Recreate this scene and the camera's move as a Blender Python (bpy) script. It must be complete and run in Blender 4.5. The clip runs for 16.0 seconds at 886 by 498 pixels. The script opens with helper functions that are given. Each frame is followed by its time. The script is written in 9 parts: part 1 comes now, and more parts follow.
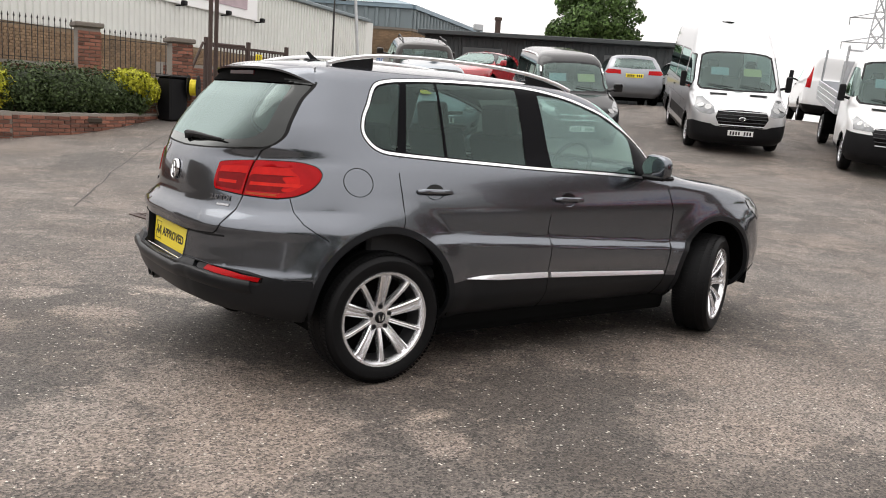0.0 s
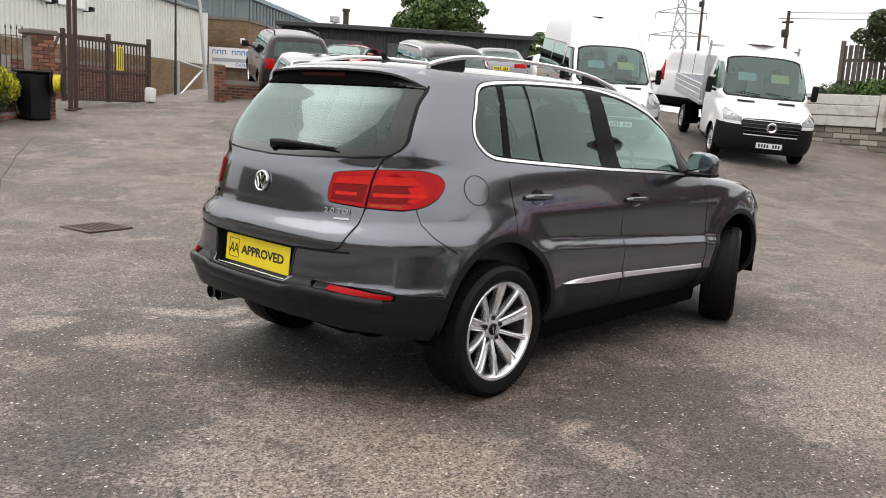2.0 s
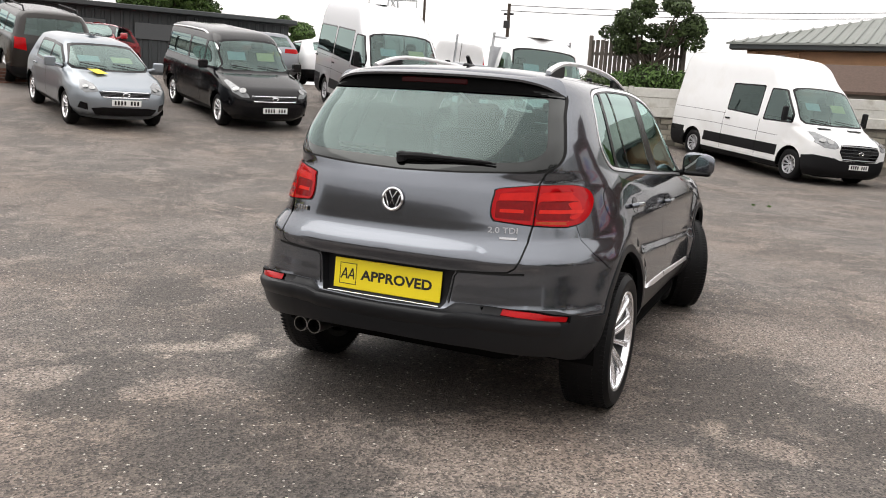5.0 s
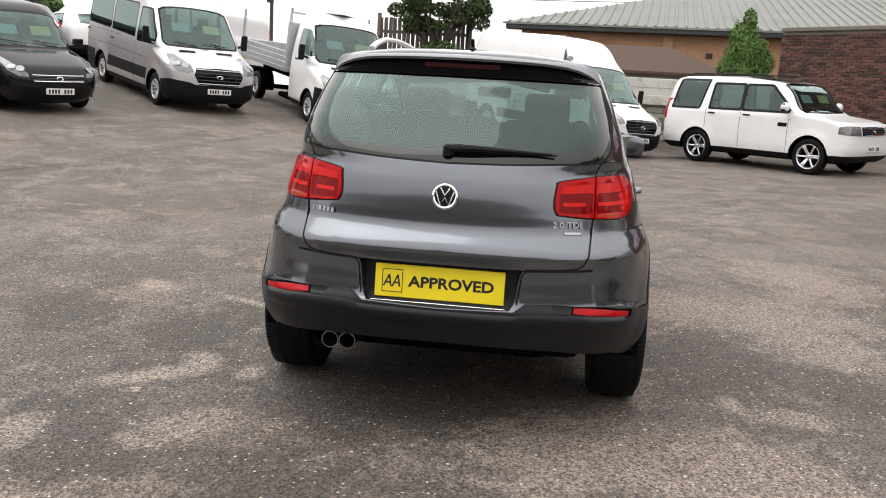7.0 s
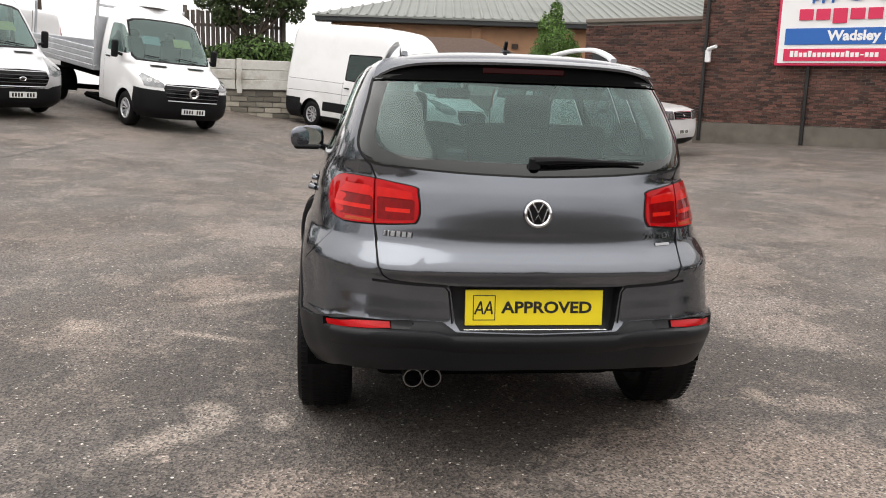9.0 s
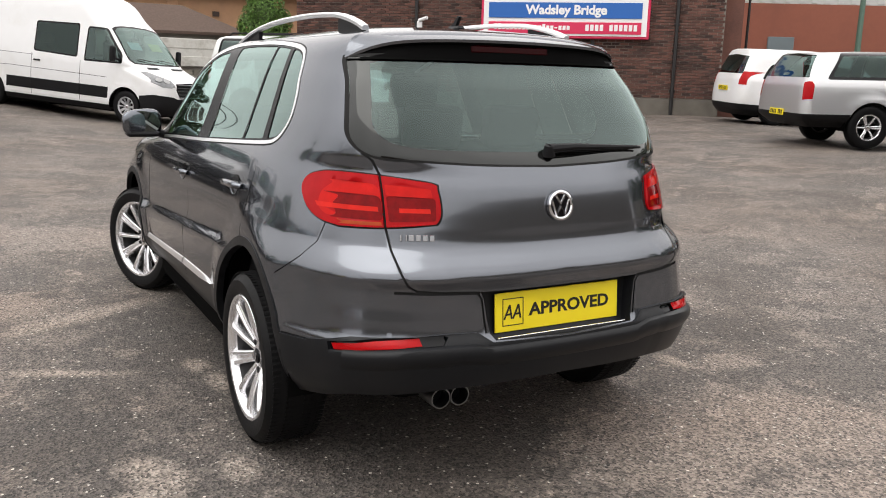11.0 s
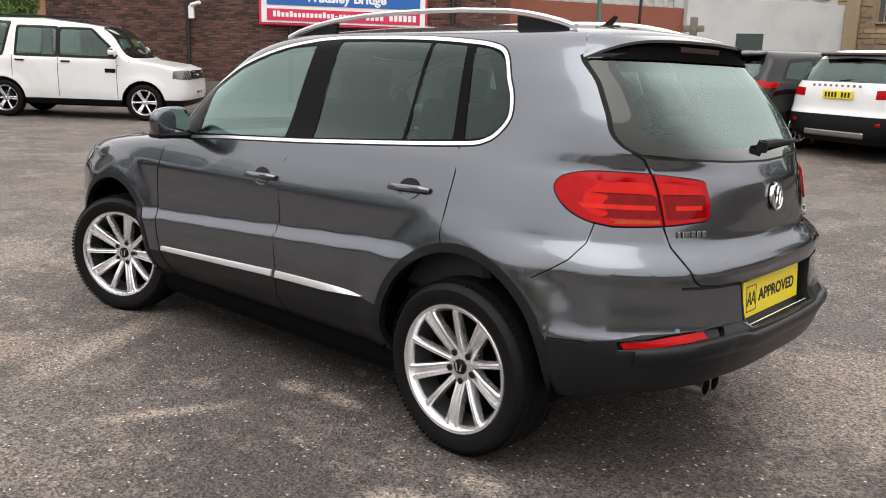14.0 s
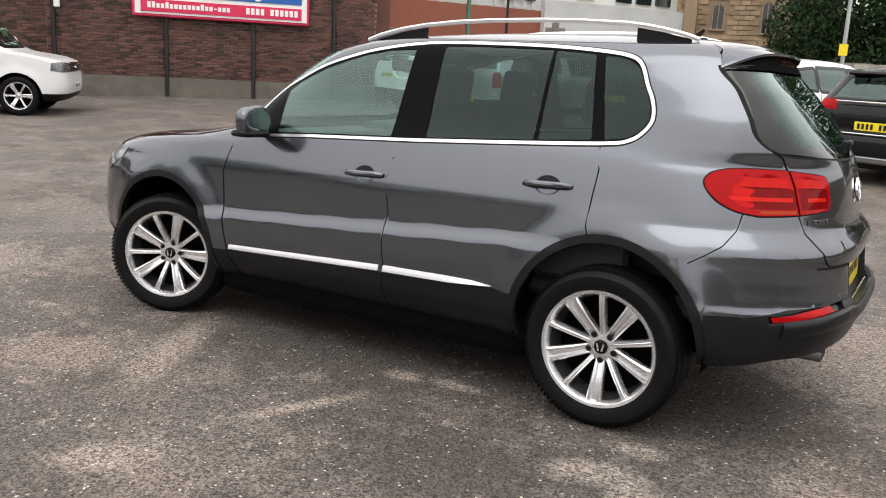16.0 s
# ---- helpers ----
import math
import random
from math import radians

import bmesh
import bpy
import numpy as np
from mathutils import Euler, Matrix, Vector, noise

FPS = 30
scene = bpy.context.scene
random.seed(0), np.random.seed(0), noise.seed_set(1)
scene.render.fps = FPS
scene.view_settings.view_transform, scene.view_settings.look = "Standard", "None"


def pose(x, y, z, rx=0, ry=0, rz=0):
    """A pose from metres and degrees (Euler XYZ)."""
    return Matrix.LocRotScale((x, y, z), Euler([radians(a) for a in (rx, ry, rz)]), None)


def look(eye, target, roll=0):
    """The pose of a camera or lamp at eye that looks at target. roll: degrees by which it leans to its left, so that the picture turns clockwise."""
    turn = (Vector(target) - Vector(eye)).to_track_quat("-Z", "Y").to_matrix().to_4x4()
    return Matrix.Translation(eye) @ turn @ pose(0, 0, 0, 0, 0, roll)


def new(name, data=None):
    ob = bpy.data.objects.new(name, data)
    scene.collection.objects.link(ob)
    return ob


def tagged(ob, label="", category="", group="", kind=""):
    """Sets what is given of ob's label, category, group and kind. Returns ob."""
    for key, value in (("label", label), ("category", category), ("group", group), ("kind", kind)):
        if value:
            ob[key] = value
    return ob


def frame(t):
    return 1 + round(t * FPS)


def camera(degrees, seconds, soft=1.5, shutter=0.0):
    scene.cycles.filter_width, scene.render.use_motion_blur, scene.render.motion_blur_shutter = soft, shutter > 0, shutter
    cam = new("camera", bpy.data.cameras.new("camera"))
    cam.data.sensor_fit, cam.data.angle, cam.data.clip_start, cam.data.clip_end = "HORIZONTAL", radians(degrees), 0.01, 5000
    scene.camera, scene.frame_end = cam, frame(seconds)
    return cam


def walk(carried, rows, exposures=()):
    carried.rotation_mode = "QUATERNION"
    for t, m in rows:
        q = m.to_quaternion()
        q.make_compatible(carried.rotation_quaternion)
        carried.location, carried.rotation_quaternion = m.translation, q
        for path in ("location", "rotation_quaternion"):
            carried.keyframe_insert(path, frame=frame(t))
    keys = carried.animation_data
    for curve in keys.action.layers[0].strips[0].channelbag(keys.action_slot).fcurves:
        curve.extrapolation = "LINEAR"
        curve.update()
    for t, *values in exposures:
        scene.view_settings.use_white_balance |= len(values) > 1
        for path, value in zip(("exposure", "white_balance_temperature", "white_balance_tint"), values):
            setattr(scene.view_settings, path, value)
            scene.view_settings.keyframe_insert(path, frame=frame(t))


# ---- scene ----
cam = camera(55.8, 16.0, soft=1.0)
PATH = [
    (0, (-2.156, -4.362, 1.424), (-1.011, -2.758, 1.083), 3.9),
    (0.5, (-2.417, -4.115, 1.425), (-1.209, -2.554, 1.103), 3.8),
    (1, (-2.702, -3.869, 1.432), (-1.402, -2.384, 1.109), 3.5),
    (1.5, (-2.889, -3.604, 1.412), (-1.521, -2.181, 1.092), 3.7),
    (2, (-3.101, -3.343, 1.398), (-1.655, -2.003, 1.062), 3.3),
    (2.5, (-3.313, -3.119, 1.415), (-1.786, -1.875, 1.062), 2.2),
    (3, (-3.422, -2.817, 1.411), (-1.833, -1.65, 1.076), 2.3),
    (3.2, (-3.469, -2.703, 1.413), (-1.857, -1.567, 1.083), 2.4),
    (5.3, (-4.018, -1.449, 1.399), (-2.178, -0.746, 1.055), 3.7),
    (5.5, (-4.029, -1.329, 1.392), (-2.169, -0.682, 1.042), 3.7),
    (6, (-4.023, -1.03, 1.397), (-2.127, -0.493, 1.054), 3.4),
    (6.5, (-4.066, -0.701, 1.397), (-2.138, -0.298, 1.052), 3.1),
    (7, (-4.044, -0.396, 1.383), (-2.09, -0.161, 1.028), 3.3),
    (7.5, (-3.971, -0.1, 1.398), (-2.006, 0.026, 1.051), 2.8),
    (8, (-3.967, 0.229, 1.409), (-1.998, 0.269, 1.06), 2.5),
    (8.5, (-3.889, 0.478, 1.4), (-1.923, 0.395, 1.045), 1.9),
    (9, (-3.759, 0.735, 1.406), (-1.807, 0.48, 1.052), 1.8),
    (9.5, (-3.657, 1.044, 1.418), (-1.741, 0.597, 1.057), 1.6),
    (9.7, (-3.592, 1.149, 1.415), (-1.698, 0.624, 1.049), 1.4),
    (11.8, (-2.756, 2.038, 1.424), (-1.141, 0.927, 1.026), 1.8),
    (12, (-2.687, 2.127, 1.419), (-1.091, 0.987, 1.027), 1.8),
    (12.5, (-2.515, 2.393, 1.432), (-0.978, 1.177, 1.031), 1.8),
    (13, (-2.279, 2.551, 1.415), (-0.806, 1.266, 0.992), 2.9),
    (13.5, (-2.11, 2.804, 1.4), (-0.713, 1.435, 0.984), 2.9),
    (14, (-1.935, 3.093, 1.411), (-0.623, 1.641, 0.998), 1.8),
    (14.5, (-1.722, 3.297, 1.407), (-0.471, 1.79, 1.002), 1.5),
    (15, (-1.527, 3.572, 1.403), (-0.366, 1.992, 1.006), 2.2),
    (15.5, (-1.331, 3.79, 1.402), (-0.26, 2.151, 0.992), 2.4),
    (16, (-1.131, 3.997, 1.398), (-0.118, 2.321, 0.991), 2.8),
]
walk(cam, [(t, look(eye, target, roll)) for t, eye, target, roll in PATH])

# ---- light ----
from mathutils.geometry import delaunay_2d_cdt

world = bpy.data.worlds.new("overcast_sky")
scene.world = world
world.use_nodes = True
wt = world.node_tree
wbg = wt.nodes["Background"]
sky = wt.nodes.new("ShaderNodeTexSky")
sky.sky_type = "NISHITA"
sky.sun_disc = False
sky.sun_elevation, sky.sun_rotation = radians(61), radians(-14)
sky.air_density, sky.dust_density, sky.ozone_density = 1.0, 4.0, 1.0
grey = wt.nodes.new("ShaderNodeRGBToBW")
cloud = wt.nodes.new("ShaderNodeTexNoise")
cloud.inputs["Scale"].default_value, cloud.inputs["Detail"].default_value = 2.2, 5
soft = wt.nodes.new("ShaderNodeMapRange")
soft.inputs["From Min"].default_value, soft.inputs["From Max"].default_value = 0.3, 0.75
soft.inputs["To Min"].default_value, soft.inputs["To Max"].default_value = 8.6, 10.6
blend = wt.nodes.new("ShaderNodeMix")
blend.data_type = "FLOAT"
blend.inputs[0].default_value = 0.93
tone = wt.nodes.new("ShaderNodeMix")
tone.data_type, tone.blend_type = "RGBA", "MULTIPLY"
tone.inputs[0].default_value = 1.0
tone.inputs[7].default_value = (1.03, 1.0, 0.985, 1)
wt.links.new(sky.outputs[0], grey.inputs[0])
wt.links.new(cloud.outputs[0], soft.inputs[0])
wt.links.new(grey.outputs[0], blend.inputs[2])
wt.links.new(soft.outputs[0], blend.inputs[3])
# an overcast sky is about two and a half times brighter overhead than at the horizon
way = wt.nodes.new("ShaderNodeTexCoord")
axes = wt.nodes.new("ShaderNodeSeparateXYZ")
lift = wt.nodes.new("ShaderNodeMapRange")
lift.inputs["To Min"].default_value, lift.inputs["To Max"].default_value = 0.78, 1.55
zen = wt.nodes.new("ShaderNodeMath")
zen.operation = "MULTIPLY"
wt.links.new(way.outputs["Generated"], axes.inputs[0])
wt.links.new(axes.outputs[2], lift.inputs[0])
wt.links.new(blend.outputs[0], zen.inputs[0])
wt.links.new(lift.outputs[0], zen.inputs[1])
wt.links.new(zen.outputs[0], tone.inputs[6])
wt.links.new(tone.outputs[2], wbg.inputs["Color"])
wbg.inputs["Strength"].default_value = 0.15
sun_data = bpy.data.lights.new("sun", "SUN")
sun_data.energy, sun_data.angle, sun_data.color = 0.9, radians(50), (1.0, 0.97, 0.92)
sun = new("sun", sun_data)
sun.matrix_world = look((0, 0, 30), (4, -16, 0))
scene.view_settings.exposure = 0.09


# ---- materials ----
def material(name, base, rough=0.5, metal=0.0, coat=0.0, grain=0.0, scale=20.0, bump=0.0, dirt=None, dirt_scale=1.5, spec=0.5, vary=0.0):
    """A principled material with fine grain, larger stains and a little relief, in object metres."""
    m = bpy.data.materials.new(name)
    m.use_nodes = True
    nt = m.node_tree
    b = nt.nodes["Principled BSDF"]
    b.inputs["Base Color"].default_value = (*base, 1)
    b.inputs["Roughness"].default_value, b.inputs["Metallic"].default_value = rough, metal
    b.inputs["Coat Weight"].default_value, b.inputs["Coat Roughness"].default_value = coat, 0.04
    b.inputs["Specular IOR Level"].default_value = spec
    at = nt.nodes.new("ShaderNodeTexCoord").outputs["Object"]
    out = None
    if grain or bump:
        fine = nt.nodes.new("ShaderNodeTexNoise")
        fine.inputs["Scale"].default_value, fine.inputs["Detail"].default_value = scale, 6
        nt.links.new(at, fine.inputs["Vector"])
    if grain:
        mix = nt.nodes.new("ShaderNodeMix")
        mix.data_type = "RGBA"
        mix.inputs[6].default_value = (*[c * (1 - grain) for c in base], 1)
        mix.inputs[7].default_value = (*[min(1, c * (1 + grain)) for c in base], 1)
        nt.links.new(fine.outputs[0], mix.inputs[0])
        out = mix.outputs[2]
    if dirt:
        big = nt.nodes.new("ShaderNodeTexNoise")
        big.inputs["Scale"].default_value, big.inputs["Detail"].default_value, big.inputs["Roughness"].default_value = dirt_scale, 7, 0.65
        nt.links.new(at, big.inputs["Vector"])
        ramp = nt.nodes.new("ShaderNodeMapRange")
        ramp.inputs["From Min"].default_value, ramp.inputs["From Max"].default_value = 0.5, 0.72
        nt.links.new(big.outputs[0], ramp.inputs[0])
        mix = nt.nodes.new("ShaderNodeMix")
        mix.data_type = "RGBA"
        mix.inputs[6].default_value, mix.inputs[7].default_value = (*base, 1), (*dirt, 1)
        if out:
            nt.links.new(out, mix.inputs[6])
        nt.links.new(ramp.outputs[0], mix.inputs[0])
        out = mix.outputs[2]
    if vary:
        info = nt.nodes.new("ShaderNodeObjectInfo")
        hsv = nt.nodes.new("ShaderNodeHueSaturation")
        rng = nt.nodes.new("ShaderNodeMapRange")
        rng.inputs["To Min"].default_value, rng.inputs["To Max"].default_value = 1 - vary, 1 + vary
        nt.links.new(info.outputs["Random"], rng.inputs[0])
        nt.links.new(rng.outputs[0], hsv.inputs["Value"])
        hsv.inputs["Color"].default_value = (*base, 1)
        if out:
            nt.links.new(out, hsv.inputs["Color"])
        out = hsv.outputs[0]
    if out:
        nt.links.new(out, b.inputs["Base Color"])
    if bump:
        bp = nt.nodes.new("ShaderNodeBump")
        bp.inputs["Strength"].default_value, bp.inputs["Distance"].default_value = min(1, bump), 0.01
        nt.links.new(fine.outputs[0], bp.inputs["Height"])
        nt.links.new(bp.outputs[0], b.inputs["Normal"])
    return m


def glass(name, tint, f0=0.04, backing=None, gloss=(0.80, 1.0, 0.95)):
    """A thin tinted pane, or one printed black behind: its gloss grows towards grazing angles."""
    m = bpy.data.materials.new(name)
    m.use_nodes = True
    nt = m.node_tree
    nt.nodes.remove(nt.nodes["Principled BSDF"])
    clear, shine = nt.nodes.new("ShaderNodeBsdfDiffuse" if backing else "ShaderNodeBsdfTransparent"), nt.nodes.new("ShaderNodeBsdfGlossy")
    lay, power, mul, mix = nt.nodes.new("ShaderNodeLayerWeight"), nt.nodes.new("ShaderNodeMath"), nt.nodes.new("ShaderNodeMath"), nt.nodes.new("ShaderNodeMixShader")
    clear.inputs[0].default_value = (*(backing or tint), 1)
    shine.inputs[0].default_value, shine.inputs["Roughness"].default_value = (*gloss, 1), 0.015
    lay.inputs["Blend"].default_value = 0.5
    power.operation, power.inputs[1].default_value = "POWER", 3.2
    mul.operation, mul.inputs[1].default_value, mul.inputs[2].default_value = "MULTIPLY_ADD", 0.85, f0
    nt.links.new(lay.outputs["Facing"], power.inputs[0])
    nt.links.new(power.outputs[0], mul.inputs[0])
    nt.links.new(mul.outputs[0], mix.inputs[0])
    nt.links.new(clear.outputs[0], mix.inputs[1])
    nt.links.new(shine.outputs[0], mix.inputs[2])
    nt.links.new(mix.outputs[0], nt.nodes["Material Output"].inputs["Surface"])
    return m


def flake_paint(name, base, rough=0.38, metal=0.75):
    """Metallic car paint under a clear coat."""
    m = material(name, base, rough=rough, metal=metal, coat=1.0, grain=0.10, scale=900)
    b = m.node_tree.nodes["Principled BSDF"]
    b.inputs["Coat Roughness"].default_value, b.inputs["Coat IOR"].default_value = 0.03, 1.4
    b.inputs["Specular Tint"].default_value = (0.45, 0.45, 0.47, 1)
    return m


PAINT = flake_paint("grey_metallic_paint", (0.139, 0.149, 0.168), rough=0.17, metal=0.92)
CLAD = material("dark_grey_trim", (0.010, 0.0105, 0.012), rough=0.36, grain=0.08, scale=300, spec=0.22)
BLACK = material("black_plastic", (0.007, 0.007, 0.008), rough=0.5, grain=0.15, scale=80, spec=0.18)
ARCH = material("satin_grey_arch_trim", (0.010, 0.0105, 0.012), rough=0.42, grain=0.08, scale=300, spec=0.18)
GLOSSBLACK = material("gloss_black", (0.005, 0.005, 0.006), rough=0.10, coat=0.0, spec=0.22)
PILLAR = material("black_pillar_film", (0.004, 0.004, 0.005), rough=0.22, spec=0.04)
SEAM = material("panel_gap", (0.004, 0.004, 0.004), rough=0.9)
CHROME = material("chrome", (0.78, 0.78, 0.80), rough=0.10, metal=1.0)
MARK = material("dull_chrome", (0.34, 0.34, 0.35), rough=0.16, metal=1.0)
PIPE = material("dulled_steel", (0.30, 0.30, 0.30), rough=0.28, metal=1.0, grain=0.3, scale=40)
SATIN = material("satin_aluminium", (0.86, 0.86, 0.87), rough=0.30, metal=0.9)
ALLOY = material("silver_alloy", (0.88, 0.88, 0.90), rough=0.26, metal=0.85, coat=0.3)
# silver wheel barrel darkened to paint its shade; plain grey on bars, grooves
BARREL = material("shaded_barrel_and_bar_grey", (0.050, 0.050, 0.052), rough=0.45, metal=0.5, grain=0.15, scale=40)
RUBBER = material("tyre_rubber", (0.0045, 0.0045, 0.005), rough=0.55, grain=0.3, scale=60, bump=0.10, spec=0.16)
UNDER = material("underbody", (0.004, 0.004, 0.004), rough=0.95, grain=0.3, scale=12, spec=0.02)
CABIN = material("cabin_trim", (0.018, 0.018, 0.020), rough=0.7, grain=0.2, scale=150)
SEATC = material("seat_cloth", (0.022, 0.022, 0.024), rough=0.9, grain=0.15, scale=60)
REDLAMP = material("red_lamp_lens", (0.34, 0.003, 0.005), rough=0.05, grain=0.3, scale=14, spec=0.14)
LAMPBAND = material("bright_red_lens", (0.48, 0.007, 0.005), rough=0.06, grain=0.3, scale=22, spec=0.14)
LAMPCORE = material("dark_red_lens", (0.17, 0.0018, 0.003), rough=0.06, grain=0.5, scale=30, spec=0.14)
LAMPBAR = material("orange_red_lens", (0.56, 0.014, 0.008), rough=0.06, grain=0.3, scale=30, spec=0.14)
LAMPAMBER = material("amber_lens", (0.32, 0.045, 0.008), rough=0.06, grain=0.5, scale=40, spec=0.2)
REDDEEP = material("deep_red_lens", (0.022, 0.001, 0.0015), rough=0.15, spec=0.10)
CLEARLAMP = material("clear_lamp_lens", (0.17, 0.175, 0.18), rough=0.15, metal=0.4, coat=0.5, grain=0.7, scale=14)
YELLOW = material("yellow_plate", (0.84, 0.67, 0.012), rough=0.35, coat=0.3, grain=0.04, scale=8)
PLATEW = material("white_plate", (0.78, 0.78, 0.76), rough=0.4)
INK = material("black_ink", (0.006, 0.006, 0.006), rough=0.5)
GLASS_DARK = glass("privacy_glass", (0.20, 0.27, 0.26), 0.036)
GLASS_REAR = glass("rear_screen_glass", (0.20, 0.285, 0.28), 0.053, gloss=(0.82, 1.0, 0.965))
FRIT = glass("printed_screen_border", (1, 1, 1), 0.048, (0.005, 0.005, 0.005), (0.97, 1.0, 0.985))
GLASS_CLEAR = glass("green_tinted_glass", (0.58, 0.74, 0.70), 0.095, gloss=(0.76, 1.0, 0.955))
GLASS_BG = glass("car_window_glass", (0.36, 0.45, 0.435), 0.075)
MIRROR = material("mirror_glass", (0.40, 0.45, 0.44), rough=0.02, metal=1.0)


# ---- mesh helpers ----
def part(name, bm, mat, parent=None, label="", smooth=False, kind=""):
    """Links a bmesh as one mesh object under a thing or a part."""
    me = bpy.data.meshes.new(name)
    bm.to_mesh(me)
    bm.free()
    for mm in (mat if isinstance(mat, (list, tuple)) else [mat]):
        me.materials.append(mm)
    if smooth:
        me.polygons.foreach_set("use_smooth", [True] * len(me.polygons))
        me.set_sharp_from_angle(angle=radians(35))
    ob = new(name, me)
    if parent:
        ob.parent = parent
    if label or kind:
        tagged(ob, label=label, kind=kind)
    return ob


def empty(name, label, category, group="", kind=""):
    ob = new(name)
    ob.empty_display_size = 0.2
    return tagged(ob, label=label, category=category, group=group, kind=kind)


def box(bm, c, s, bevel=0.0, rot=None, seg=1):
    """Adds a box of size s at c, bevelled."""
    sub = bmesh.new()
    bmesh.ops.create_cube(sub, size=1)
    for v in sub.verts:
        v.co = Vector((v.co.x * s[0], v.co.y * s[1], v.co.z * s[2]))
    if bevel:
        bmesh.ops.bevel(sub, geom=sub.edges[:], offset=min(bevel, 0.45 * min(s)), segments=seg, affect="EDGES", profile=0.6)
    m = Matrix.Translation(c) @ (rot.to_4x4() if rot else Matrix.Identity(4))
    add(bm, sub, m)
    return bm


def add(bm, sub, m=None):
    table = [bm.verts.new(m @ v.co if m else v.co) for v in sub.verts]
    for i, v in enumerate(sub.verts):
        v.index = i
    for f in sub.faces:
        try:
            nf = bm.faces.new([table[v.index] for v in f.verts])
            nf.smooth, nf.material_index = f.smooth, f.material_index
        except ValueError:
            pass
    sub.free()


def tube(bm, pts, r, seg=8, cap=True):
    """A round bar along the points; r is one radius or one for each point."""
    pts = [Vector(p) for p in pts]
    rs = r if isinstance(r, (list, tuple)) else [r] * len(pts)
    rings = []
    for i, p in enumerate(pts):
        d = (pts[min(i + 1, len(pts) - 1)] - pts[max(i - 1, 0)]).normalized()
        a = d.cross(Vector((0, 0, 1)) if abs(d.z) < 0.9 else Vector((1, 0, 0))).normalized()
        b = d.cross(a)
        rings.append([bm.verts.new(p + rs[i] * (a * math.cos(2 * math.pi * k / seg) + b * math.sin(2 * math.pi * k / seg))) for k in range(seg)])
    for q, w in zip(rings, rings[1:]):
        for k in range(seg):
            bm.faces.new((q[k], q[(k + 1) % seg], w[(k + 1) % seg], w[k]))
    if cap:
        bm.faces.new(rings[0][::-1])
        bm.faces.new(rings[-1])
    return bm


def lathe(bm, profile, seg=48, m=None, closed=False):
    """Turns (radius, along) pairs round the y axis."""
    rings = []
    for r, y in profile:
        ring = []
        for k in range(seg):
            a = 2 * math.pi * k / seg
            p = Vector((r * math.cos(a), y, r * math.sin(a)))
            ring.append(bm.verts.new(m @ p if m else p))
        rings.append(ring)
    pairs = list(zip(rings, rings[1:])) + ([(rings[-1], rings[0])] if closed else [])
    for q, w in pairs:
        for k in range(seg):
            bm.faces.new((q[k], q[(k + 1) % seg], w[(k + 1) % seg], w[k]))
    return bm


def prism(bm, poly, a, b, axis="y"):
    """A polygon pushed from a to b along an axis."""
    def at(p, h):
        return {"y": (p[0], h, p[1]), "x": (h, p[0], p[1]), "z": (p[0], p[1], h)}[axis]
    lo = [bm.verts.new(at(p, a)) for p in poly]
    hi = [bm.verts.new(at(p, b)) for p in poly]
    n = len(poly)
    bm.faces.new(lo)
    bm.faces.new(hi[::-1])
    for i in range(n):
        bm.faces.new((lo[i], hi[i], hi[(i + 1) % n], lo[(i + 1) % n]))
    bmesh.ops.recalc_face_normals(bm, faces=bm.faces[:])
    return bm


def lettering(name, text, size, mat, parent, m, depth=0.002, bold=0.0, width=None):
    """Raised letters in the built-in font, centred on the pose m (text plane x-y, facing z)."""
    cu = bpy.data.curves.new(name, "FONT")
    cu.body, cu.size, cu.extrude, cu.offset = text, size, depth, bold
    cu.align_x, cu.align_y = "CENTER", "CENTER"
    cu.resolution_u = 3
    tmp = bpy.data.objects.new(name, cu)
    me = bpy.data.meshes.new_from_object(tmp)
    bpy.data.objects.remove(tmp)
    me.materials.append(mat)
    if width:
        xs = [v.co.x for v in me.vertices]
        k = width / (max(xs) - min(xs))
        for v in me.vertices:
            v.co.x *= k
    ob = new(name, me)
    if parent:
        ob.parent = parent
    ob.matrix_basis = m
    return ob


# ---- ground ----
RISE = [(-180, 0.0134), (-120, 0.0135), (-101, 0.0165), (-90, 0.0172), (-75, 0.0158), (-65, 0.0112), (-50, 0.0085), (-35, 0.0075), (-24, 0.0050), (-12, 0.0048), (-5, 0.0055), (6, 0.0105),
        (13, 0.0148), (20, 0.0185), (27, 0.0218), (33, 0.0238), (46, 0.0235), (60, 0.0235), (66, 0.0218), (72, 0.0190), (81, 0.0188), (90, 0.0138), (97, 0.010), (130, 0.0078), (180, 0.0134)]


def rise(a):
    for (a0, k0), (a1, k1) in zip(RISE, RISE[1:]):
        if a0 <= a <= a1:
            s = (a - a0) / (a1 - a0)
            return k0 + (k1 - k0) * s * s * (3 - 2 * s)
    return RISE[0][1]


def ground(x, y):
    """The yard dips to the drain beside the car and climbs to its edges."""
    dx, dy = x - 1.2, y - 0.3
    a = math.degrees(math.atan2(dy, dx))
    level = min(1, max(0, (-48 - a) / 20)) if a > -130 else min(1, max(0, (a + 170) / 40))
    far = math.hypot(dx, dy)
    road = min(1, max(0, (a - 61) / 4)) * min(1, max(0, (86 - a) / 4))
    q = max(0.0, min(far, 21.0 - 9.5 * level - 3.6 * road) - 3.0)
    return rise(a) * q ** 1.5 - road * .012 * max(0.0, min(far, 50.0) - 20.0)


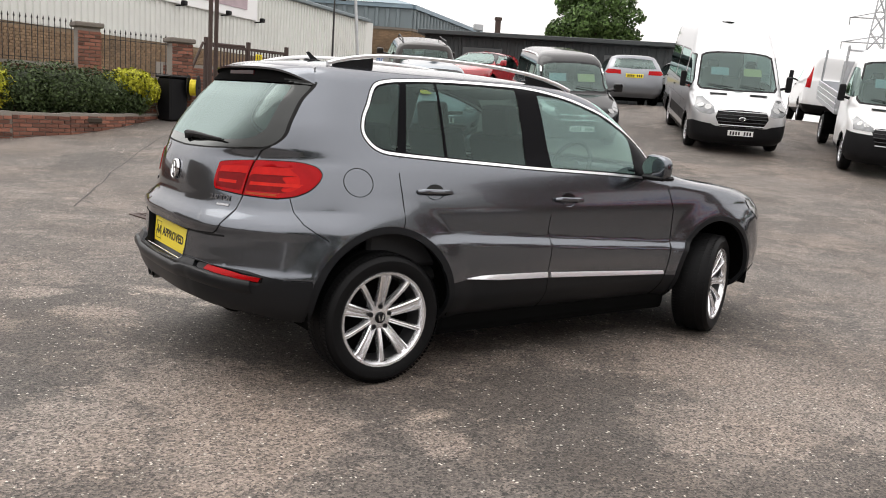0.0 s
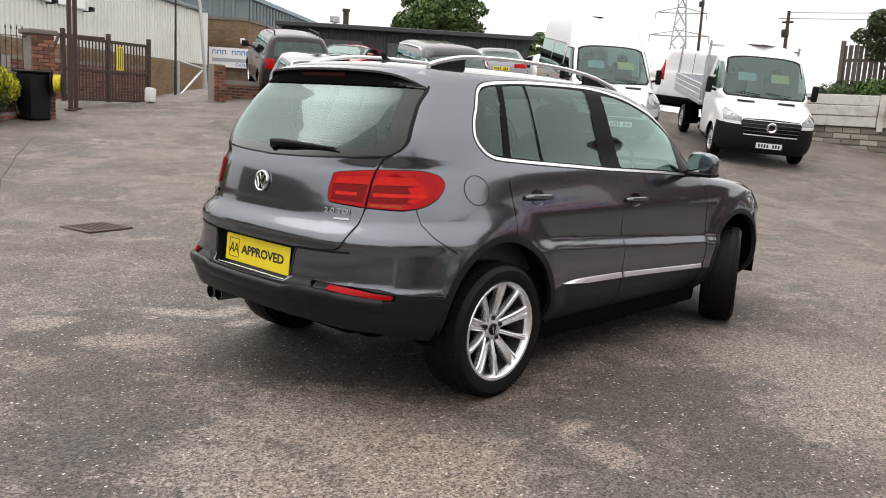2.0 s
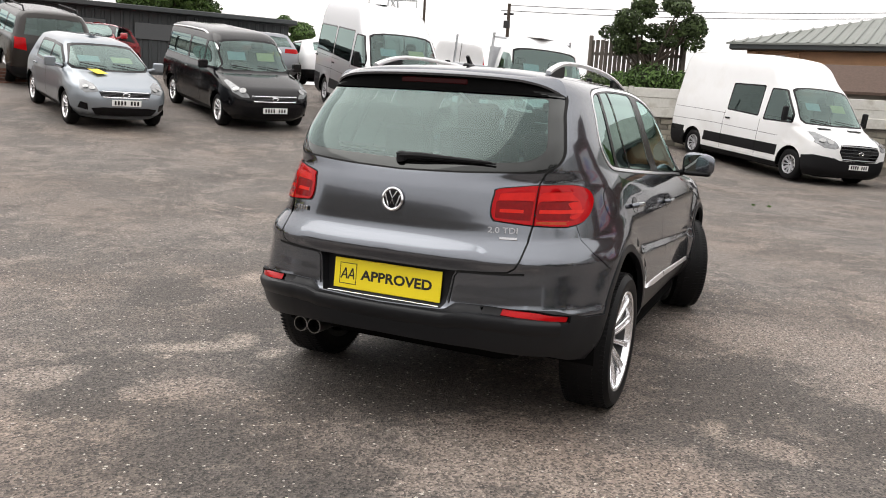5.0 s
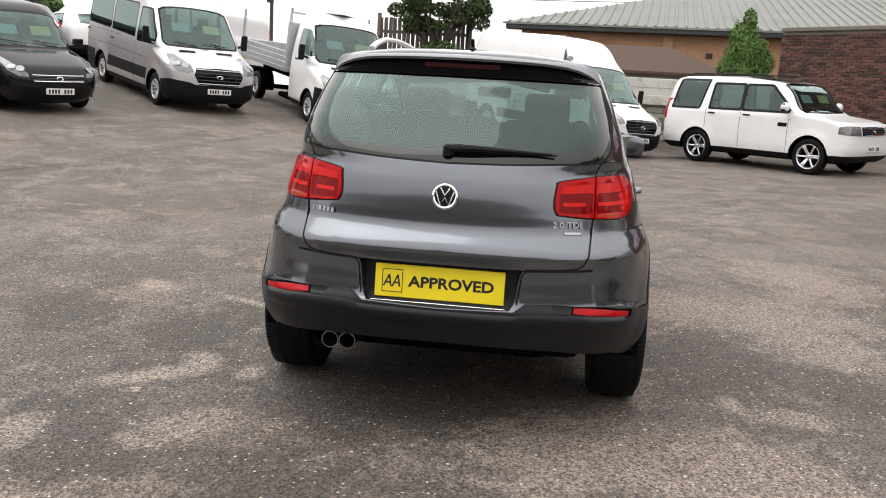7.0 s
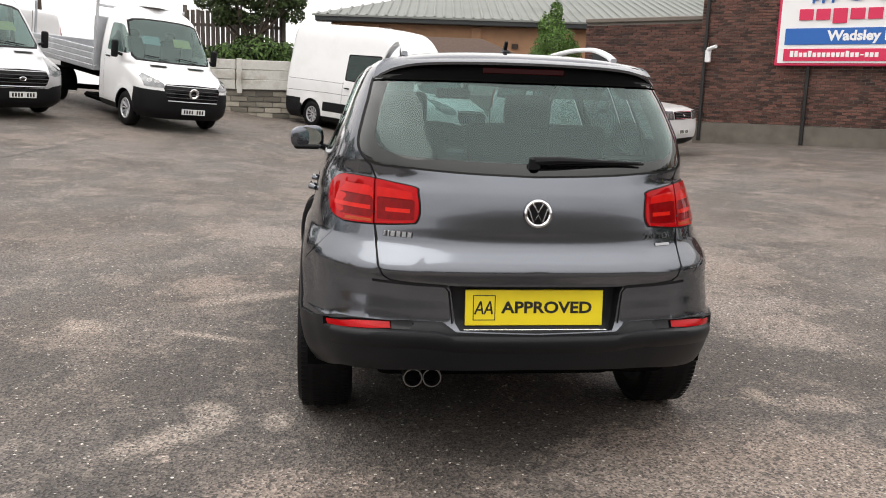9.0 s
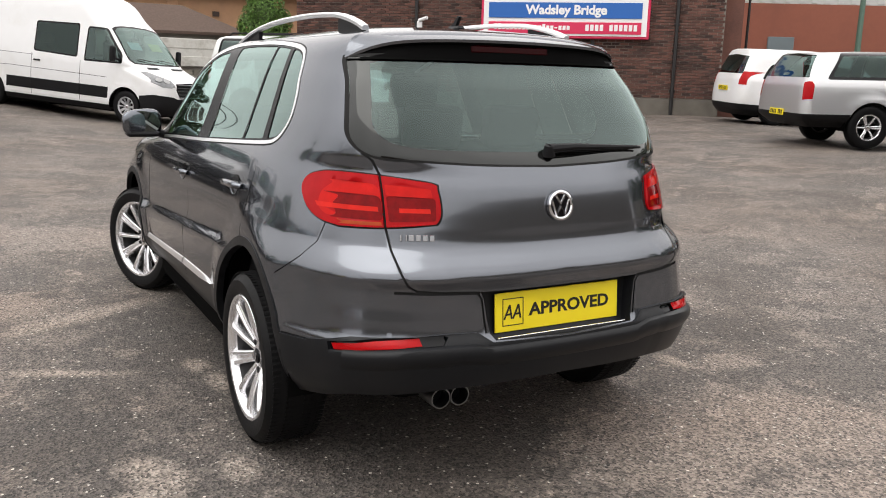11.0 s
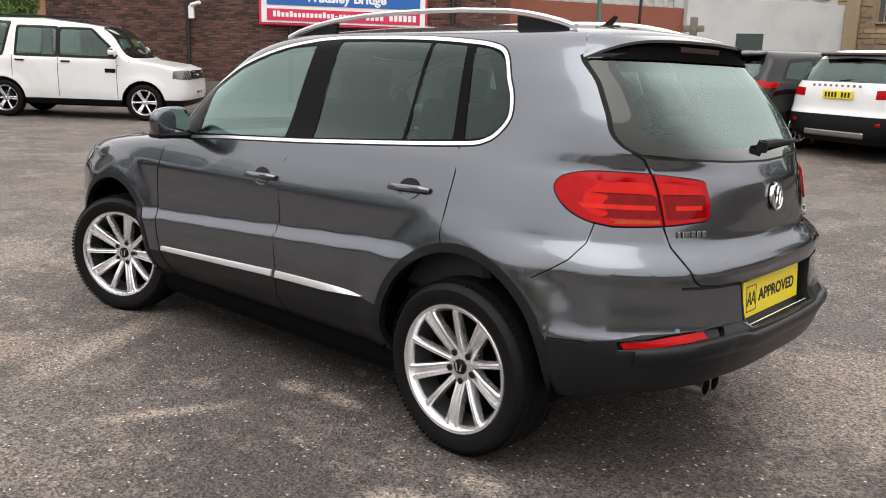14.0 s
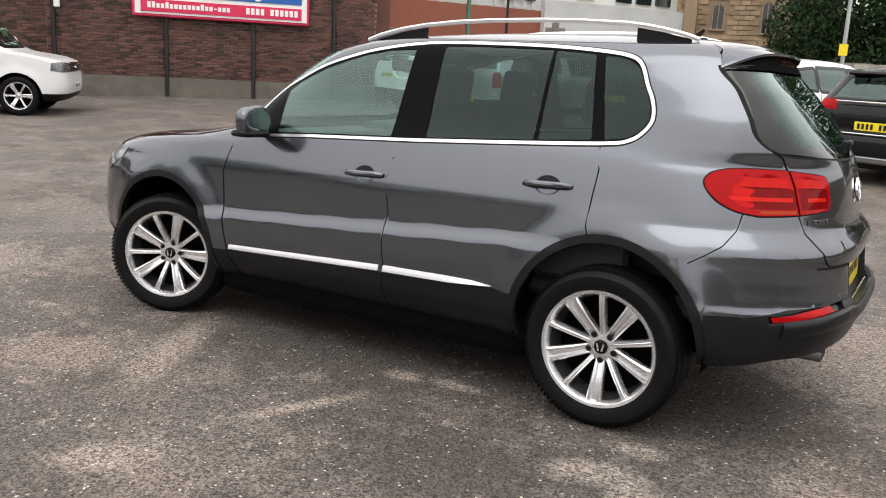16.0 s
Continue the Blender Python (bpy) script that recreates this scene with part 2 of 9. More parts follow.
def asphalt():
    m = bpy.data.materials.new("worn_asphalt")
    m.use_nodes = True
    nt = m.node_tree
    b = nt.nodes["Principled BSDF"]
    at = nt.nodes.new("ShaderNodeTexCoord").outputs["Object"]

    def noise_at(scale, detail, rough, lo, hi, stretch=None):
        n = nt.nodes.new("ShaderNodeTexNoise")
        n.inputs["Scale"].default_value, n.inputs["Detail"].default_value, n.inputs["Roughness"].default_value = scale, detail, rough
        src = at
        if stretch:
            mp = nt.nodes.new("ShaderNodeMapping")
            mp.inputs["Scale"].default_value, mp.inputs["Rotation"].default_value = stretch[:3], (0, 0, stretch[3])
            nt.links.new(at, mp.inputs[0])
            src = mp.outputs[0]
        nt.links.new(src, n.inputs["Vector"])
        r = nt.nodes.new("ShaderNodeMapRange")
        r.inputs["From Min"].default_value, r.inputs["From Max"].default_value = lo, hi
        nt.links.new(n.outputs[0], r.inputs[0])
        return n, r.outputs[0]

    def mixed(fac, a, c, mode="MIX"):
        x = nt.nodes.new("ShaderNodeMix")
        x.data_type, x.blend_type = "RGBA", mode
        for sock, val in ((x.inputs[0], fac), (x.inputs[6], a), (x.inputs[7], c)):
            if isinstance(val, (tuple, float)):
                sock.default_value = val
            else:
                nt.links.new(val, sock)
        return x.outputs[2]

    def spot(x, y, rx, ry, turn, ragged, soft=0.14):
        """A worn or dark patch, long rx and broad ry, with a torn rim."""
        mp = nt.nodes.new("ShaderNodeMapping")
        mp.vector_type = "TEXTURE"
        mp.inputs["Location"].default_value, mp.inputs["Rotation"].default_value, mp.inputs["Scale"].default_value = (x, y, 0), (0, 0, radians(turn)), (rx, ry, 1)
        nt.links.new(at, mp.inputs[0])
        d = nt.nodes.new("ShaderNodeVectorMath")
        d.operation = "LENGTH"
        nt.links.new(mp.outputs[0], d.inputs[0])
        k = nt.nodes.new("ShaderNodeMath")
        k.operation = "ADD"
        nt.links.new(d.outputs["Value"], k.inputs[0])
        nt.links.new(ragged, k.inputs[1])
        o = nt.nodes.new("ShaderNodeMapRange")
        o.inputs["From Min"].default_value, o.inputs["From Max"].default_value = 1 + soft, 1 - soft
        nt.links.new(k.outputs[0], o.inputs[0])
        return o.outputs[0]

    def tear(scale, amount):
        n = nt.nodes.new("ShaderNodeTexNoise")
        n.inputs["Scale"].default_value, n.inputs["Detail"].default_value, n.inputs["Roughness"].default_value = scale, 12, 0.78
        nt.links.new(at, n.inputs["Vector"])
        w = nt.nodes.new("ShaderNodeMath")
        w.operation = "MULTIPLY_ADD"
        w.inputs[1].default_value, w.inputs[2].default_value = amount, -amount / 2
        nt.links.new(n.outputs[0], w.inputs[0])
        return w.outputs[0]

    wild, mild = tear(4.5, 5.0), tear(9.0, 2.6)
    _, patch = noise_at(0.55, 12, 0.72, 0.47, 0.56)
    _, patch2 = noise_at(1.4, 12, 0.76, 0.52, 0.58)
    _, pale = noise_at(2.6, 12, 0.78, 0.585, 0.635)
    _, dark = noise_at(0.9, 12, 0.74, 0.55, 0.61)
    _, tint = noise_at(0.45, 6, 0.6, 0.42, 0.60)
    col = mixed(patch, (0.080, 0.074, 0.067, 1), (0.118, 0.108, 0.097, 1))
    col = mixed(patch2, col, (0.145, 0.132, 0.117, 1))
    col = mixed(dark, col, (0.066, 0.061, 0.055, 1))
    # dark asphalt patches; those under the car paint its shade into the colour
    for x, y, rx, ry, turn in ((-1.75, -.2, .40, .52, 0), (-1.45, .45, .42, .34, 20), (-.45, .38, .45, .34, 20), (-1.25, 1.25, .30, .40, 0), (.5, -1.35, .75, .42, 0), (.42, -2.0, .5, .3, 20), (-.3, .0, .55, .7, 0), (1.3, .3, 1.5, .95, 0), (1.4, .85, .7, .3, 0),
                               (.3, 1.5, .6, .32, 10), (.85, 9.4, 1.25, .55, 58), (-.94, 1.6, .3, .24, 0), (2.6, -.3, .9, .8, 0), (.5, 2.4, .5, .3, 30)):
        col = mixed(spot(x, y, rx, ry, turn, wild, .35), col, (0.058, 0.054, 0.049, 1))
    for x, y, rx, ry, turn in ((-1.45, -.85, .32, .42, -10), (-1.0, -1.35, .26, .40, 0), (1.9, -1.75, .46, .85, -8), (1.2, -2.15, .42, .30, 0), (-.15, -1.62, .10, .24, 0), (2.42, 1.62, .34, .30, 0), 
                               (-.95, 1.0, .24, .16, -40), (-.85, -.55, .40, .42, 0), (-.72, -1.3, .30, .34, 0), (-1.2, 1.63, .20, .14, 0), (3.4, -2.6, .8, .45, 20), (4.6, 1.2, .9, .5, 60)):
        col = mixed(spot(x, y, rx, ry, turn, wild, .22), col, (0.165, 0.149, 0.132, 1))
    col = mixed(pale, col, (0.200, 0.181, 0.158, 1))
    for x, y, rx, ry, turn in ((1.31, 2.22, .20, .105, 45), (1.08, 1.46, .28, .045, 66), (2.05, 1.30, .48, .10, -62), (-.24, .98, .10, .06, 0), (-.15, 1.27, .15, .09, 20), (-.40, 1.40, .27, .09, -51), (.94, .87, .09, .06, 0), (.67, .83, .12, .05, 0), (-.03, -1.36, .10, .05, 0)):
        col = mixed(spot(x, y, rx, ry, turn, mild, .45), col, (0.205, 0.187, 0.163, 1))
    col = mixed(tint, col, (1.0, 0.94, 0.89, 1), "MULTIPLY")
    col = mixed(1.0, col, (1.12, 1.043, 1.02, 1), "MULTIPLY")
    grit = nt.nodes.new("ShaderNodeTexVoronoi")
    grit.inputs["Scale"].default_value = 105
    nt.links.new(at, grit.inputs["Vector"])
    chips = nt.nodes.new("ShaderNodeTexVoronoi")
    chips.inputs["Scale"].default_value = 58
    nt.links.new(at, chips.inputs["Vector"])
    chip = nt.nodes.new("ShaderNodeSeparateColor")
    nt.links.new(chips.outputs["Color"], chip.inputs[0])
    rare = nt.nodes.new("ShaderNodeMath")
    rare.operation, rare.inputs[1].default_value = "GREATER_THAN", 0.94
    nt.links.new(chip.outputs[0], rare.inputs[0])
    small = nt.nodes.new("ShaderNodeMath")
    small.operation, small.inputs[1].default_value = "LESS_THAN", 0.36
    nt.links.new(chips.outputs["Distance"], small.inputs[0])
    stone = nt.nodes.new("ShaderNodeMath")
    stone.operation = "MULTIPLY"
    nt.links.new(rare.outputs[0], stone.inputs[0])
    nt.links.new(small.outputs[0], stone.inputs[1])
    col = mixed(stone.outputs[0], col, (0.40, 0.37, 0.33, 1))
    bw = nt.nodes.new("ShaderNodeSeparateColor")
    nt.links.new(grit.outputs["Color"], bw.inputs[0])
    gr = nt.nodes.new("ShaderNodeMapRange")
    gr.inputs["To Min"].default_value, gr.inputs["To Max"].default_value = 0.22, 1.80
    nt.links.new(bw.outputs[0], gr.inputs[0])
    _, blot = noise_at(34, 6, 0.75, 0.30, 0.70)
    spread = nt.nodes.new("ShaderNodeMapRange")
    spread.inputs["To Min"].default_value, spread.inputs["To Max"].default_value = 0.68, 1.32
    nt.links.new(blot, spread.inputs[0])
    both = nt.nodes.new("ShaderNodeMath")
    both.operation = "MULTIPLY"
    nt.links.new(gr.outputs[0], both.inputs[0])
    nt.links.new(spread.outputs[0], both.inputs[1])
    gm = nt.nodes.new("ShaderNodeVectorMath")
    gm.operation = "SCALE"
    nt.links.new(col, gm.inputs[0])
    nt.links.new(both.outputs[0], gm.inputs["Scale"])
    nt.links.new(gm.outputs[0], b.inputs["Base Color"])
    n2, _ = noise_at(60, 6, 0.7, 0.3, 0.7)
    add_ = nt.nodes.new("ShaderNodeMath")
    nt.links.new(grit.outputs["Distance"], add_.inputs[0])
    nt.links.new(n2.outputs[0], add_.inputs[1])
    bp = nt.nodes.new("ShaderNodeBump")
    bp.inputs["Strength"].default_value, bp.inputs["Distance"].default_value = 0.8, 0.007
    nt.links.new(add_.outputs[0], bp.inputs["Height"])
    nt.links.new(bp.outputs[0], b.inputs["Normal"])
    b.inputs["Roughness"].default_value = 0.72
    b.inputs["Specular IOR Level"].default_value = 0.5
    return m


ASPHALT = asphalt()
bm = bmesh.new()
rings_at = [0.0] + [0.8 * i for i in range(1, 30)] + [26, 32, 40, 55, 80, 130, 250, 600, 2000]
prev = None
for r in rings_at:
    if r == 0:
        ring = [bm.verts.new((1.2, 0.3, 0))] * 144
    else:
        ring = []
        for k in range(144):
            a = 2 * math.pi * k / 144
            x, y = 1.2 + r * math.cos(a), 0.3 + r * math.sin(a)
            ring.append(bm.verts.new((x, y, ground(x, y))))
    if prev:
        for k in range(144):
            j = (k + 1) % 144
            bm.faces.new((prev[k], ring[k], ring[j]) if prev[0] is prev[1] else (prev[k], ring[k], ring[j], prev[j]))
    prev = ring
part("ground", bm, ASPHALT, None, "worn patchy grey asphalt car park, slightly dipped, shade painted under the car", smooth=True, kind="structure")


# ---- car bodies: a smooth skin cut into panels ----
def curve(pts):
    """A smooth curve through the points that never overshoots."""
    xs, ys = np.array([p[0] for p in pts], float), np.array([p[1] for p in pts], float)
    h = np.diff(xs)
    d = np.diff(ys) / h
    m = np.zeros(len(xs))
    m[0], m[-1] = d[0], d[-1]
    for i in range(1, len(xs) - 1):
        if d[i - 1] * d[i] > 0:
            w1, w2 = 2 * h[i] + h[i - 1], h[i] + 2 * h[i - 1]
            m[i] = (w1 + w2) / (w1 / d[i - 1] + w2 / d[i])
    xl, yl, hl, ml = list(map(float, xs)), list(map(float, ys)), list(map(float, h)), list(map(float, m))

    def f(v):
        v = min(max(v, xl[0]), xl[-1])
        i = 0
        while i < len(hl) - 1 and v >= xl[i + 1]:
            i += 1
        t = (v - xl[i]) / hl[i]
        return (1 + 2 * t) * (1 - t) ** 2 * yl[i] + t * (1 - t) ** 2 * hl[i] * ml[i] + t * t * (3 - 2 * t) * yl[i + 1] + t * t * (t - 1) * hl[i] * ml[i + 1]
    return f


class Skin:
    """Half of a car's outer skin. At each height a plan outline runs from the tail (u = 0) round the flank (1 to 2) to the nose (3)."""

    def __init__(self, rear, nose, half, rd, rn, fd, fn, wheels, wheel_r, arch, flare=0.026, step=0.03, low=0.22, top=None):
        self.rear, self.nose, self.half = curve(rear), curve(nose), curve(half)
        self.rd, self.rn, self.fd, self.fn = curve(rd), curve(rn), curve(fd), curve(fn)
        self.wheels, self.wheel_r, self.arch, self.swell, self.step = wheels, wheel_r, arch, flare, step
        self.low, self.top = low, top or half[-1][0]
        self.regions, self.memo, self.tweak = [], {}, None

    def level(self, z):
        k = round(z * 1e5)
        if k not in self.memo:
            xr, xf = self.rear(z), self.nose(z)
            a, b = self.rd(z), self.fd(z)
            if a + b > 0.98 * (xf - xr):
                s = 0.98 * (xf - xr) / (a + b)
                a, b = a * s, b * s
            self.memo[k] = (xr, xf, a, b, self.half(z), 2 / self.rn(z), 2 / self.fn(z))
        return self.memo[k]

    def at(self, u, z):
        xr, xf, a, b, w, n, k = self.level(z)
        if u <= 1:
            t = u * math.pi / 2
            x, y = xr + a - a * max(0, math.cos(t)) ** n, w * max(0, math.sin(t)) ** n
        elif u < 2:
            x, y = xr + a + (u - 1) * (xf - xr - a - b), w
        else:
            t = (u - 2) * math.pi / 2
            x, y = xf - b + b * max(0, math.sin(t)) ** k, w * max(0, math.cos(t)) ** k
        if y > 0.5 * w:
            for cx in self.wheels:
                d = math.hypot(x - cx, z - self.wheel_r)
                f = min(1, max(0, (self.arch + 0.17 - d) / 0.17))
                y += self.swell * f * f * (3 - 2 * f)
        if self.tweak and y > 0.5 * w:
            y += self.tweak(x, z)
        return Vector((x, y, z))

    def normal(self, u, z):
        e = 1.5e-3
        u0, u1 = max(0, u - e), min(3, u + e)
        z0, z1 = max(self.low, z - e), min(self.top - 1e-4, z + e)
        n = (self.at(u1, z) - self.at(u0, z)).cross(self.at(u, z1) - self.at(u, z0))
        if n.length < 1e-12:
            return Vector((0, 0, 1))
        n.normalize()
        p = self.at(u, z) - Vector((0.5 * (self.rear(0.8) + self.nose(0.8)), 0, 0.75))
        if u < 0.004 or u > 2.996:
            n.y = 0
            n.normalize()
        return n if n.dot(p) > 0 else -n

    def u_of(self, kind, v, z):
        lo, hi = {"s": (0, 3), "r": (0, 1), "f": (2, 3)}[kind]
        for _ in range(26):
            m = (lo + hi) / 2
            p = self.at(m, z)
            go = p.x < v if kind == "s" else (p.y < v if kind == "r" else p.y > v)
            lo, hi = (m, hi) if go else (lo, m)
        return (lo + hi) / 2

    def trace(self, pts, closed=True, gap=0.05):
        """Points (kind, v, z), v being x on the flank (s) or y on tail (r) and nose (f), as (u, z) with short steps."""
        out = []
        n = len(pts)
        for i in range(n if closed else n - 1):
            (k0, v0, z0), (k1, v1, z1) = pts[i], pts[(i + 1) % n]
            if k0 == k1:
                m = max(1, int(math.hypot(v1 - v0, z1 - z0) / gap))
                for j in range(m):
                    out.append((self.u_of(k0, v0 + (v1 - v0) * j / m, z0 + (z1 - z0) * j / m), z0 + (z1 - z0) * j / m))
            else:
                ua, ub = self.u_of(k0, v0, z0), self.u_of(k1, v1, z1)
                for j in range(3):
                    out.append((ua + (ub - ua) * j / 3, z0 + (z1 - z0) * j / 3))
        if not closed:
            out.append((self.u_of(*pts[-1]), pts[-1][2]))
        return out

    def region(self, name, pts):
        self.regions.append((name, self.trace(pts)))

    def side(self, name, pts):
        self.region(name, [("s", x, z) for x, z in pts])

    def soft_region(self, name, pts, flow=None, r=0.02):
        """A region whose outline is drawn smoothly through its points (flow) or only rounded at its corners."""
        uz = [(self.u_of(k, v, z), z) for k, v, z in pts]
        self.regions.append((name, flow(uz, 5) if flow else rounded(uz, r, 4)))

    def line(self, name, kind, pts, width=0.006):
        """A thin strip along a line, for a shut line."""
        a, b = [], []
        for i, p in enumerate(pts):
            q, r = pts[max(0, i - 1)], pts[min(len(pts) - 1, i + 1)]
            d = Vector((r[0] - q[0], r[1] - q[1])).normalized() * width / 2
            a.append((kind, p[0] - d.y, p[1] + d.x))
            b.append((kind, p[0] + d.y, p[1] - d.x))
        self.region(name, a + b[::-1])

    def circle(self, name, cx, r, n=56):
        self.region(name, [("s", cx + r * math.cos(2 * math.pi * k / n), max(self.low, self.wheel_r + r * math.sin(2 * math.pi * k / n))) for k in range(n)])

    def cut(self):
        """Triangulates the skin along all outlines: for each region its points, normals and faces. The first region named wins."""
        table, s = [(0, self.at(0, 0.8))], 0
        for i in range(1, 1201):
            table.append((i / 400, self.at(i / 400, 0.8)))
        us, acc = [0.0], 0.0
        for (u0, p0), (u1, p1) in zip(table, table[1:]):
            acc += (p1 - p0).length
            if acc >= self.step:
                us.append(u1)
                acc = 0.0
        us.append(3.0)
        zs, z = [self.low], self.low
        while z < self.top - 0.004:
            z += self.step if z < self.top - 0.16 else (self.step * 0.5 if z < self.top - 0.05 else 0.006)
            zs.append(min(z, self.top - 0.002))
        pts = [Vector((u, z)) for z in zs for u in us]
        edges, key = [], {}
        for name, poly in self.regions:
            ids = []
            for u, z in poly:
                q = (round(min(3, max(0, u)), 5), round(min(self.top - 0.002, max(self.low, z)), 5))
                if q not in key:
                    key[q] = len(pts)
                    pts.append(Vector(q))
                if not ids or ids[-1] != key[q]:
                    ids.append(key[q])
            for i in range(len(ids)):
                if ids[i] != ids[(i + 1) % len(ids)]:
                    edges.append((ids[i], ids[(i + 1) % len(ids)]))
        vs, _, fs, *_ = delaunay_2d_cdt(pts, edges, [], 0, 1e-6)
        c = np.array([((vs[a].x + vs[b].x + vs[d].x) / 3, (vs[a].y + vs[b].y + vs[d].y) / 3) for a, b, d in fs])
        tag = np.full(len(fs), -1)
        for i, (name, poly) in enumerate(self.regions):
            p = np.array(poly)
            q = np.roll(p, -1, axis=0)
            todo = np.where((tag < 0) & (c[:, 0] > p[:, 0].min()) & (c[:, 0] < p[:, 0].max()) & (c[:, 1] > p[:, 1].min()) & (c[:, 1] < p[:, 1].max()))[0]
            if len(todo) == 0:
                continue
            x, y = c[todo, 0][:, None], c[todo, 1][:, None]
            cross = ((p[:, 1] > y) != (q[:, 1] > y)) & (x < (q[:, 0] - p[:, 0]) * (y - p[:, 1]) / (q[:, 1] - p[:, 1] + 1e-15) + p[:, 0])
            tag[todo[cross.sum(axis=1) % 2 == 1]] = i
        self.uv = [(v.x, v.y) for v in vs]
        self.faces = {}
        for f, g in zip(fs, tag):
            self.faces.setdefault(self.regions[g][0] if g >= 0 else "body", []).append(f)
        self.points = {}

    def piece(self, names, sides, offset=0.0, skirt=0.0):
        """A bmesh-free mesh of some regions: sides is 'both', 'left' or 'right'. Returns mesh data."""
        names = [names] if isinstance(names, str) else names
        faces = [f for n in names for f in self.faces.get(n, [])]
        if not faces:
            return None
        me_v, me_n, me_f = [], [], []
        count = {}
        if skirt:
            for f in faces:
                for i in range(3):
                    e = (f[i], f[(i + 1) % 3])
                    count[tuple(sorted(e))] = count.get(tuple(sorted(e)), 0) + 1
        for sign in {"both": (1, -1), "left": (1,), "right": (-1,)}[sides]:
            index = {}

            def vert(i, lift):
                k = (i, lift)
                if k not in index:
                    if i not in self.points:
                        u, z = self.uv[i]
                        self.points[i] = (self.at(u, z), self.normal(u, z))
                    p, n = self.points[i]
                    p = p + n * lift
                    index[k] = len(me_v)
                    me_v.append((p.x, p.y * sign, p.z))
                    me_n.append((n.x, n.y * sign, n.z))
                return index[k]
            for f in faces:
                ids = [vert(i, offset) for i in f]
                p0, p1, p2 = [Vector(me_v[i]) for i in ids]
                if (p1 - p0).cross(p2 - p0).dot(Vector(me_n[ids[0]])) < 0:
                    ids.reverse()
                me_f.append(ids)
                if skirt:
                    for i in range(3):
                        e = (f[i], f[(i + 1) % 3])
                        if count[tuple(sorted(e))] == 1 and not all(self.uv[q][0] < 1e-4 or self.uv[q][0] > 2.9999 for q in e):
                            me_f.append([vert(e[0], offset), vert(e[1], offset), vert(e[1], offset - skirt), vert(e[0], offset - skirt)])
        return me_v, me_n, me_f

    def panel(self, name, regions, sides, mat, parent, offset=0.0, skirt=0.0, label=""):
        data = self.piece(regions, sides, offset, skirt)
        if not data:
            return None
        me = bpy.data.meshes.new(name)
        me.from_pydata(data[0], [], data[2])
        me.polygons.foreach_set("use_smooth", [True] * len(me.polygons))
        if skirt:
            me.set_sharp_from_angle(angle=radians(50))
        else:
            me.normals_split_custom_set_from_vertices(data[1])
        me.materials.append(mat)
        ob = new(name, me)
        ob.parent = parent
        if mat.name.endswith("glass"):
            ob.visible_shadow = False
        if label:
            tagged(ob, label=label)
        return ob


def rounded(pts, r=0.02, seg=3):
    """Rounds the corners of a polygon."""
    out = []
    n = len(pts)
    for i in range(n):
        p, a, b = Vector(pts[i]), Vector(pts[i - 1]), Vector(pts[(i + 1) % n])
        da, db = (a - p), (b - p)
        k = min(r, da.length * 0.45, db.length * 0.45)
        s, e = p + da.normalized() * k, p + db.normalized() * k
        for j in range(seg + 1):
            t = j / seg
            q = s * (1 - t) ** 2 + p * 2 * t * (1 - t) + e * t * t
            out.append((q.x, q.y))
    return out


def inset(pts, d):
    """A polygon moved inwards by d."""
    n = len(pts)
    area = sum(pts[i][0] * pts[(i + 1) % n][1] - pts[(i + 1) % n][0] * pts[i][1] for i in range(n))
    s = 1 if area > 0 else -1
    out = []
    for i in range(n):
        a, p, b = Vector(pts[i - 1]), Vector(pts[i]), Vector(pts[(i + 1) % n])
        d1, d2 = (p - a).normalized(), (b - p).normalized()
        n1, n2 = Vector((-d1.y, d1.x)) * s, Vector((-d2.y, d2.x)) * s
        m = (n1 + n2)
        m = m / max(0.35, m.length_squared / 2)
        out.append((p.x + m.x * d, p.y + m.y * d))
    return out


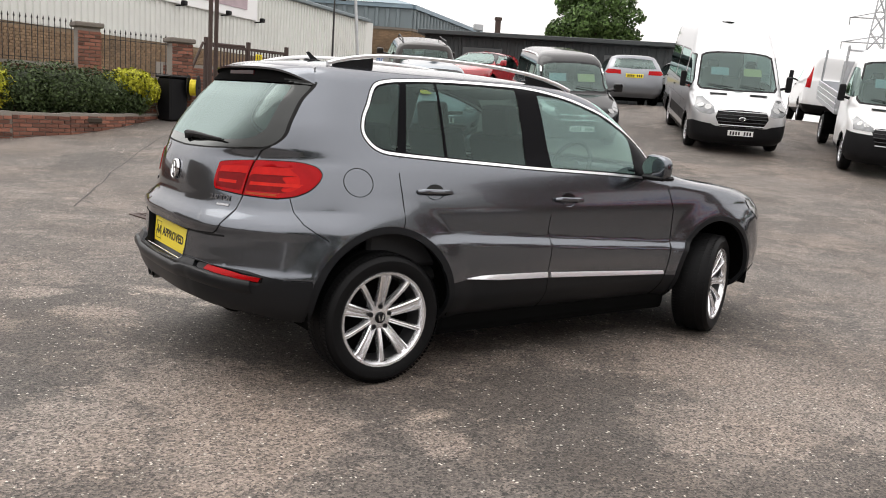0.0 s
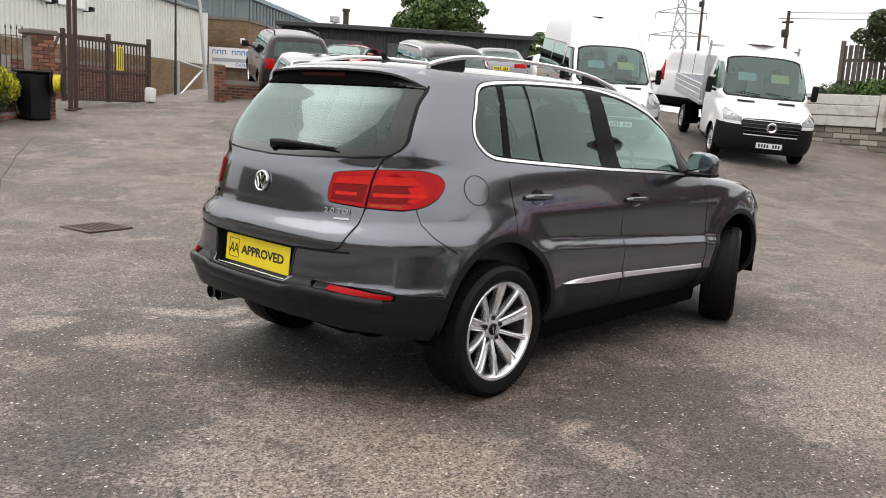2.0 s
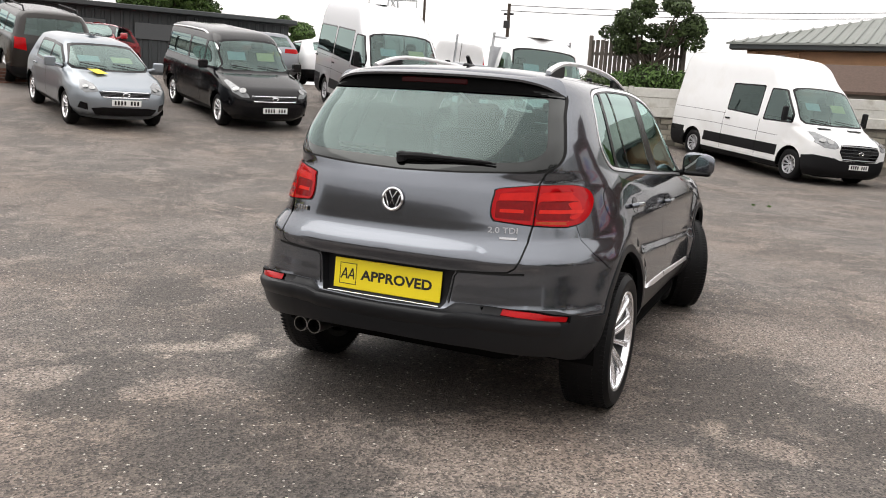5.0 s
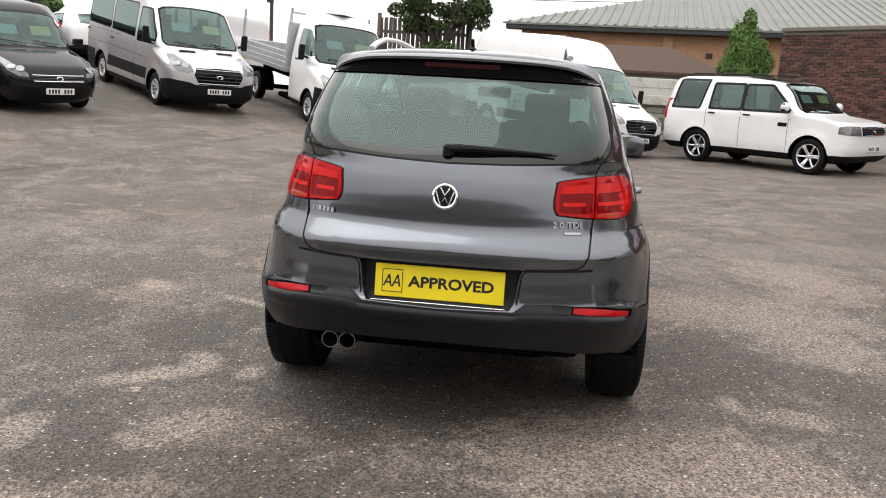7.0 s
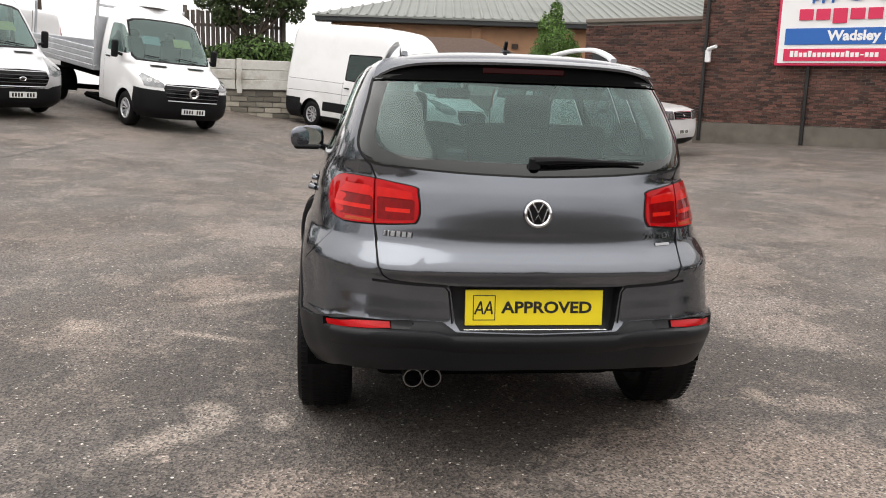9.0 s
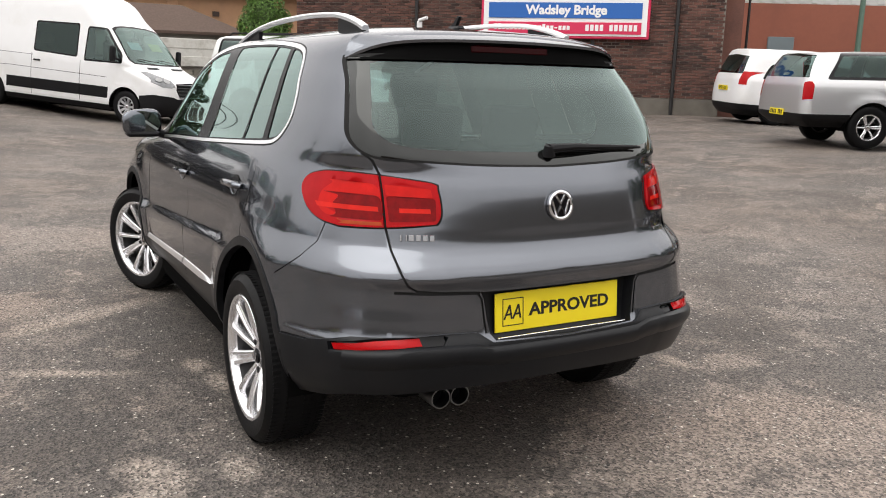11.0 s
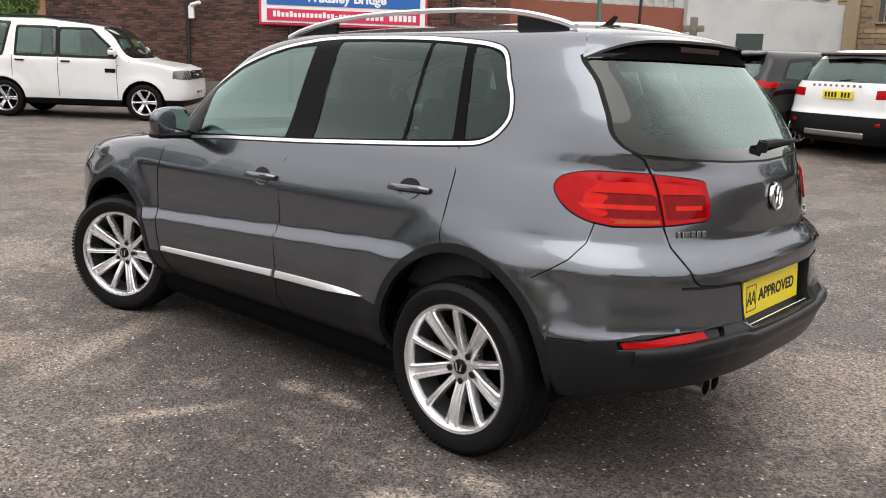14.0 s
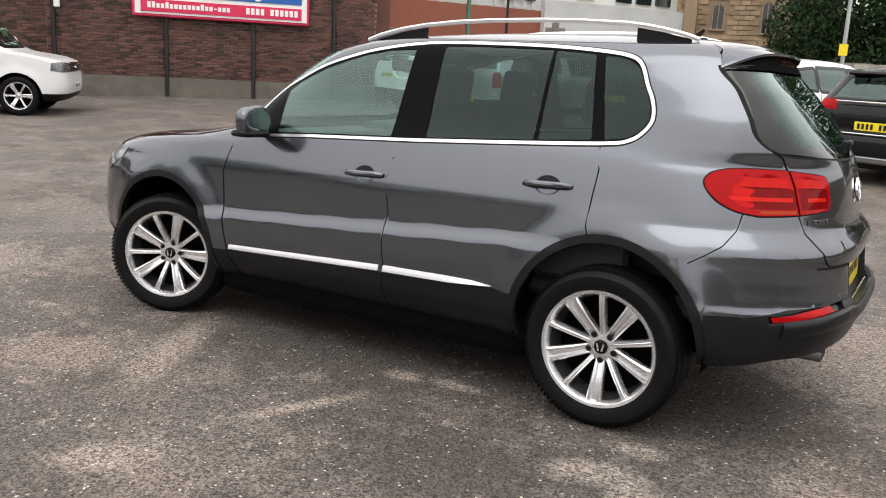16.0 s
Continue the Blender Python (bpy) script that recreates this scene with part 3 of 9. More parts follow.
def wheel(parent, name, x, y, r, width, rim, steer=0.0, spokes=10, mat=None, cap=None, tread=True, seg=48, dish=0.03, spin=0.0):
    """A tyre, its alloy rim with spokes, hub cap and bolts, facing +y for y > 0 and -y otherwise."""
    mat = mat or ALLOY
    w = new(name)
    w.parent = parent
    w.matrix_basis = pose(x, y, r, 0, 0, steer + (0 if y > 0 else 180))
    h = width / 2
    b = bmesh.new()
    sh = r - rim
    lathe(b, [(rim - 0.004, -h * 0.86), (rim + sh * 0.25, -h), (rim + sh * 0.65, -h * 0.99), (r - 0.016, -h * 0.86), (r - 0.003, -h * 0.7), (r, -h * 0.25),
              (r, h * 0.25), (r - 0.003, h * 0.7), (r - 0.016, h * 0.86), (rim + sh * 0.65, h * 0.99), (rim + sh * 0.25, h), (rim - 0.004, h * 0.86)], seg)
    if tread:
        for k in range(seg * 2):
            a = 2 * math.pi * k / (seg * 2)
            for yy, ln in ((-h * 0.72, 0.03), (-h * 0.28, 0.035), (h * 0.28, 0.035), (h * 0.72, 0.03)):
                rt = r - (.004 if abs(yy) > h * .5 else .0005)
                box(b, (rt * math.cos(a), yy, rt * math.sin(a)), (0.003, ln, 0.013), rot=Matrix.Rotation(-a, 3, "Y"))
    part("tyre", b, RUBBER, w, smooth=True)
    b = bmesh.new()
    lathe(b, [(rim - 0.002, h * 0.84), (rim + 0.007, h * 0.90), (rim + 0.003, h * 0.95), (rim - 0.008, h * 0.93), (rim - 0.018, h * 0.80), (rim - 0.021, h * 0.66)], seg)
    part("rim", b, mat, w, smooth=True)
    # the barrel's darker colour holds the shade behind the spokes
    b = bmesh.new()
    lathe(b, [(rim - 0.021, h * 0.67), (rim - 0.030, h * 0.3), (rim - 0.035, -h * 0.8), (rim, -h * 0.84)], seg)
    part("barrel", b, BARREL, w, smooth=True)
    b = bmesh.new()
    lathe(b, [(0.0, -h * 0.12), (rim * 0.55, -h * 0.1), (rim - 0.034, -h * 0.05), (rim - 0.034, -h * 0.12), (0.0, -h * 0.2)], 32)
    part("brake_disc", b, UNDER, w)
    hub = h - dish
    r0, r1 = 0.050 * rim / 0.245, rim - 0.012
    k2 = rim / 0.245 * 10 / max(spokes, 8)
    kept = {}
    for k in range(spokes):
        wide = k % 2 == 1
        if wide not in kept:
            b = bmesh.new()
            s0, s1 = (0.021, 0.031) if wide else (0.012, 0.0145)
            rings = []
            for rr, hw, yy, dp in ((r0, s0, hub - 0.004, 0.04), (r0 + (r1 - r0) * 0.45, (s0 + s1) * 0.48, hub + (h * 0.86 - hub) * 0.55, 0.036), (r1 - 0.02, s1, h * 0.86, 0.028), (r1, s1 * 1.1, h * 0.84, 0.026)):
                hw *= k2
                g = 0.013 if wide else -0.001
                rings.append([b.verts.new(p) for p in ((rr, yy - dp, -hw), (rr, yy - 0.005, -hw), (rr, yy, -hw * 0.78), (rr, yy - 0.001, -hw * 0.42), (rr, yy - g, -hw * 0.24),
                                                       (rr, yy - g, hw * 0.24), (rr, yy - 0.001, hw * 0.42), (rr, yy, hw * 0.78), (rr, yy - 0.005, hw), (rr, yy - dp, hw))])
            for q, v in zip(rings, rings[1:]):
                for i in range(10):
                    j = (i + 1) % 10
                    b.faces.new((q[i], v[i], v[j], q[j]))
            bmesh.ops.recalc_face_normals(b, faces=b.faces[:])
            ob = part("spoke", b, mat, w, smooth=True)
            kept[wide] = ob.data
        else:
            ob = new("spoke", kept[wide])
            ob.parent = w
        ob.matrix_basis = Matrix.Rotation(-2 * math.pi * k / spokes - radians(spin), 4, "Y")
    b = bmesh.new()
    lathe(b, [(0.0, hub + 0.001), (0.030, hub + 0.001), (0.062 * rim / 0.245, hub - 0.002), (0.072 * rim / 0.245, hub - 0.02), (0.075 * rim / 0.245, hub - 0.06)], 24)
    bmesh.ops.recalc_face_normals(b, faces=b.faces[:])
    part("hub", b, mat, w, smooth=True)
    b = bmesh.new()
    lathe(b, [(0.0, hub + 0.010), (0.024, hub + 0.009), (0.029, hub + 0.006), (0.030, hub)], 24)
    part("hub_cap", b, cap or CHROME, w, smooth=True)
    if tread:
        bolt = None
        for k in range(5):
            a = 2 * math.pi * (k + .5) / 5 + radians(spin)
            if bolt is None:
                b = bmesh.new()
                lathe(b, [(0, hub + 0.0025), (0.0125, hub + 0.0025), (0.0135, hub - 0.01)], 12)
                ob = part("wheel_bolt", b, BLACK, w)
                bolt = ob.data
            else:
                ob = new("wheel_bolt", bolt)
                ob.parent = w
            ob.matrix_basis = Matrix.Translation((0.057 * math.cos(a), 0, 0.057 * math.sin(a)))
    return w


# ---- the car that the camera goes round ----
hero = empty("suv", "dark grey metallic compact SUV with chrome trim on asphalt", "car")
sk = Skin(
    rear=[(.20, -.62), (.28, -.74), (.36, -.80), (.44, -.845), (.52, -.868), (.555, -.873), (.575, -.869), (.60, -.848), (.65, -.842), (.70, -.838), (.745, -.840), (.785, -.854), (.80, -.852),
          (.866, -.802), (.884, -.792), (.94, -.786), (1.0, -.779), (1.06, -.768), (1.10, -.752), (1.15, -.724), (1.26, -.632), (1.38, -.53), (1.50, -.425), (1.545, -.41), (1.575, -.38),
          (1.60, -.22), (1.615, .15), (1.622, .6)],
    nose=[(.20, 3.3), (.28, 3.49), (.40, 3.57), (.55, 3.59), (.70, 3.56), (.82, 3.52), (.90, 3.41), (.96, 3.20), (1.0, 2.92), (1.03, 2.60), (1.06, 2.40),
          (1.09, 2.25), (1.2, 2.12), (1.3, 2.0), (1.4, 1.87), (1.5, 1.70), (1.545, 1.55), (1.575, 1.34), (1.60, 1.08), (1.615, .8), (1.622, .6)],
    half=[(.20, .62), (.25, .70), (.30, .77), (.36, .818), (.42, .846), (.5, .855), (.6, .858), (.72, .855), (.8, .851), (.88, .846), (.955, .831), (1.04, .808), (1.10, .788),
          (1.16, .758), (1.3, .703), (1.45, .642), (1.52, .605), (1.56, .555), (1.585, .46), (1.605, .34), (1.615, .22), (1.622, .002)],
    rd=[(.2, .9), (.7, 1.0), (1.0, 1.05), (1.16, 1.1), (1.5, .9), (1.56, .8), (1.6, .6), (1.622, .05)],
    rn=[(.2, 3.0), (.5, 3.4), (1.0, 3.0), (1.10, 3.1), (1.17, 3.9), (1.3, 5.5), (1.5, 6.5), (1.56, 5.0), (1.6, 3.0), (1.622, 2.0)],
    fd=[(.2, 1.0), (.8, 1.1), (1.0, .9), (1.09, .75), (1.3, .7), (1.5, .65), (1.56, .55), (1.6, .35), (1.622, .05)],
    fn=[(.2, 2.6), (.8, 2.8), (1.0, 3.5), (1.09, 5.0), (1.4, 5.5), (1.55, 4.5), (1.6, 2.8), (1.622, 2.0)],
    wheels=(0, 2.604), wheel_r=.388, arch=.395, flare=.020, step=.019)



def flowing(pts, n=3):
    """A closed outline drawn smoothly through its points."""
    out = []
    for i in range(len(pts)):
        p0, p1, p2, p3 = [Vector(pts[(i + k) % len(pts)]) for k in (-1, 0, 1, 2)]
        for j in range(n):
            t = j / n
            q = 0.5 * (2 * p1 + (p2 - p0) * t + (2 * p0 - 5 * p1 + 4 * p2 - p3) * t * t + (3 * p1 - p0 - 3 * p2 + p3) * t ** 3)
            out.append((q.x, q.y))
    return out


quarter = curve([(.20, .64), (.25, .72), (.30, .79), (.36, .838), (.42, .863), (.5, .872), (.56, .875), (.62, .8755), (.70, .876), (.765, .874), (.82, .864), (.875, .846)])


def ease(v):
    v = min(1, max(0, v))
    return v * v * (3 - 2 * v)


def flank(x, z):
    """Behind and before the wheels the flank stays full; between them a crease that climbs to the rear sets the doors' lower half proud."""
    if z > .9:
        return 0.0
    ends = max(ease((.02 - x) / .36), ease((x - 2.62) / .3))
    out = ends * (quarter(z) - sk.half(z)) if z < .875 else 0.0
    crease = .722 - .062 * max(0, x - .455) + .004 * max(0, x - 1.5)
    return out + (1 - ends) * ease((x - .02) / .5) * ease((2.62 - x) / .35) * .025 * ease((crease + .044 - z) / .070)


sk.tweak = flank
DLO = [(2.07, 1.036), (1.60, 1.066), (1.0, 1.093), (.51, 1.122), (.10, 1.150), (-.005, 1.168), (-.060, 1.205), (-.092, 1.262), (-.078, 1.335), (-.042, 1.40),
       (-.008, 1.468), (.028, 1.504), (.09, 1.522), (.195, 1.534), (.43, 1.548), (.75, 1.553), (1.04, 1.549), (1.275, 1.521), (1.432, 1.488), (1.632, 1.427),
       (1.768, 1.361), (1.885, 1.295), (1.985, 1.20), (2.045, 1.10)]
SCREEN = [(0, 1.130), (.26, 1.138), (.456, 1.149), (.575, 1.154), (.625, 1.172), (.648, 1.205), (.651, 1.25), (.632, 1.33), (.612, 1.40), (.592, 1.472),
          (.57, 1.486), (.45, 1.493), (.25, 1.496), (0, 1.498)]
TAILGAP = [(.628, 1.170), (.604, 1.149), (.585, 1.10), (.590, .934), (.580, .80), (.563, .765), (.535, .748), (.45, .742), (.345, .738), (.325, .715), (.312, .60)]
for cx in sk.wheels:
    sk.circle("opening", cx, .386)
sk.region("opening", [("s", -.30, .335), ("s", -.52, .36), ("r", .70, .395), ("r", .45, .425), ("r", 0, .430), ("r", 0, .22), ("r", .5, .22), ("s", -.30, .22)])
for nm_, cx in zip(("arch_rear", "arch_front"), sk.wheels):
    sk.circle(nm_, cx, .421)
sk.line("gap_front", "s", [(2.09, 1.025), (2.146, .855), (2.131, .649), (2.095, .442), (2.076, .333), (2.06, .23)], .009)
sk.line("gap_mid", "s", [(1.05, 1.092), (1.084, 1.01), (1.10, .93), (1.09, .83), (1.075, .755), (1.088, .70), (1.09, .62), (1.075, .51), (1.09, .40), (1.09, .23)])
sk.line("gap_rear", "s", [(.10, 1.148), (.087, 1.056), (.093, .966), (.10, .83), (.10, .77)])
sk.line("gap_tail", "r", TAILGAP, .007)
sk.line("gap_plate", "r", [(.60, .742), (.45, .7385), (.33, .735)], .010)
sk.line("gap_bumper", "s", [(-.40, .553), (-.47, .556), (-.53, .558)], .004)
sk.line("gap_quarter", "s", [(-.318, .742), (-.375, .778), (-.430, .818), (-.462, .872), (-.472, .936)], .0045)
sk.line("gap_bonnet", "s", [(2.40, 1.035), (2.62, 1.01), (2.85, .975), (3.05, .93)], .005)
DLO = DLO[:1] + DLO[1:3] + flowing(DLO)[9:]
inner = inset(DLO, .0135)
PANES = {
    "glass_front": rounded([(1.125, 1.108), (1.110, 1.513), (1.27, 1.502), (1.432, 1.466), (1.62, 1.406), (1.752, 1.342), (1.835, 1.29), (1.825, 1.15), (1.812, 1.076), (1.60, 1.087)], .012),
    "glass_rear": rounded([(.405, 1.149), (.41, 1.529), (.75, 1.534), (.955, 1.531), (.938, 1.117), (.51, 1.143)], .012),
    "glass_vent": rounded([(.148, 1.168), (.212, 1.515), (.394, 1.528), (.387, 1.151)], .012),
    "glass_quarter": rounded([(.095, 1.172), (.172, 1.513), (.10, 1.505), (.044, 1.487), (.01, 1.46), (-.025, 1.393), (-.060, 1.33), (-.073, 1.264), (-.045, 1.215), (.003, 1.186)], .012)}
for key_, poly_ in PANES.items():
    sk.side(key_, poly_)
sk.side("pillar", inner)
sk.side("chrome_frame", DLO)
sk.side("window_seal", inset(DLO, -.006))


def chain(pts, n=5):
    """Runs a smooth open curve through points."""
    out = []
    for i in range(len(pts) - 1):
        p0, p1, p2, p3 = pts[max(0, i - 1)], pts[i], pts[i + 1], pts[min(len(pts) - 1, i + 2)]
        for k in range(n):
            t = k / n
            out.append(tuple(.5 * (2 * b + (c - a) * t + (2 * a - 5 * b + 4 * c - d) * t * t + (3 * b - a - 3 * c + d) * t ** 3) for a, b, c, d in zip(p0, p1, p2, p3)))
    return out + [pts[-1]]


half_screen = [("r", max(0, y), z) for y, z in chain(SCREEN)]
glassin = [(0, 1.175), (.26, 1.182), (.45, 1.19), (.545, 1.205), (.585, 1.24), (.588, 1.28), (.568, 1.36), (.545, 1.44), (.528, 1.463), (.45, 1.470), (.25, 1.472), (0, 1.473)]
sk.line("screen_seal", "r", chain(SCREEN), .008)
sk.region("screen_clear", [("r", max(0, y), z) for y, z in chain(glassin, 4)])
sk.region("screen_frit", half_screen)
sk.region("screen_head", [("r", 0, 1.494), ("r", .25, 1.492), ("r", .45, 1.489), ("r", .575, 1.480), ("r", .570, 1.500), ("r", .50, 1.528), ("r", .30, 1.545), ("r", 0, 1.550)])
LAMP = [("r", .448, 1.079), ("r", .436, 1.055), ("r", .431, .99), ("r", .444, .957), ("r", .47, .950), ("r", .59, .938), ("r", .70, .932), ("s", -.52, .933), ("s", -.45, .945),
        ("s", -.39, .972), ("s", -.345, 1.008), ("s", -.322, 1.045), ("s", -.335, 1.075), ("s", -.375, 1.092), ("s", -.44, 1.101), ("r", .62, 1.101), ("r", .545, 1.094)]
sk.region("lamp_bar", [("r", .602, .986), ("r", .735, .985), ("r", .738, 1.0), ("r", .602, 1.001)])
sk.region("lamp_bar_in", [("r", .462, .986), ("r", .548, .986), ("r", .548, 1.0), ("r", .462, 1.0)])
sk.region("lamp_amber", [("r", .598, .943), ("r", .70, .939), ("s", -.53, .945), ("s", -.51, .957), ("r", .70, .950), ("r", .598, .953)])
sk.soft_region("lamp_core", [("r", .592, .958), ("r", .72, .956), ("s", -.51, .968), ("s", -.475, .998), ("s", -.50, 1.028), ("r", .72, 1.036), ("r", .592, 1.036)], None, .02)
sk.soft_region("lamp_band", [("r", .592, 1.072), ("r", .70, 1.075), ("s", -.46, 1.068), ("s", -.418, 1.035), ("s", -.425, .985), ("s", -.47, .960), ("s", -.52, .966), ("r", .74, 1.0), ("r", .592, 1.0)], None, .03)
sk.soft_region("lamp_core_in", [("r", .447, .962), ("r", .578, .955), ("r", .578, 1.036), ("r", .445, 1.032)], None, .008)
sk.soft_region("lamp_band_in", [("r", .452, 1.034), ("r", .578, 1.038), ("r", .578, 1.072), ("r", .456, 1.062)], None, .006)
sk.soft_region("lamp_inner", [("r", .448, 1.079), ("r", .436, 1.055), ("r", .431, .99), ("r", .444, .957), ("r", .47, .950), ("r", .586, .938), ("r", .583, 1.00), ("r", .581, 1.097), ("r", .545, 1.094)])
sk.soft_region("lamp_outer", LAMP, flowing)
sk.soft_region("lamp_seal", [(k, v + ((-.006 if v < .5 else 0) if k == "r" else .006 if v > -.45 else 0), 1.017 + (z - 1.017) * 1.065) for k, v, z in LAMP], flowing)
sk.region("reflector", [("r", .766, .566), ("r", .66, .586), ("r", .535, .598), ("r", .533, .577), ("r", .66, .563), ("r", .761, .547)])
sk.region("fog_dark", [("r", .772, .570), ("r", .66, .590), ("r", .535, .602), ("r", .455, .604), ("r", .448, .594), ("r", .470, .572), ("r", .53, .571), ("r", .66, .559), ("r", .770, .543)])
sk.region("lower_trim", [("s", -.40, .551), ("s", -.495, .556), ("r", .72, .590), ("r", .46, .608), ("r", .345, .606), ("r", .30, .574), ("r", 0, .566), ("r", 0, .22), ("r", .6, .22), ("s", -.38, .22)])
sk.region("sill_trim", [("s", .36, .22), ("s", .36, .495), ("s", .50, .510), ("s", .72, .492), ("s", 1.09, .481), ("s", 2.08, .438), ("s", 2.26, .43), ("s", 2.26, .22)])
sk.region("plate_recess", [("r", 0, .738), ("r", .330, .738), ("r", .318, .715), ("r", .300, .60), ("r", .285, .578), ("r", 0, .57)])
sk.region("tailgate", [("r", 0, 1.13), ("r", .26, 1.138), ("r", .456, 1.149), ("r", .575, 1.154), ("r", .600, 1.145), ("r", .583, 1.10), ("r", .588, .934), ("r", .578, .80), ("r", .561, .768), ("r", .533, .752), ("r", .45, .745), ("r", .33, .742), ("r", 0, .742)])
sk.region("rear_bumper", [("s", -.385, .548), ("s", -.40, .60), ("s", -.52, .72), ("s", -.58, .80), ("r", .70, .80), ("r", .65, .765), ("r", .57, .762), ("r", .54, .746), ("r", .45, .740), ("r", 0, .736), ("r", 0, .57), ("r", .30, .574), ("r", .46, .604), ("r", .72, .586)])
sk.region("front_door", [("s", 2.085, 1.03), ("s", 2.146, .855), ("s", 2.131, .649), ("s", 2.095, .442), ("s", 1.085, .482), ("s", 1.075, .51), ("s", 1.09, .62), ("s", 1.088, .70), ("s", 1.075, .755), ("s", 1.09, .83), ("s", 1.10, .93), ("s", 1.084, 1.01), ("s", 1.05, 1.088)])
sk.region("rear_door", [("s", 1.05, 1.088), ("s", 1.084, 1.01), ("s", 1.10, .93), ("s", 1.09, .83), ("s", 1.075, .755), ("s", 1.088, .70), ("s", 1.09, .62), ("s", 1.075, .51), ("s", 1.085, .484), ("s", .50, .510), ("s", .36, .52), ("s", .30, .68), ("s", .10, .775), ("s", .10, .83), ("s", .093, .966), ("s", .087, 1.056), ("s", .10, 1.145)])
sk.region("windscreen", [("f", 0, 1.12), ("f", .62, 1.12), ("f", .68, 1.16), ("f", .63, 1.42), ("f", .58, 1.49), ("f", 0, 1.53)])
sk.region("headlamp", [("f", .42, .74), ("f", .42, .86), ("s", 3.18, .905), ("s", 2.98, .90), ("s", 3.02, .84), ("s", 3.2, .75)])
sk.region("front_trim", [("s", 3.0, .22), ("s", 3.0, .40), ("f", .6, .46), ("f", 0, .46), ("f", 0, .22)])
sk.cut()

shell = sk.panel("body_shell", "body", "both", PAINT, hero, label="dark grey metallic painted body")
sk.panel("cabin_lining", ["body", "front_door", "rear_door", "rear_bumper"], "both", CABIN, hero, -.024, label="black cabin lining")
door_of = {}
for side_ in ("left", "right"):
    sg = 1 if side_ == "left" else -1
    fd_ = sk.panel("front_door", "front_door", side_, PAINT, hero)
    rd_ = sk.panel("rear_door", "rear_door", side_, PAINT, hero)
    sk.panel("window", "glass_front", side_, GLASS_CLEAR, fd_, -.003, label="lightly tinted window glass")
    sk.panel("window", "glass_rear", side_, GLASS_DARK, rd_, -.003, label="dark privacy glass")
    sk.panel("window", "glass_vent", side_, GLASS_DARK, rd_, -.003, label="dark privacy glass")
    sk.panel("quarter_window", "glass_quarter", side_, GLASS_DARK, hero, -.003, label="dark privacy glass")
    sk.panel("pillar_trim", "pillar", side_, PILLAR, hero, label="black window pillars")
    sk.panel("window_surround", "chrome_frame", side_, SATIN, hero, .003, .006, label="bright chrome window surround")
    sk.panel("window_seal", "window_seal", side_, BLACK, hero)
    door_of[side_] = (fd_, rd_)
    tl_ = sk.panel("tail_lamp", "lamp_outer", side_, REDLAMP, hero, .007, .012, label="red wraparound tail lamp lens")
    sk.panel("light_bar", "lamp_bar", side_, LAMPBAR, tl_, .0075)
    sk.panel("light_band", "lamp_band", side_, LAMPBAND, tl_, .0072)
    sk.panel("lamp_core", "lamp_core", side_, LAMPCORE, tl_, .0066)
    sk.panel("indicator", "lamp_amber", side_, LAMPAMBER, tl_, .0070, label="amber indicator strip")
    ti_ = sk.panel("tailgate_lamp", "lamp_inner", side_, REDLAMP, hero, .007, .012, label="red lamp lens on the tailgate")
    sk.panel("light_bar", "lamp_bar_in", side_, LAMPBAR, ti_, .0075)
    sk.panel("light_band", "lamp_band_in", side_, LAMPBAND, ti_, .0072)
    sk.panel("lamp_core", "lamp_core_in", side_, LAMPCORE, ti_, .0066)
    sk.panel("lamp_seal", "lamp_seal", side_, SEAM, hero, .001)
    sk.panel("reflector", "reflector", side_, REDLAMP, hero, .004, label="slim red bumper reflector")
    sk.panel("fog_housing", "fog_dark", side_, GLOSSBLACK, hero, -.004)
    for nm_ in ("arch_rear", "arch_front"):
        sk.panel("arch_trim", nm_, side_, ARCH, hero, .004, .03, label="dark grey wheel arch trim")
    for nm_ in ("gap_front", "gap_mid", "gap_rear", "gap_tail", "gap_plate", "gap_bumper", "gap_bonnet", "gap_quarter"):
        sk.panel("shut_line", nm_, side_, SEAM, hero, -.004)
    sk.panel("sill_trim", "sill_trim", side_, CLAD, hero, label="dark grey lower sill trim")
    sk.panel("headlamp", "headlamp", side_, CLEARLAMP, hero, .003)
sk.panel("tailgate", "tailgate", "both", PAINT, hero)
sk.panel("rear_bumper", "rear_bumper", "both", PAINT, hero)
sk.panel("bumper_trim", "lower_trim", "both", CLAD, hero, .011, .016, label="dark grey satin lower bumper")
sk.panel("plate_recess", "plate_recess", "both", CLAD, hero, -.046, -.046)
sk.panel("front_bumper_trim", "front_trim", "both", CLAD, hero)
sk.panel("windscreen", "windscreen", "both", GLASS_CLEAR, hero)
scr_ = sk.panel("rear_screen", "screen_clear", "both", GLASS_REAR, hero, -.002, label="tinted heated rear screen")
sk.panel("screen_head", "screen_head", "both", UNDER, hero, -.003, label="black trim over the rear screen")
sk.panel("screen_seal", "screen_seal", "both", SEAM, hero, -.001)
sk.panel("screen_border", "screen_frit", "both", FRIT, hero, -.002, label="black printed border of the rear screen")


# ---- fittings of the car ----
def on_skin(kind, v, z, lift=0.0, sign=1):
    """A pose on the body: x along the flank or across the tail, y up the surface, z outwards."""
    u = sk.u_of(kind, v, z)
    p, n = sk.at(u, z), sk.normal(u, z)
    p, n = Vector((p.x, p.y * sign, p.z)), Vector((n.x, n.y * sign, n.z))
    right = Vector((0, 0, 1)).cross(n).normalized()
    up = n.cross(right)
    return Matrix.Translation(p + n * lift) @ Matrix((right, up, n)).transposed().to_4x4()


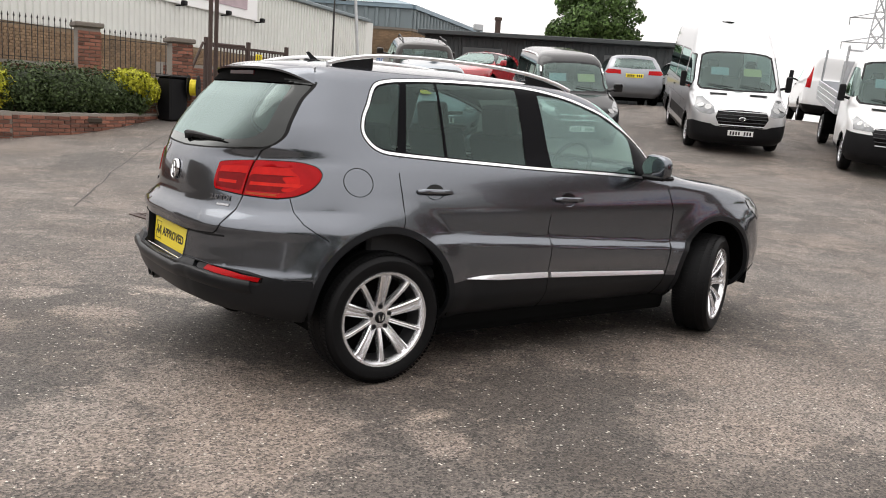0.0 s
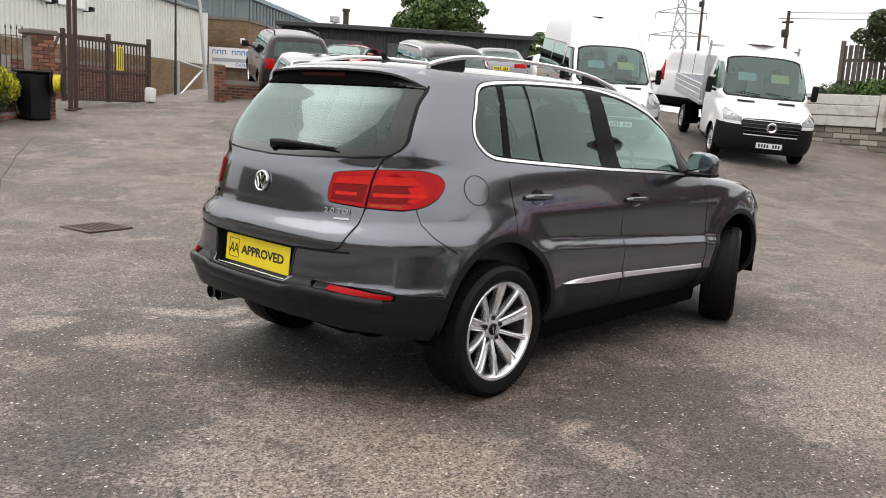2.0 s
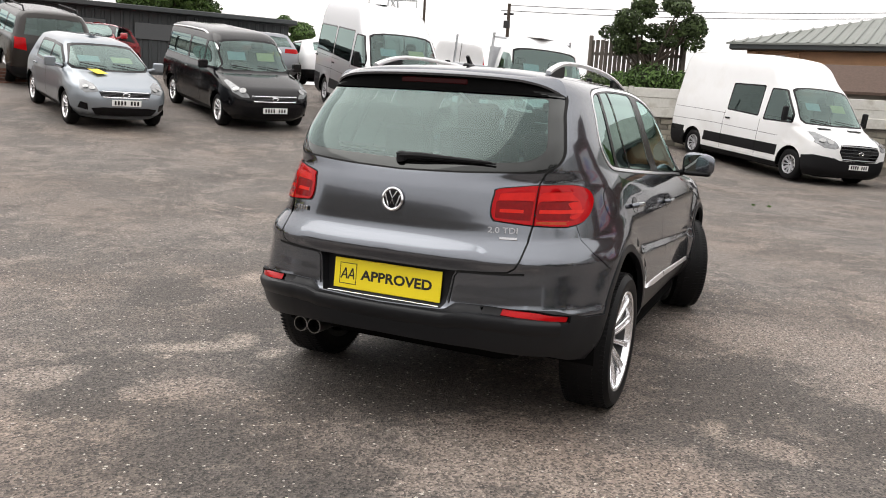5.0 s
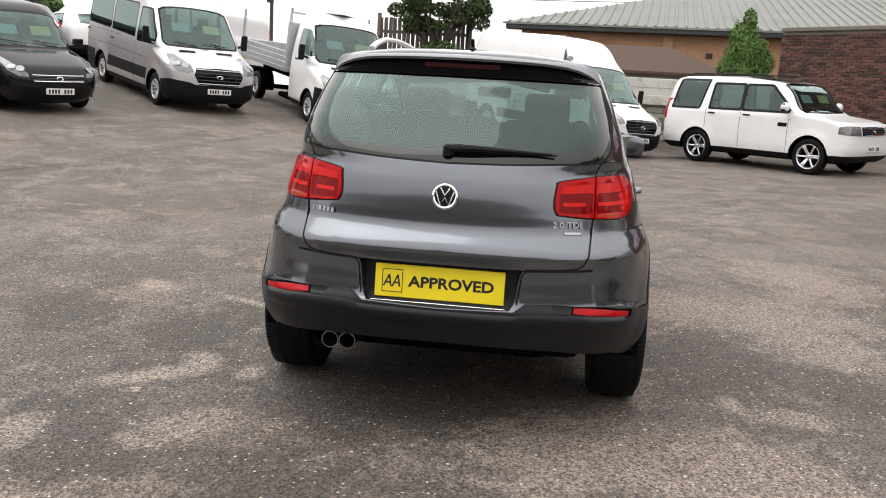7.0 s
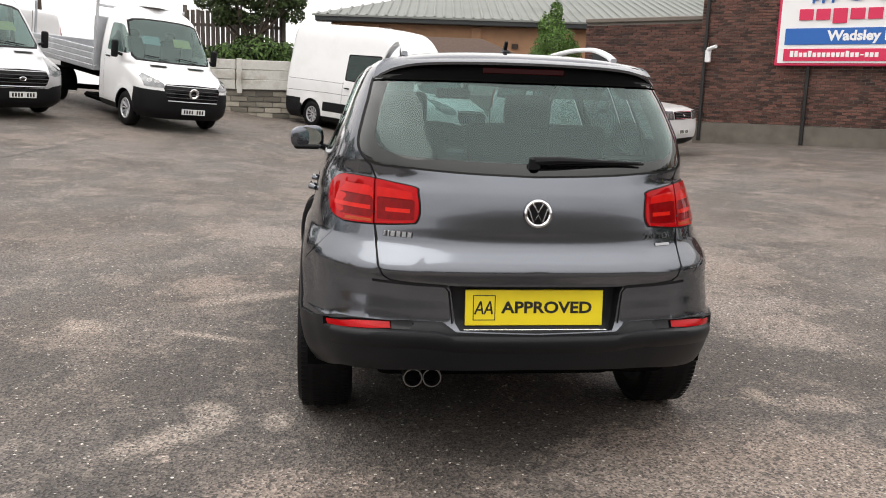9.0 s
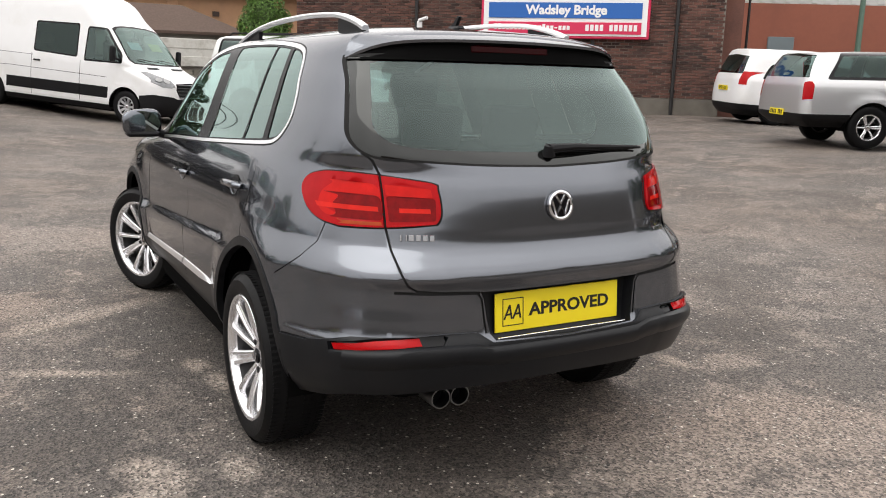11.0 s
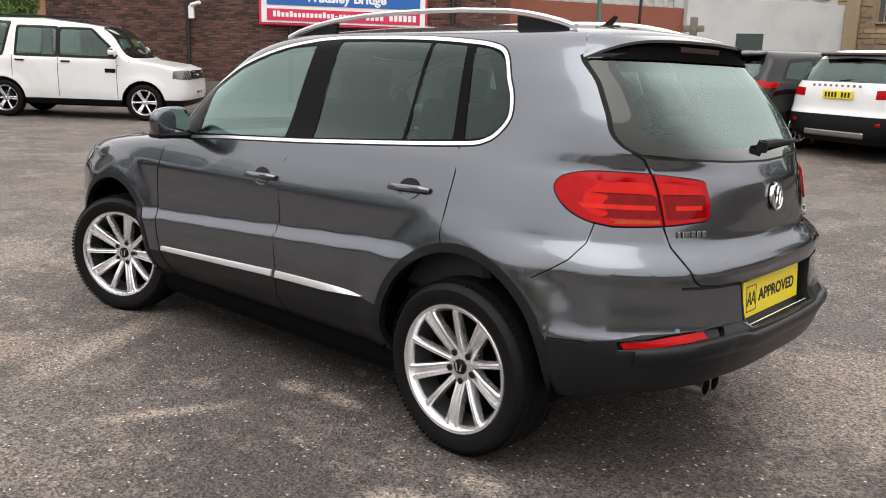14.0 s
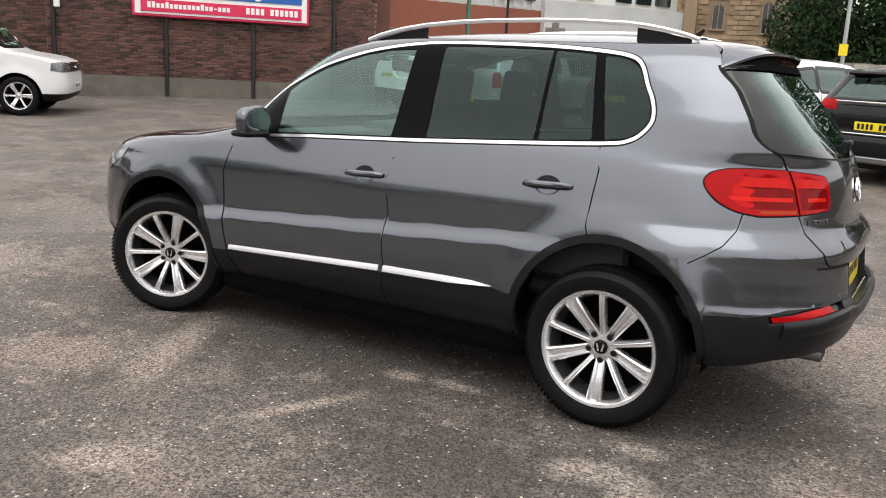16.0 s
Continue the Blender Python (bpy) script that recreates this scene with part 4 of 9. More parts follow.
for wx, wy, st, sp in ((0, .775, 0, 18), (0, -.775, 0, -18), (2.615, .775, 24, 0), (2.615, -.775, 24, 0)):
    w_ = wheel(hero, "wheel", wx, wy, .336, .235, .241, steer=st, dish=.060, cap=GLOSSBLACK, spin=sp)
    for a_ in (-1, 1):
        b = bmesh.new()
        for (x0, z0), (x1, z1) in (((-.014, .016), (a_ * .001 - .007, -.016)), ((a_ * .001 + .007, -.016), (.014, .016))):
            tube(b, [(x0, .0685, z0), (x1, .0685, z1)], .0036, 6)
        part("cap_emblem", b, CHROME, w_)
# wheel wells, floor and running gear
for cx in sk.wheels:
    for sg in (1, -1):
        b = bmesh.new()
        prof = [(cx + .412 * math.cos(a), .388 + .412 * math.sin(a)) for a in [math.pi * (-.06 + 1.12 * k / 24) for k in range(25)]]
        for (x0, z0), (x1, z1) in zip(prof, prof[1:]):
            b.faces.new([b.verts.new(p) for p in ((x0, sg * .845, z0), (x1, sg * .845, z1), (x1, sg * .46, z1), (x0, sg * .46, z0))])
        b.faces.new([b.verts.new((x, sg * .46, z)) for x, z in prof])
        bmesh.ops.remove_doubles(b, verts=b.verts[:], dist=1e-5)
        part("wheel_liner", b, UNDER, hero, smooth=True)
for c_, s_, nm_ in (((1.3, 0, .28), (1.86, 1.58, .20), "floor_pan"), ((2.85, 0, .31), (1.2, 1.0, .22), "engine_tray"), ((-.27, 0, .45), (.86, 1.16, .20), "boot_floor"), ((.0, 0, .36), (.9, .90, .20), "subframe")):
    b = bmesh.new()
    box(b, c_, s_, .05, seg=2)
    part(nm_, b, UNDER, hero)
for x_, w_, r_ in ((0, .7, .05), (2.604, .66, .04)):
    b = bmesh.new()
    tube(b, [(x_, -w_, .32), (x_, w_, .32)], r_, 10)
    part("axle", b, UNDER, hero)
b = bmesh.new()
box(b, (-.05, .0, .30), (.3, .35, .22), .06)
part("differential", b, UNDER, hero)
# spoiler over the rear screen
b = bmesh.new()
NY = 36


def spoiler_rim(s):
    """The roof seam and the rear edge of the spoiler across the car; the edge sweeps down to the corners of the screen."""
    root = Vector((-.17 - .115 * s ** 4, .548 * s, 1.598 - .030 * s * s - .014 * s ** 8))
    tip = Vector((-.452 + .052 * s * s + .100 * s ** 8, .590 * s, 1.553 - .018 * s * s - .057 * s ** 8))
    return root, tip


ids = []
for k in range(NY + 1):
    s = -1 + 2 * k / NY
    root, tip = spoiler_rim(s)
    mid = root.lerp(tip, .5) + Vector((0, .006 * s, .010))
    near = root.lerp(tip, .88) + Vector((0, .002 * s, .006))
    ids.append([b.verts.new(v) for v in (root, root.lerp(mid, .5) + Vector((0, 0, .003)), mid, near, tip + Vector((.006, 0, .002)), tip, tip + Vector((.002, 0, -.010)))])
for s, col in ((-1, 0), (1, -1)):
    inner_col = [b.verts.new((v.co.x + .012, v.co.y * .93, v.co.z - .035)) for v in ids[col]]
    ids = [inner_col] + ids if s < 0 else ids + [inner_col]
for q, w2 in zip(ids, ids[1:]):
    b.faces.new((q[0], w2[0], b.verts.new(w2[0].co + Vector((.02, 0, -.035))), b.verts.new(q[0].co + Vector((.02, 0, -.035)))))
    for i in range(6):
        b.faces.new((q[i], q[i + 1], w2[i + 1], w2[i]))
bmesh.ops.recalc_face_normals(b, faces=b.faces[:])
sp_ = part("roof_spoiler", b, PAINT, hero, smooth=True)
b = bmesh.new()
low = []
for k in range(NY + 1):
    s = -1 + 2 * k / NY
    tip = spoiler_rim(s)[1]
    low.append([b.verts.new(v) for v in (tip + Vector((.002, 0, -.010)), tip + Vector((.018, 0, -.020)), on_skin("r", min(.588, .59 * abs(s)), 1.474 - .004 * s ** 4, .004, 1 if s >= 0 else -1).translation)])
for q, w2 in zip(low, low[1:]):
    for i in range(2):
        b.faces.new((q[i], q[i + 1], w2[i + 1], w2[i]))
part("spoiler_underside", b, UNDER, sp_, "black spoiler underside", smooth=True)
b = bmesh.new()
box(b, (-.434, 0, 1.520), (.010, .33, .026), .004, rot=Matrix.Rotation(radians(4), 3, "Y"))
part("brake_light", b, REDDEEP, sp_, "slim red high-level brake light")
# rolled ledge along the top of the lower bumper
b = bmesh.new()
rows = []
LEDGE = [("r", 0, .558, 1), ("r", .30, .560, 1), ("r", .36, .570, 1), ("r", .45, .572, 1), ("r", .55, .567, 1), ("r", .66, .556, .9), ("r", .74, .546, .7)]
half_ledge = []
for (k0, v0, z0, q0), (k1, v1, z1, q1) in zip(LEDGE, LEDGE[1:]):
    half_ledge += [(v0 + (v1 - v0) * i / 4, z0 + (z1 - z0) * i / 4, q0 + (q1 - q0) * i / 4) for i in range(4)]
half_ledge += [LEDGE[-1][1:]]
for sg, seq in ((-1, half_ledge[:0:-1]), (1, half_ledge)):
    for v, z, q in seq:
        rows.append([b.verts.new(on_skin("r", v, z + dz, lift, sg).translation) for dz, lift in ((.006, .004), (.002, .008 + .006 * q), (-.004, .010 + .012 * q), (-.014, .011 + .015 * q), (-.030, .011 + .014 * q), (-.046, .011 + .008 * q), (-.062, .010))])
for q, w2 in zip(rows, rows[1:]):
    for i in range(6):
        b.faces.new((q[i], q[i + 1], w2[i + 1], w2[i]))
bmesh.ops.recalc_face_normals(b, faces=b.faces[:])
part("bumper_ledge", b, CLAD, hero, "dark grey rolled bumper ledge", smooth=True)
# bright strips low on the doors, their faces turned a little upwards
for side_, sg in (("left", 1), ("right", -1)):
    for door_, ends in zip(door_of[side_], (((2.076, .468, .445), (1.10, .515, .487)), ((1.074, .517, .487), (.72, .525, .496), (.60, .525, .506), (.50, .517, .515)))):
        b = bmesh.new()
        rows = []
        for (x0, t0, l0), (x1, t1, l1) in zip(ends, ends[1:]):
            n_ = max(2, int(abs(x1 - x0) / .06))
            for k in range(n_ + (1 if (x1, t1, l1) == ends[-1] else 0)):
                f = k / n_
                x, zt, zl = x0 + (x1 - x0) * f, t0 + (t1 - t0) * f, l0 + (l1 - l0) * f
                rows.append([b.verts.new(on_skin("s", x, z, lift, sg).translation) for z, lift in ((zt, .0), (zt - .002, .004), (zl + (zt - zl) * .45, .009), (zl + .001, .012), (zl - .001, .010), (zl - .001, -.002))])
        for q, w2 in zip(rows, rows[1:]):
            for i in range(5):
                b.faces.new((q[i], q[i + 1], w2[i + 1], w2[i]))
        b.faces.new(rows[0])
        b.faces.new(rows[-1])
        bmesh.ops.recalc_face_normals(b, faces=b.faces[:])
        part("trim_strip", b, SATIN, door_, "bright chrome door strip", smooth=True)
# roof rails
for sg in (1, -1):
    path = [(1.50, .465, 1.556), (1.42, .460, 1.584), (1.30, .455, 1.612), (1.165, .450, 1.633), (.98, .446, 1.650), (.8, .445, 1.658), (.55, .445, 1.662), (.38, .445, 1.661),
            (.15, .447, 1.652), (.06, .449, 1.642), (-.02, .451, 1.628), (-.10, .453, 1.610), (-.165, .455, 1.590)]
    b = bmesh.new()
    rings = []
    for i, p in enumerate(path):
        d = (Vector(path[min(i + 1, len(path) - 1)]) - Vector(path[max(0, i - 1)])).normalized()
        up = d.cross(Vector((0, 1, 0))).normalized()
        if up.z < 0:
            up = -up
        rings.append([b.verts.new((p[0] + up.x * hh, sg * (p[1] + ww), p[2] + up.z * hh)) for ww, hh in ((-.013, -.010), (-.014, .0), (-.010, .009), (.008, .009), (.013, .002), (.012, -.010))])
    for q, w2 in zip(rings, rings[1:]):
        for i in range(6):
            b.faces.new((q[i], q[(i + 1) % 6], w2[(i + 1) % 6], w2[i]))
    b.faces.new(rings[0])
    b.faces.new(rings[-1][::-1])
    bmesh.ops.recalc_face_normals(b, faces=b.faces[:])
    rl_ = part("roof_rail", b, SATIN, hero, "satin aluminium roof rail", smooth=True)
    for ends in ([(-.13, 1.590), (-.02, 1.615), (.10, 1.634), (.10, 1.575), (-.13, 1.568)], [(1.16, 1.62), (1.30, 1.598), (1.46, 1.556), (1.44, 1.545), (1.17, 1.565)]):
        b = bmesh.new()
        prism(b, ends, sg * .438, sg * .456)
        part("rail_foot", b, BLACK, rl_, "black rail end foot")
# aerial
b = bmesh.new()
box(b, (-.03, 0, 1.612), (.10, .035, .02), .009)
prism(b, [(.01, 1.618), (-.035, 1.618), (-.064, 1.656), (-.054, 1.661), (-.02, 1.636)], -.007, .007)
part("aerial", b, BLACK, hero, "black roof aerial")
# door handles with their hollows; a black half-disc paints the shade in each
for sg in (1, -1):
    for hx0, hx1, hz in ((1.335, 1.125, .921), (.400, .190, .969)):
        b = bmesh.new()
        pts = []
        for k in range(9):
            x = hx0 + (hx1 - hx0) * k / 8
            m = on_skin("s", x, hz + .006 * (k / 8), .026 if 0 < k < 8 else .004, sg)
            pts.append(m.translation)
        tube(b, pts, [.010] + [.014] * 7 + [.010], 10)
        ha_ = part("door_handle", b, PAINT, hero, smooth=True)
        b = bmesh.new()
        cx = (hx0 + hx1) / 2
        ring = []
        for k in range(24):
            a = 2 * math.pi * k / 24
            m = on_skin("s", cx + .058 * math.cos(a), hz + .040 * math.sin(a) + .004, .0015, sg)
            ring.append(b.verts.new(m.translation))
        mid = b.verts.new(on_skin("s", cx, hz + .004, -.012, sg).translation)
        for k in range(24):
            b.faces.new((ring[k], ring[(k + 1) % 24], mid))
        bmesh.ops.recalc_face_normals(b, faces=b.faces[:])
        part("handle_hollow", b, PAINT, ha_, smooth=True)
        b = bmesh.new()
        up = []
        for k in range(13):
            a = math.pi * k / 12
            up.append(b.verts.new(on_skin("s", cx + .055 * math.cos(a), hz + .008 + .034 * math.sin(a), .003, sg).translation))
        b.faces.new(up)
        part("handle_shade", b, GLOSSBLACK, ha_, "black half-disc painting the shade in the handle hollow")
# fuel flap seam on the right
b = bmesh.new()
for r0, r1 in ((.066, .0695),):
    q = []
    for k in range(40):
        a = 2 * math.pi * k / 40
        q.append([b.verts.new(on_skin("s", -.142 + 1.12 * r * math.cos(a), 1.018 + r * math.sin(a), .0012, -1).translation) for r in (r0, r1)])
    for k in range(40):
        j = (k + 1) % 40
        b.faces.new((q[k][0], q[k][1], q[j][1], q[j][0]))
part("fuel_flap_seam", b, SEAM, hero)
# door mirrors
for sg in (1, -1):
    b = bmesh.new()
    bmesh.ops.create_uvsphere(b, u_segments=24, v_segments=14, radius=1)
    for v in b.verts:
        x, y, z = [math.copysign(abs(c) ** .62, c) for c in v.co]
        v.co = (x * (.060 if x > 0 else .034) - .02 * y * sg, y * .108, z * .077 * (1 - .10 * y * sg))
    bmesh.ops.transform(b, matrix=Matrix.Translation((1.86, sg * .925, 1.128)), verts=b.verts[:])
    mi_ = part("door_mirror", b, PAINT, hero, smooth=True)
    b = bmesh.new()
    box(b, (1.875, sg * .925, 1.068), (.12, .17, .03), .012)
    tube(b, [(1.89, sg * .80, 1.06), (1.88, sg * .86, 1.085)], .022, 8)
    part("mirror_base", b, BLACK, mi_, "black mirror base")
    b = bmesh.new()
    bmesh.ops.create_circle(b, cap_ends=True, segments=28, radius=1)
    bmesh.ops.transform(b, matrix=Matrix.Translation((1.829, sg * .928, 1.128)) @ Matrix.Rotation(radians(-90), 4, "Y") @ Matrix.Diagonal((.067, .096, 1, 1)), verts=b.verts[:])
    part("mirror_glass", b, MIRROR, mi_, "oval mirror glass")
# tailpipes
for y in (.440, .368):
    b = bmesh.new()
    lathe(b, [(.032, -.02), (.0355, -.02), (.0365, .0), (.0365, .22), (.032, .22), (.032, .0), (.032, -.02)], 24, pose(-.765, y + .005, .376, 0, 0, -90) @ pose(0, 0, 0, 0, 0, 0))
    part("tailpipe", b, PIPE, hero, "polished steel tailpipe", smooth=True)
b = bmesh.new()
lathe(b, [(0, .03), (.03, .03)], 16, pose(-.765, .445, .376, 0, 0, -90))
lathe(b, [(0, .03), (.03, .03)], 16, pose(-.765, .373, .376, 0, 0, -90))
tube(b, [(-.56, .404, .376), (0.2, .30, .34)], .05, 10)
part("silencer", b, UNDER, hero)
# rear wiper
b = bmesh.new()
pa, pb = on_skin("r", .01, 1.175, .02, 1).translation, on_skin("r", .40, 1.178, .016, -1).translation
tube(b, [on_skin("r", .005, 1.165, -.002).translation, pa + Vector((0, 0, .012))], [.024, .017], 12)
tube(b, [pa, pa.lerp(pb, .25) + Vector((-.008, 0, .006)), pa.lerp(pb, .6) + Vector((-.004, 0, .003)), pb], [.017, .013, .009, .005], 8)
tube(b, [pa.lerp(pb, .15) + Vector((.004, 0, -.010)), pa.lerp(pb, .6) + Vector((.002, 0, -.008)), pb + Vector((.004, -.02, -.003))], .005, 6)
part("rear_wiper", b, BLACK, hero, "black rear wiper", smooth=True)
# plate with its wording
pl_m = Matrix.Translation((-.806, 0, .652)) @ Matrix.Rotation(radians(-90), 4, "Z") @ Matrix.Rotation(radians(86), 4, "X")
b = bmesh.new()
box(b, (0, 0, 0), (.522, .134, .006), .002)
pl_ = part("number_plate", b, YELLOW, hero, "yellow display plate with black wording")
pl_.matrix_basis = pl_m
lettering("wording", "APPROVED", .060, INK, pl_, pose(.048, -.001, .0035), .0006, .0018, .345)
b = bmesh.new()
for x0, x1 in ((-.232, -.229), (-.151, -.148)):
    box(b, ((x0 + x1) / 2, 0, .0038), (x1 - x0, .094, .0008))
for y in (-.0455, .0455):
    box(b, (-.190, y, .0038), (.084, .003, .0008))
for cx in (-.207, -.172):
    for p0, p1 in (((-.018, -.024), (.004, .024)), ((.004, .024), (.012, -.024)), ((-.010, -.008), (.009, -.008))):
        d = Vector((p1[0] - p0[0], p1[1] - p0[1], 0))
        box(b, (cx + (p0[0] + p1[0]) / 2, (p0[1] + p1[1]) / 2, .0038), (d.length, .0065, .0008), rot=Matrix.Rotation(math.atan2(d.y, d.x), 3, "Z"))
part("plate_emblem", b, INK, pl_, "black outline emblem", kind="stuff")
b = bmesh.new()
box(b, (-.846, 0, .578), (.006, .54, .004), .001)
part("recess_edge", b, ALLOY, hero, "thin bright edge under the plate")
# round badge on the tailgate
bd = on_skin("r", 0.0, 1.0, .004)
b = bmesh.new()
lathe(b, [(.040, .0), (.0405, .008), (.045, .011), (.0515, .009), (.053, 0)], 40, Matrix.Rotation(radians(90), 4, "X"))
bg_ = part("badge", b, CHROME, hero, "round chrome badge", smooth=True)
bg_.matrix_basis = bd
b = bmesh.new()
lathe(b, [(0, .003), (.041, .003)], 32, Matrix.Rotation(radians(90), 4, "X"))
part("badge_disc", b, GLOSSBLACK, bg_)
b = bmesh.new()
for pts in ([(-.018, .034), (0, .004), (.018, .034)], [(-.035, .018), (-.017, -.034), (0, -.004), (.017, -.034), (.035, .018)]):
    tube(b, [(x, y, .006) for x, y in pts], .0042, 6)
part("badge_emblem", b, CHROME, bg_)
# bright model marks: unlettered bars on one side, engine size on the other
b = bmesh.new()
for k, (x, ww, hh) in enumerate(((0, .004, .020), (.018, .004, .020), (.034, .018, .020), (.057, .016, .020), (.079, .016, .020), (.101, .016, .020))):
    box(b, (-.060 + x, 0, .002), (max(ww, .006), hh, .004), .001)
mm_ = part("model_mark", b, MARK, hero, "small chrome model mark")
mm_.matrix_basis = on_skin("r", .50, .908, .003)
lettering("engine_mark", "2.0 TDI", .034, MARK, hero, on_skin("r", .485, .912, .003, -1), .002, .0005, .125)
b = bmesh.new()
box(b, (0, 0, 0), (.075, .012, .003), .001)
em_ = part("drive_mark", b, MARK, hero, "small chrome bar")
em_.matrix_basis = on_skin("r", .510, .880, .003, -1)
# parking sensors
for sg in (1, -1):
    for kind, v, z in (("s", -.55, .46), ("r", .30, .49)):
        b = bmesh.new()
        lathe(b, [(0, .002), (.011, .002), (.012, 0)], 14, Matrix.Rotation(radians(90), 4, "X"))
        ps_ = part("parking_sensor", b, BLACK, hero)
        ps_.matrix_basis = on_skin(kind, v, z, .001, sg)
# cabin
b = bmesh.new()
box(b, (.75, 0, .52), (2.6, 1.45, .10), .03)
box(b, (-.25, 0, .80), (.62, 1.22, .46), .05)
for sg in (1, -1):
    box(b, (1.0, sg * .735, .80), (2.1, .05, .46), .02)
part("cabin_floor", b, CABIN, hero)
b = bmesh.new()
box(b, (2.0, 0, .93), (.42, 1.40, .26), .08, seg=3)
box(b, (1.80, 0, .80), (.22, .30, .40), .04)
box(b, (1.92, -.37, 1.06), (.22, .36, .08), .035, seg=2)
part("dashboard", b, CABIN, hero, smooth=True)


def seat(name, x, y, wide, tilt, parent, heads, drop=0.0):
    s_ = new(name)
    s_.parent = parent
    bb = bmesh.new()
    box(bb, (x + .12, y, .68), (.50, wide, .17), .06, seg=3)
    part("cushion", bb, SEATC, s_, smooth=True)
    bb = bmesh.new()
    box(bb, (x - .17, y, .98 - drop / 2), (.15, wide, .60 - drop), .06, rot=Matrix.Rotation(radians(-tilt), 3, "Y"), seg=3)
    part("backrest", bb, SEATC, s_, smooth=True)
    for hy in heads:
        bb = bmesh.new()
        box(bb, (x - .265, y + hy, 1.345 - drop), (.10, .27, .19), .045, rot=Matrix.Rotation(radians(-tilt * .6), 3, "Y"), seg=3)
        for dy in (-.06, .06):
            tube(bb, [(x - .25, y + hy + dy, 1.20 - drop), (x - .26, y + hy + dy, 1.30 - drop)], .007, 6)
        part("headrest", bb, SEATC, s_, smooth=True)


seat("front_seat", 1.32, -.36, .52, 16, hero, (0,))
seat("front_seat", 1.32, .36, .52, 16, hero, (0,))
seat("rear_bench", .42, 0, 1.30, 18, hero, (-.40, 0, .40), .14)
b = bmesh.new()
lathe(b, [(.165 + .014 * math.cos(a), .014 * math.sin(a)) for a in [2 * math.pi * k / 8 for k in range(9)]], 28, pose(1.66, -.37, 1.085, 0, 0, 90) @ pose(0, 0, 0, 22, 0, 0))
tube(b, [(1.68, -.37, 1.08), (1.85, -.37, 1.00)], .05, 10)
box(b, (1.665, -.37, 1.075), (.05, .30, .05), .02)
part("steering_wheel", b, CABIN, hero, smooth=True)
b = bmesh.new()
box(b, (1.60, 0, 1.44), (.03, .22, .065), .02)
part("interior_mirror", b, BLACK, hero)
b = bmesh.new()
rr = [(x, .54 * s, 1.555 - .03 * s * s) for x in (-.3, .3, .9, 1.35) for s in (-1, -.5, 0, .5, 1)]
vv = [b.verts.new(p) for p in rr]
for i in range(3):
    for k in range(4):
        b.faces.new((vv[i * 5 + k], vv[i * 5 + k + 1], vv[i * 5 + k + 6], vv[i * 5 + k + 5]))
part("headlining", b, material("headlining_cloth", (.30, .30, .29), rough=.9, grain=.1, scale=90), hero, smooth=True)


# ---- the other vehicles ----
WHITE = material("white_van_paint", (0.74, 0.74, 0.745), rough=0.28, coat=0.6, grain=0.03, scale=4, dirt=(0.68, 0.67, 0.655), dirt_scale=1.1)
SILVER = flake_paint("silver_paint", (0.60, 0.60, 0.61), 0.34, 0.7)
LIGHTSILVER = flake_paint("light_silver_blue_paint", (0.27, 0.30, 0.33), 0.34, 0.6)
MIDGREY = flake_paint("grey_estate_paint", (0.24, 0.25, 0.27), 0.34, 0.7)
BLACKP = material("black_car_paint", (0.005, 0.005, 0.006), rough=0.12, coat=0.0, spec=0.4)
BROWNP = material("dark_brown_paint", (0.018, 0.015, 0.013), rough=0.25, coat=0.2, spec=0.3)
REDP = material("red_car_paint", (0.33, 0.012, 0.018), rough=0.2, coat=1.0)
STEELRIM = material("steel_wheel_trim", (0.55, 0.55, 0.57), rough=0.35, metal=0.7)
CARDY = material("yellow_price_card", (0.50, 0.55, 0.24), rough=0.6, grain=.5, scale=22)
CARDB = material("blue_price_card", (0.28, 0.46, 0.50), rough=0.6, grain=.5, scale=22)
DROPSIDE = material("ribbed_aluminium", (0.55, 0.56, 0.58), rough=0.35, metal=0.9, grain=0.2, scale=6)
INSIDE = material("dark_cabin", (0.02, 0.022, 0.022), rough=0.8)


def car_tables(xr, xf, H, W, belt, hood, nose_z, xw, xrf, tail, low):
    """Outline tables for an ordinary car from a few sizes."""
    mid = (xr + xf) / 2 - 0.2
    rear = [(low, xr + .18), (low + .14, xr + .03), (.55, xr), (belt - .12, xr + .03), (belt + .04, xr + .08), (H - .16, xr + tail), (H - .07, xr + tail + .05), (H - .025, xr + tail + .28), (H, mid)]
    nose = [(low, xf - .2), (low + .14, xf - .03), (.52, xf), (nose_z - .08, xf - .07), (nose_z, xf - .26), ((nose_z + hood) / 2 + .01, (xf + xw) / 2 - .05), (hood, xw), (hood + .06, xw - .10),
            (H - .13, xrf + .06), (H - .06, xrf - .12), (H - .02, xrf - .5), (H, mid)]
    half = [(low, .80 * W), (low + .12, .95 * W), (.6, W), (belt - .14, .985 * W), (belt - .03, .955 * W), (belt + .05, .915 * W), (H - .15, .76 * W), (H - .075, .68 * W), (H - .03, .5 * W), (H, .01)]
    return rear, nose, half


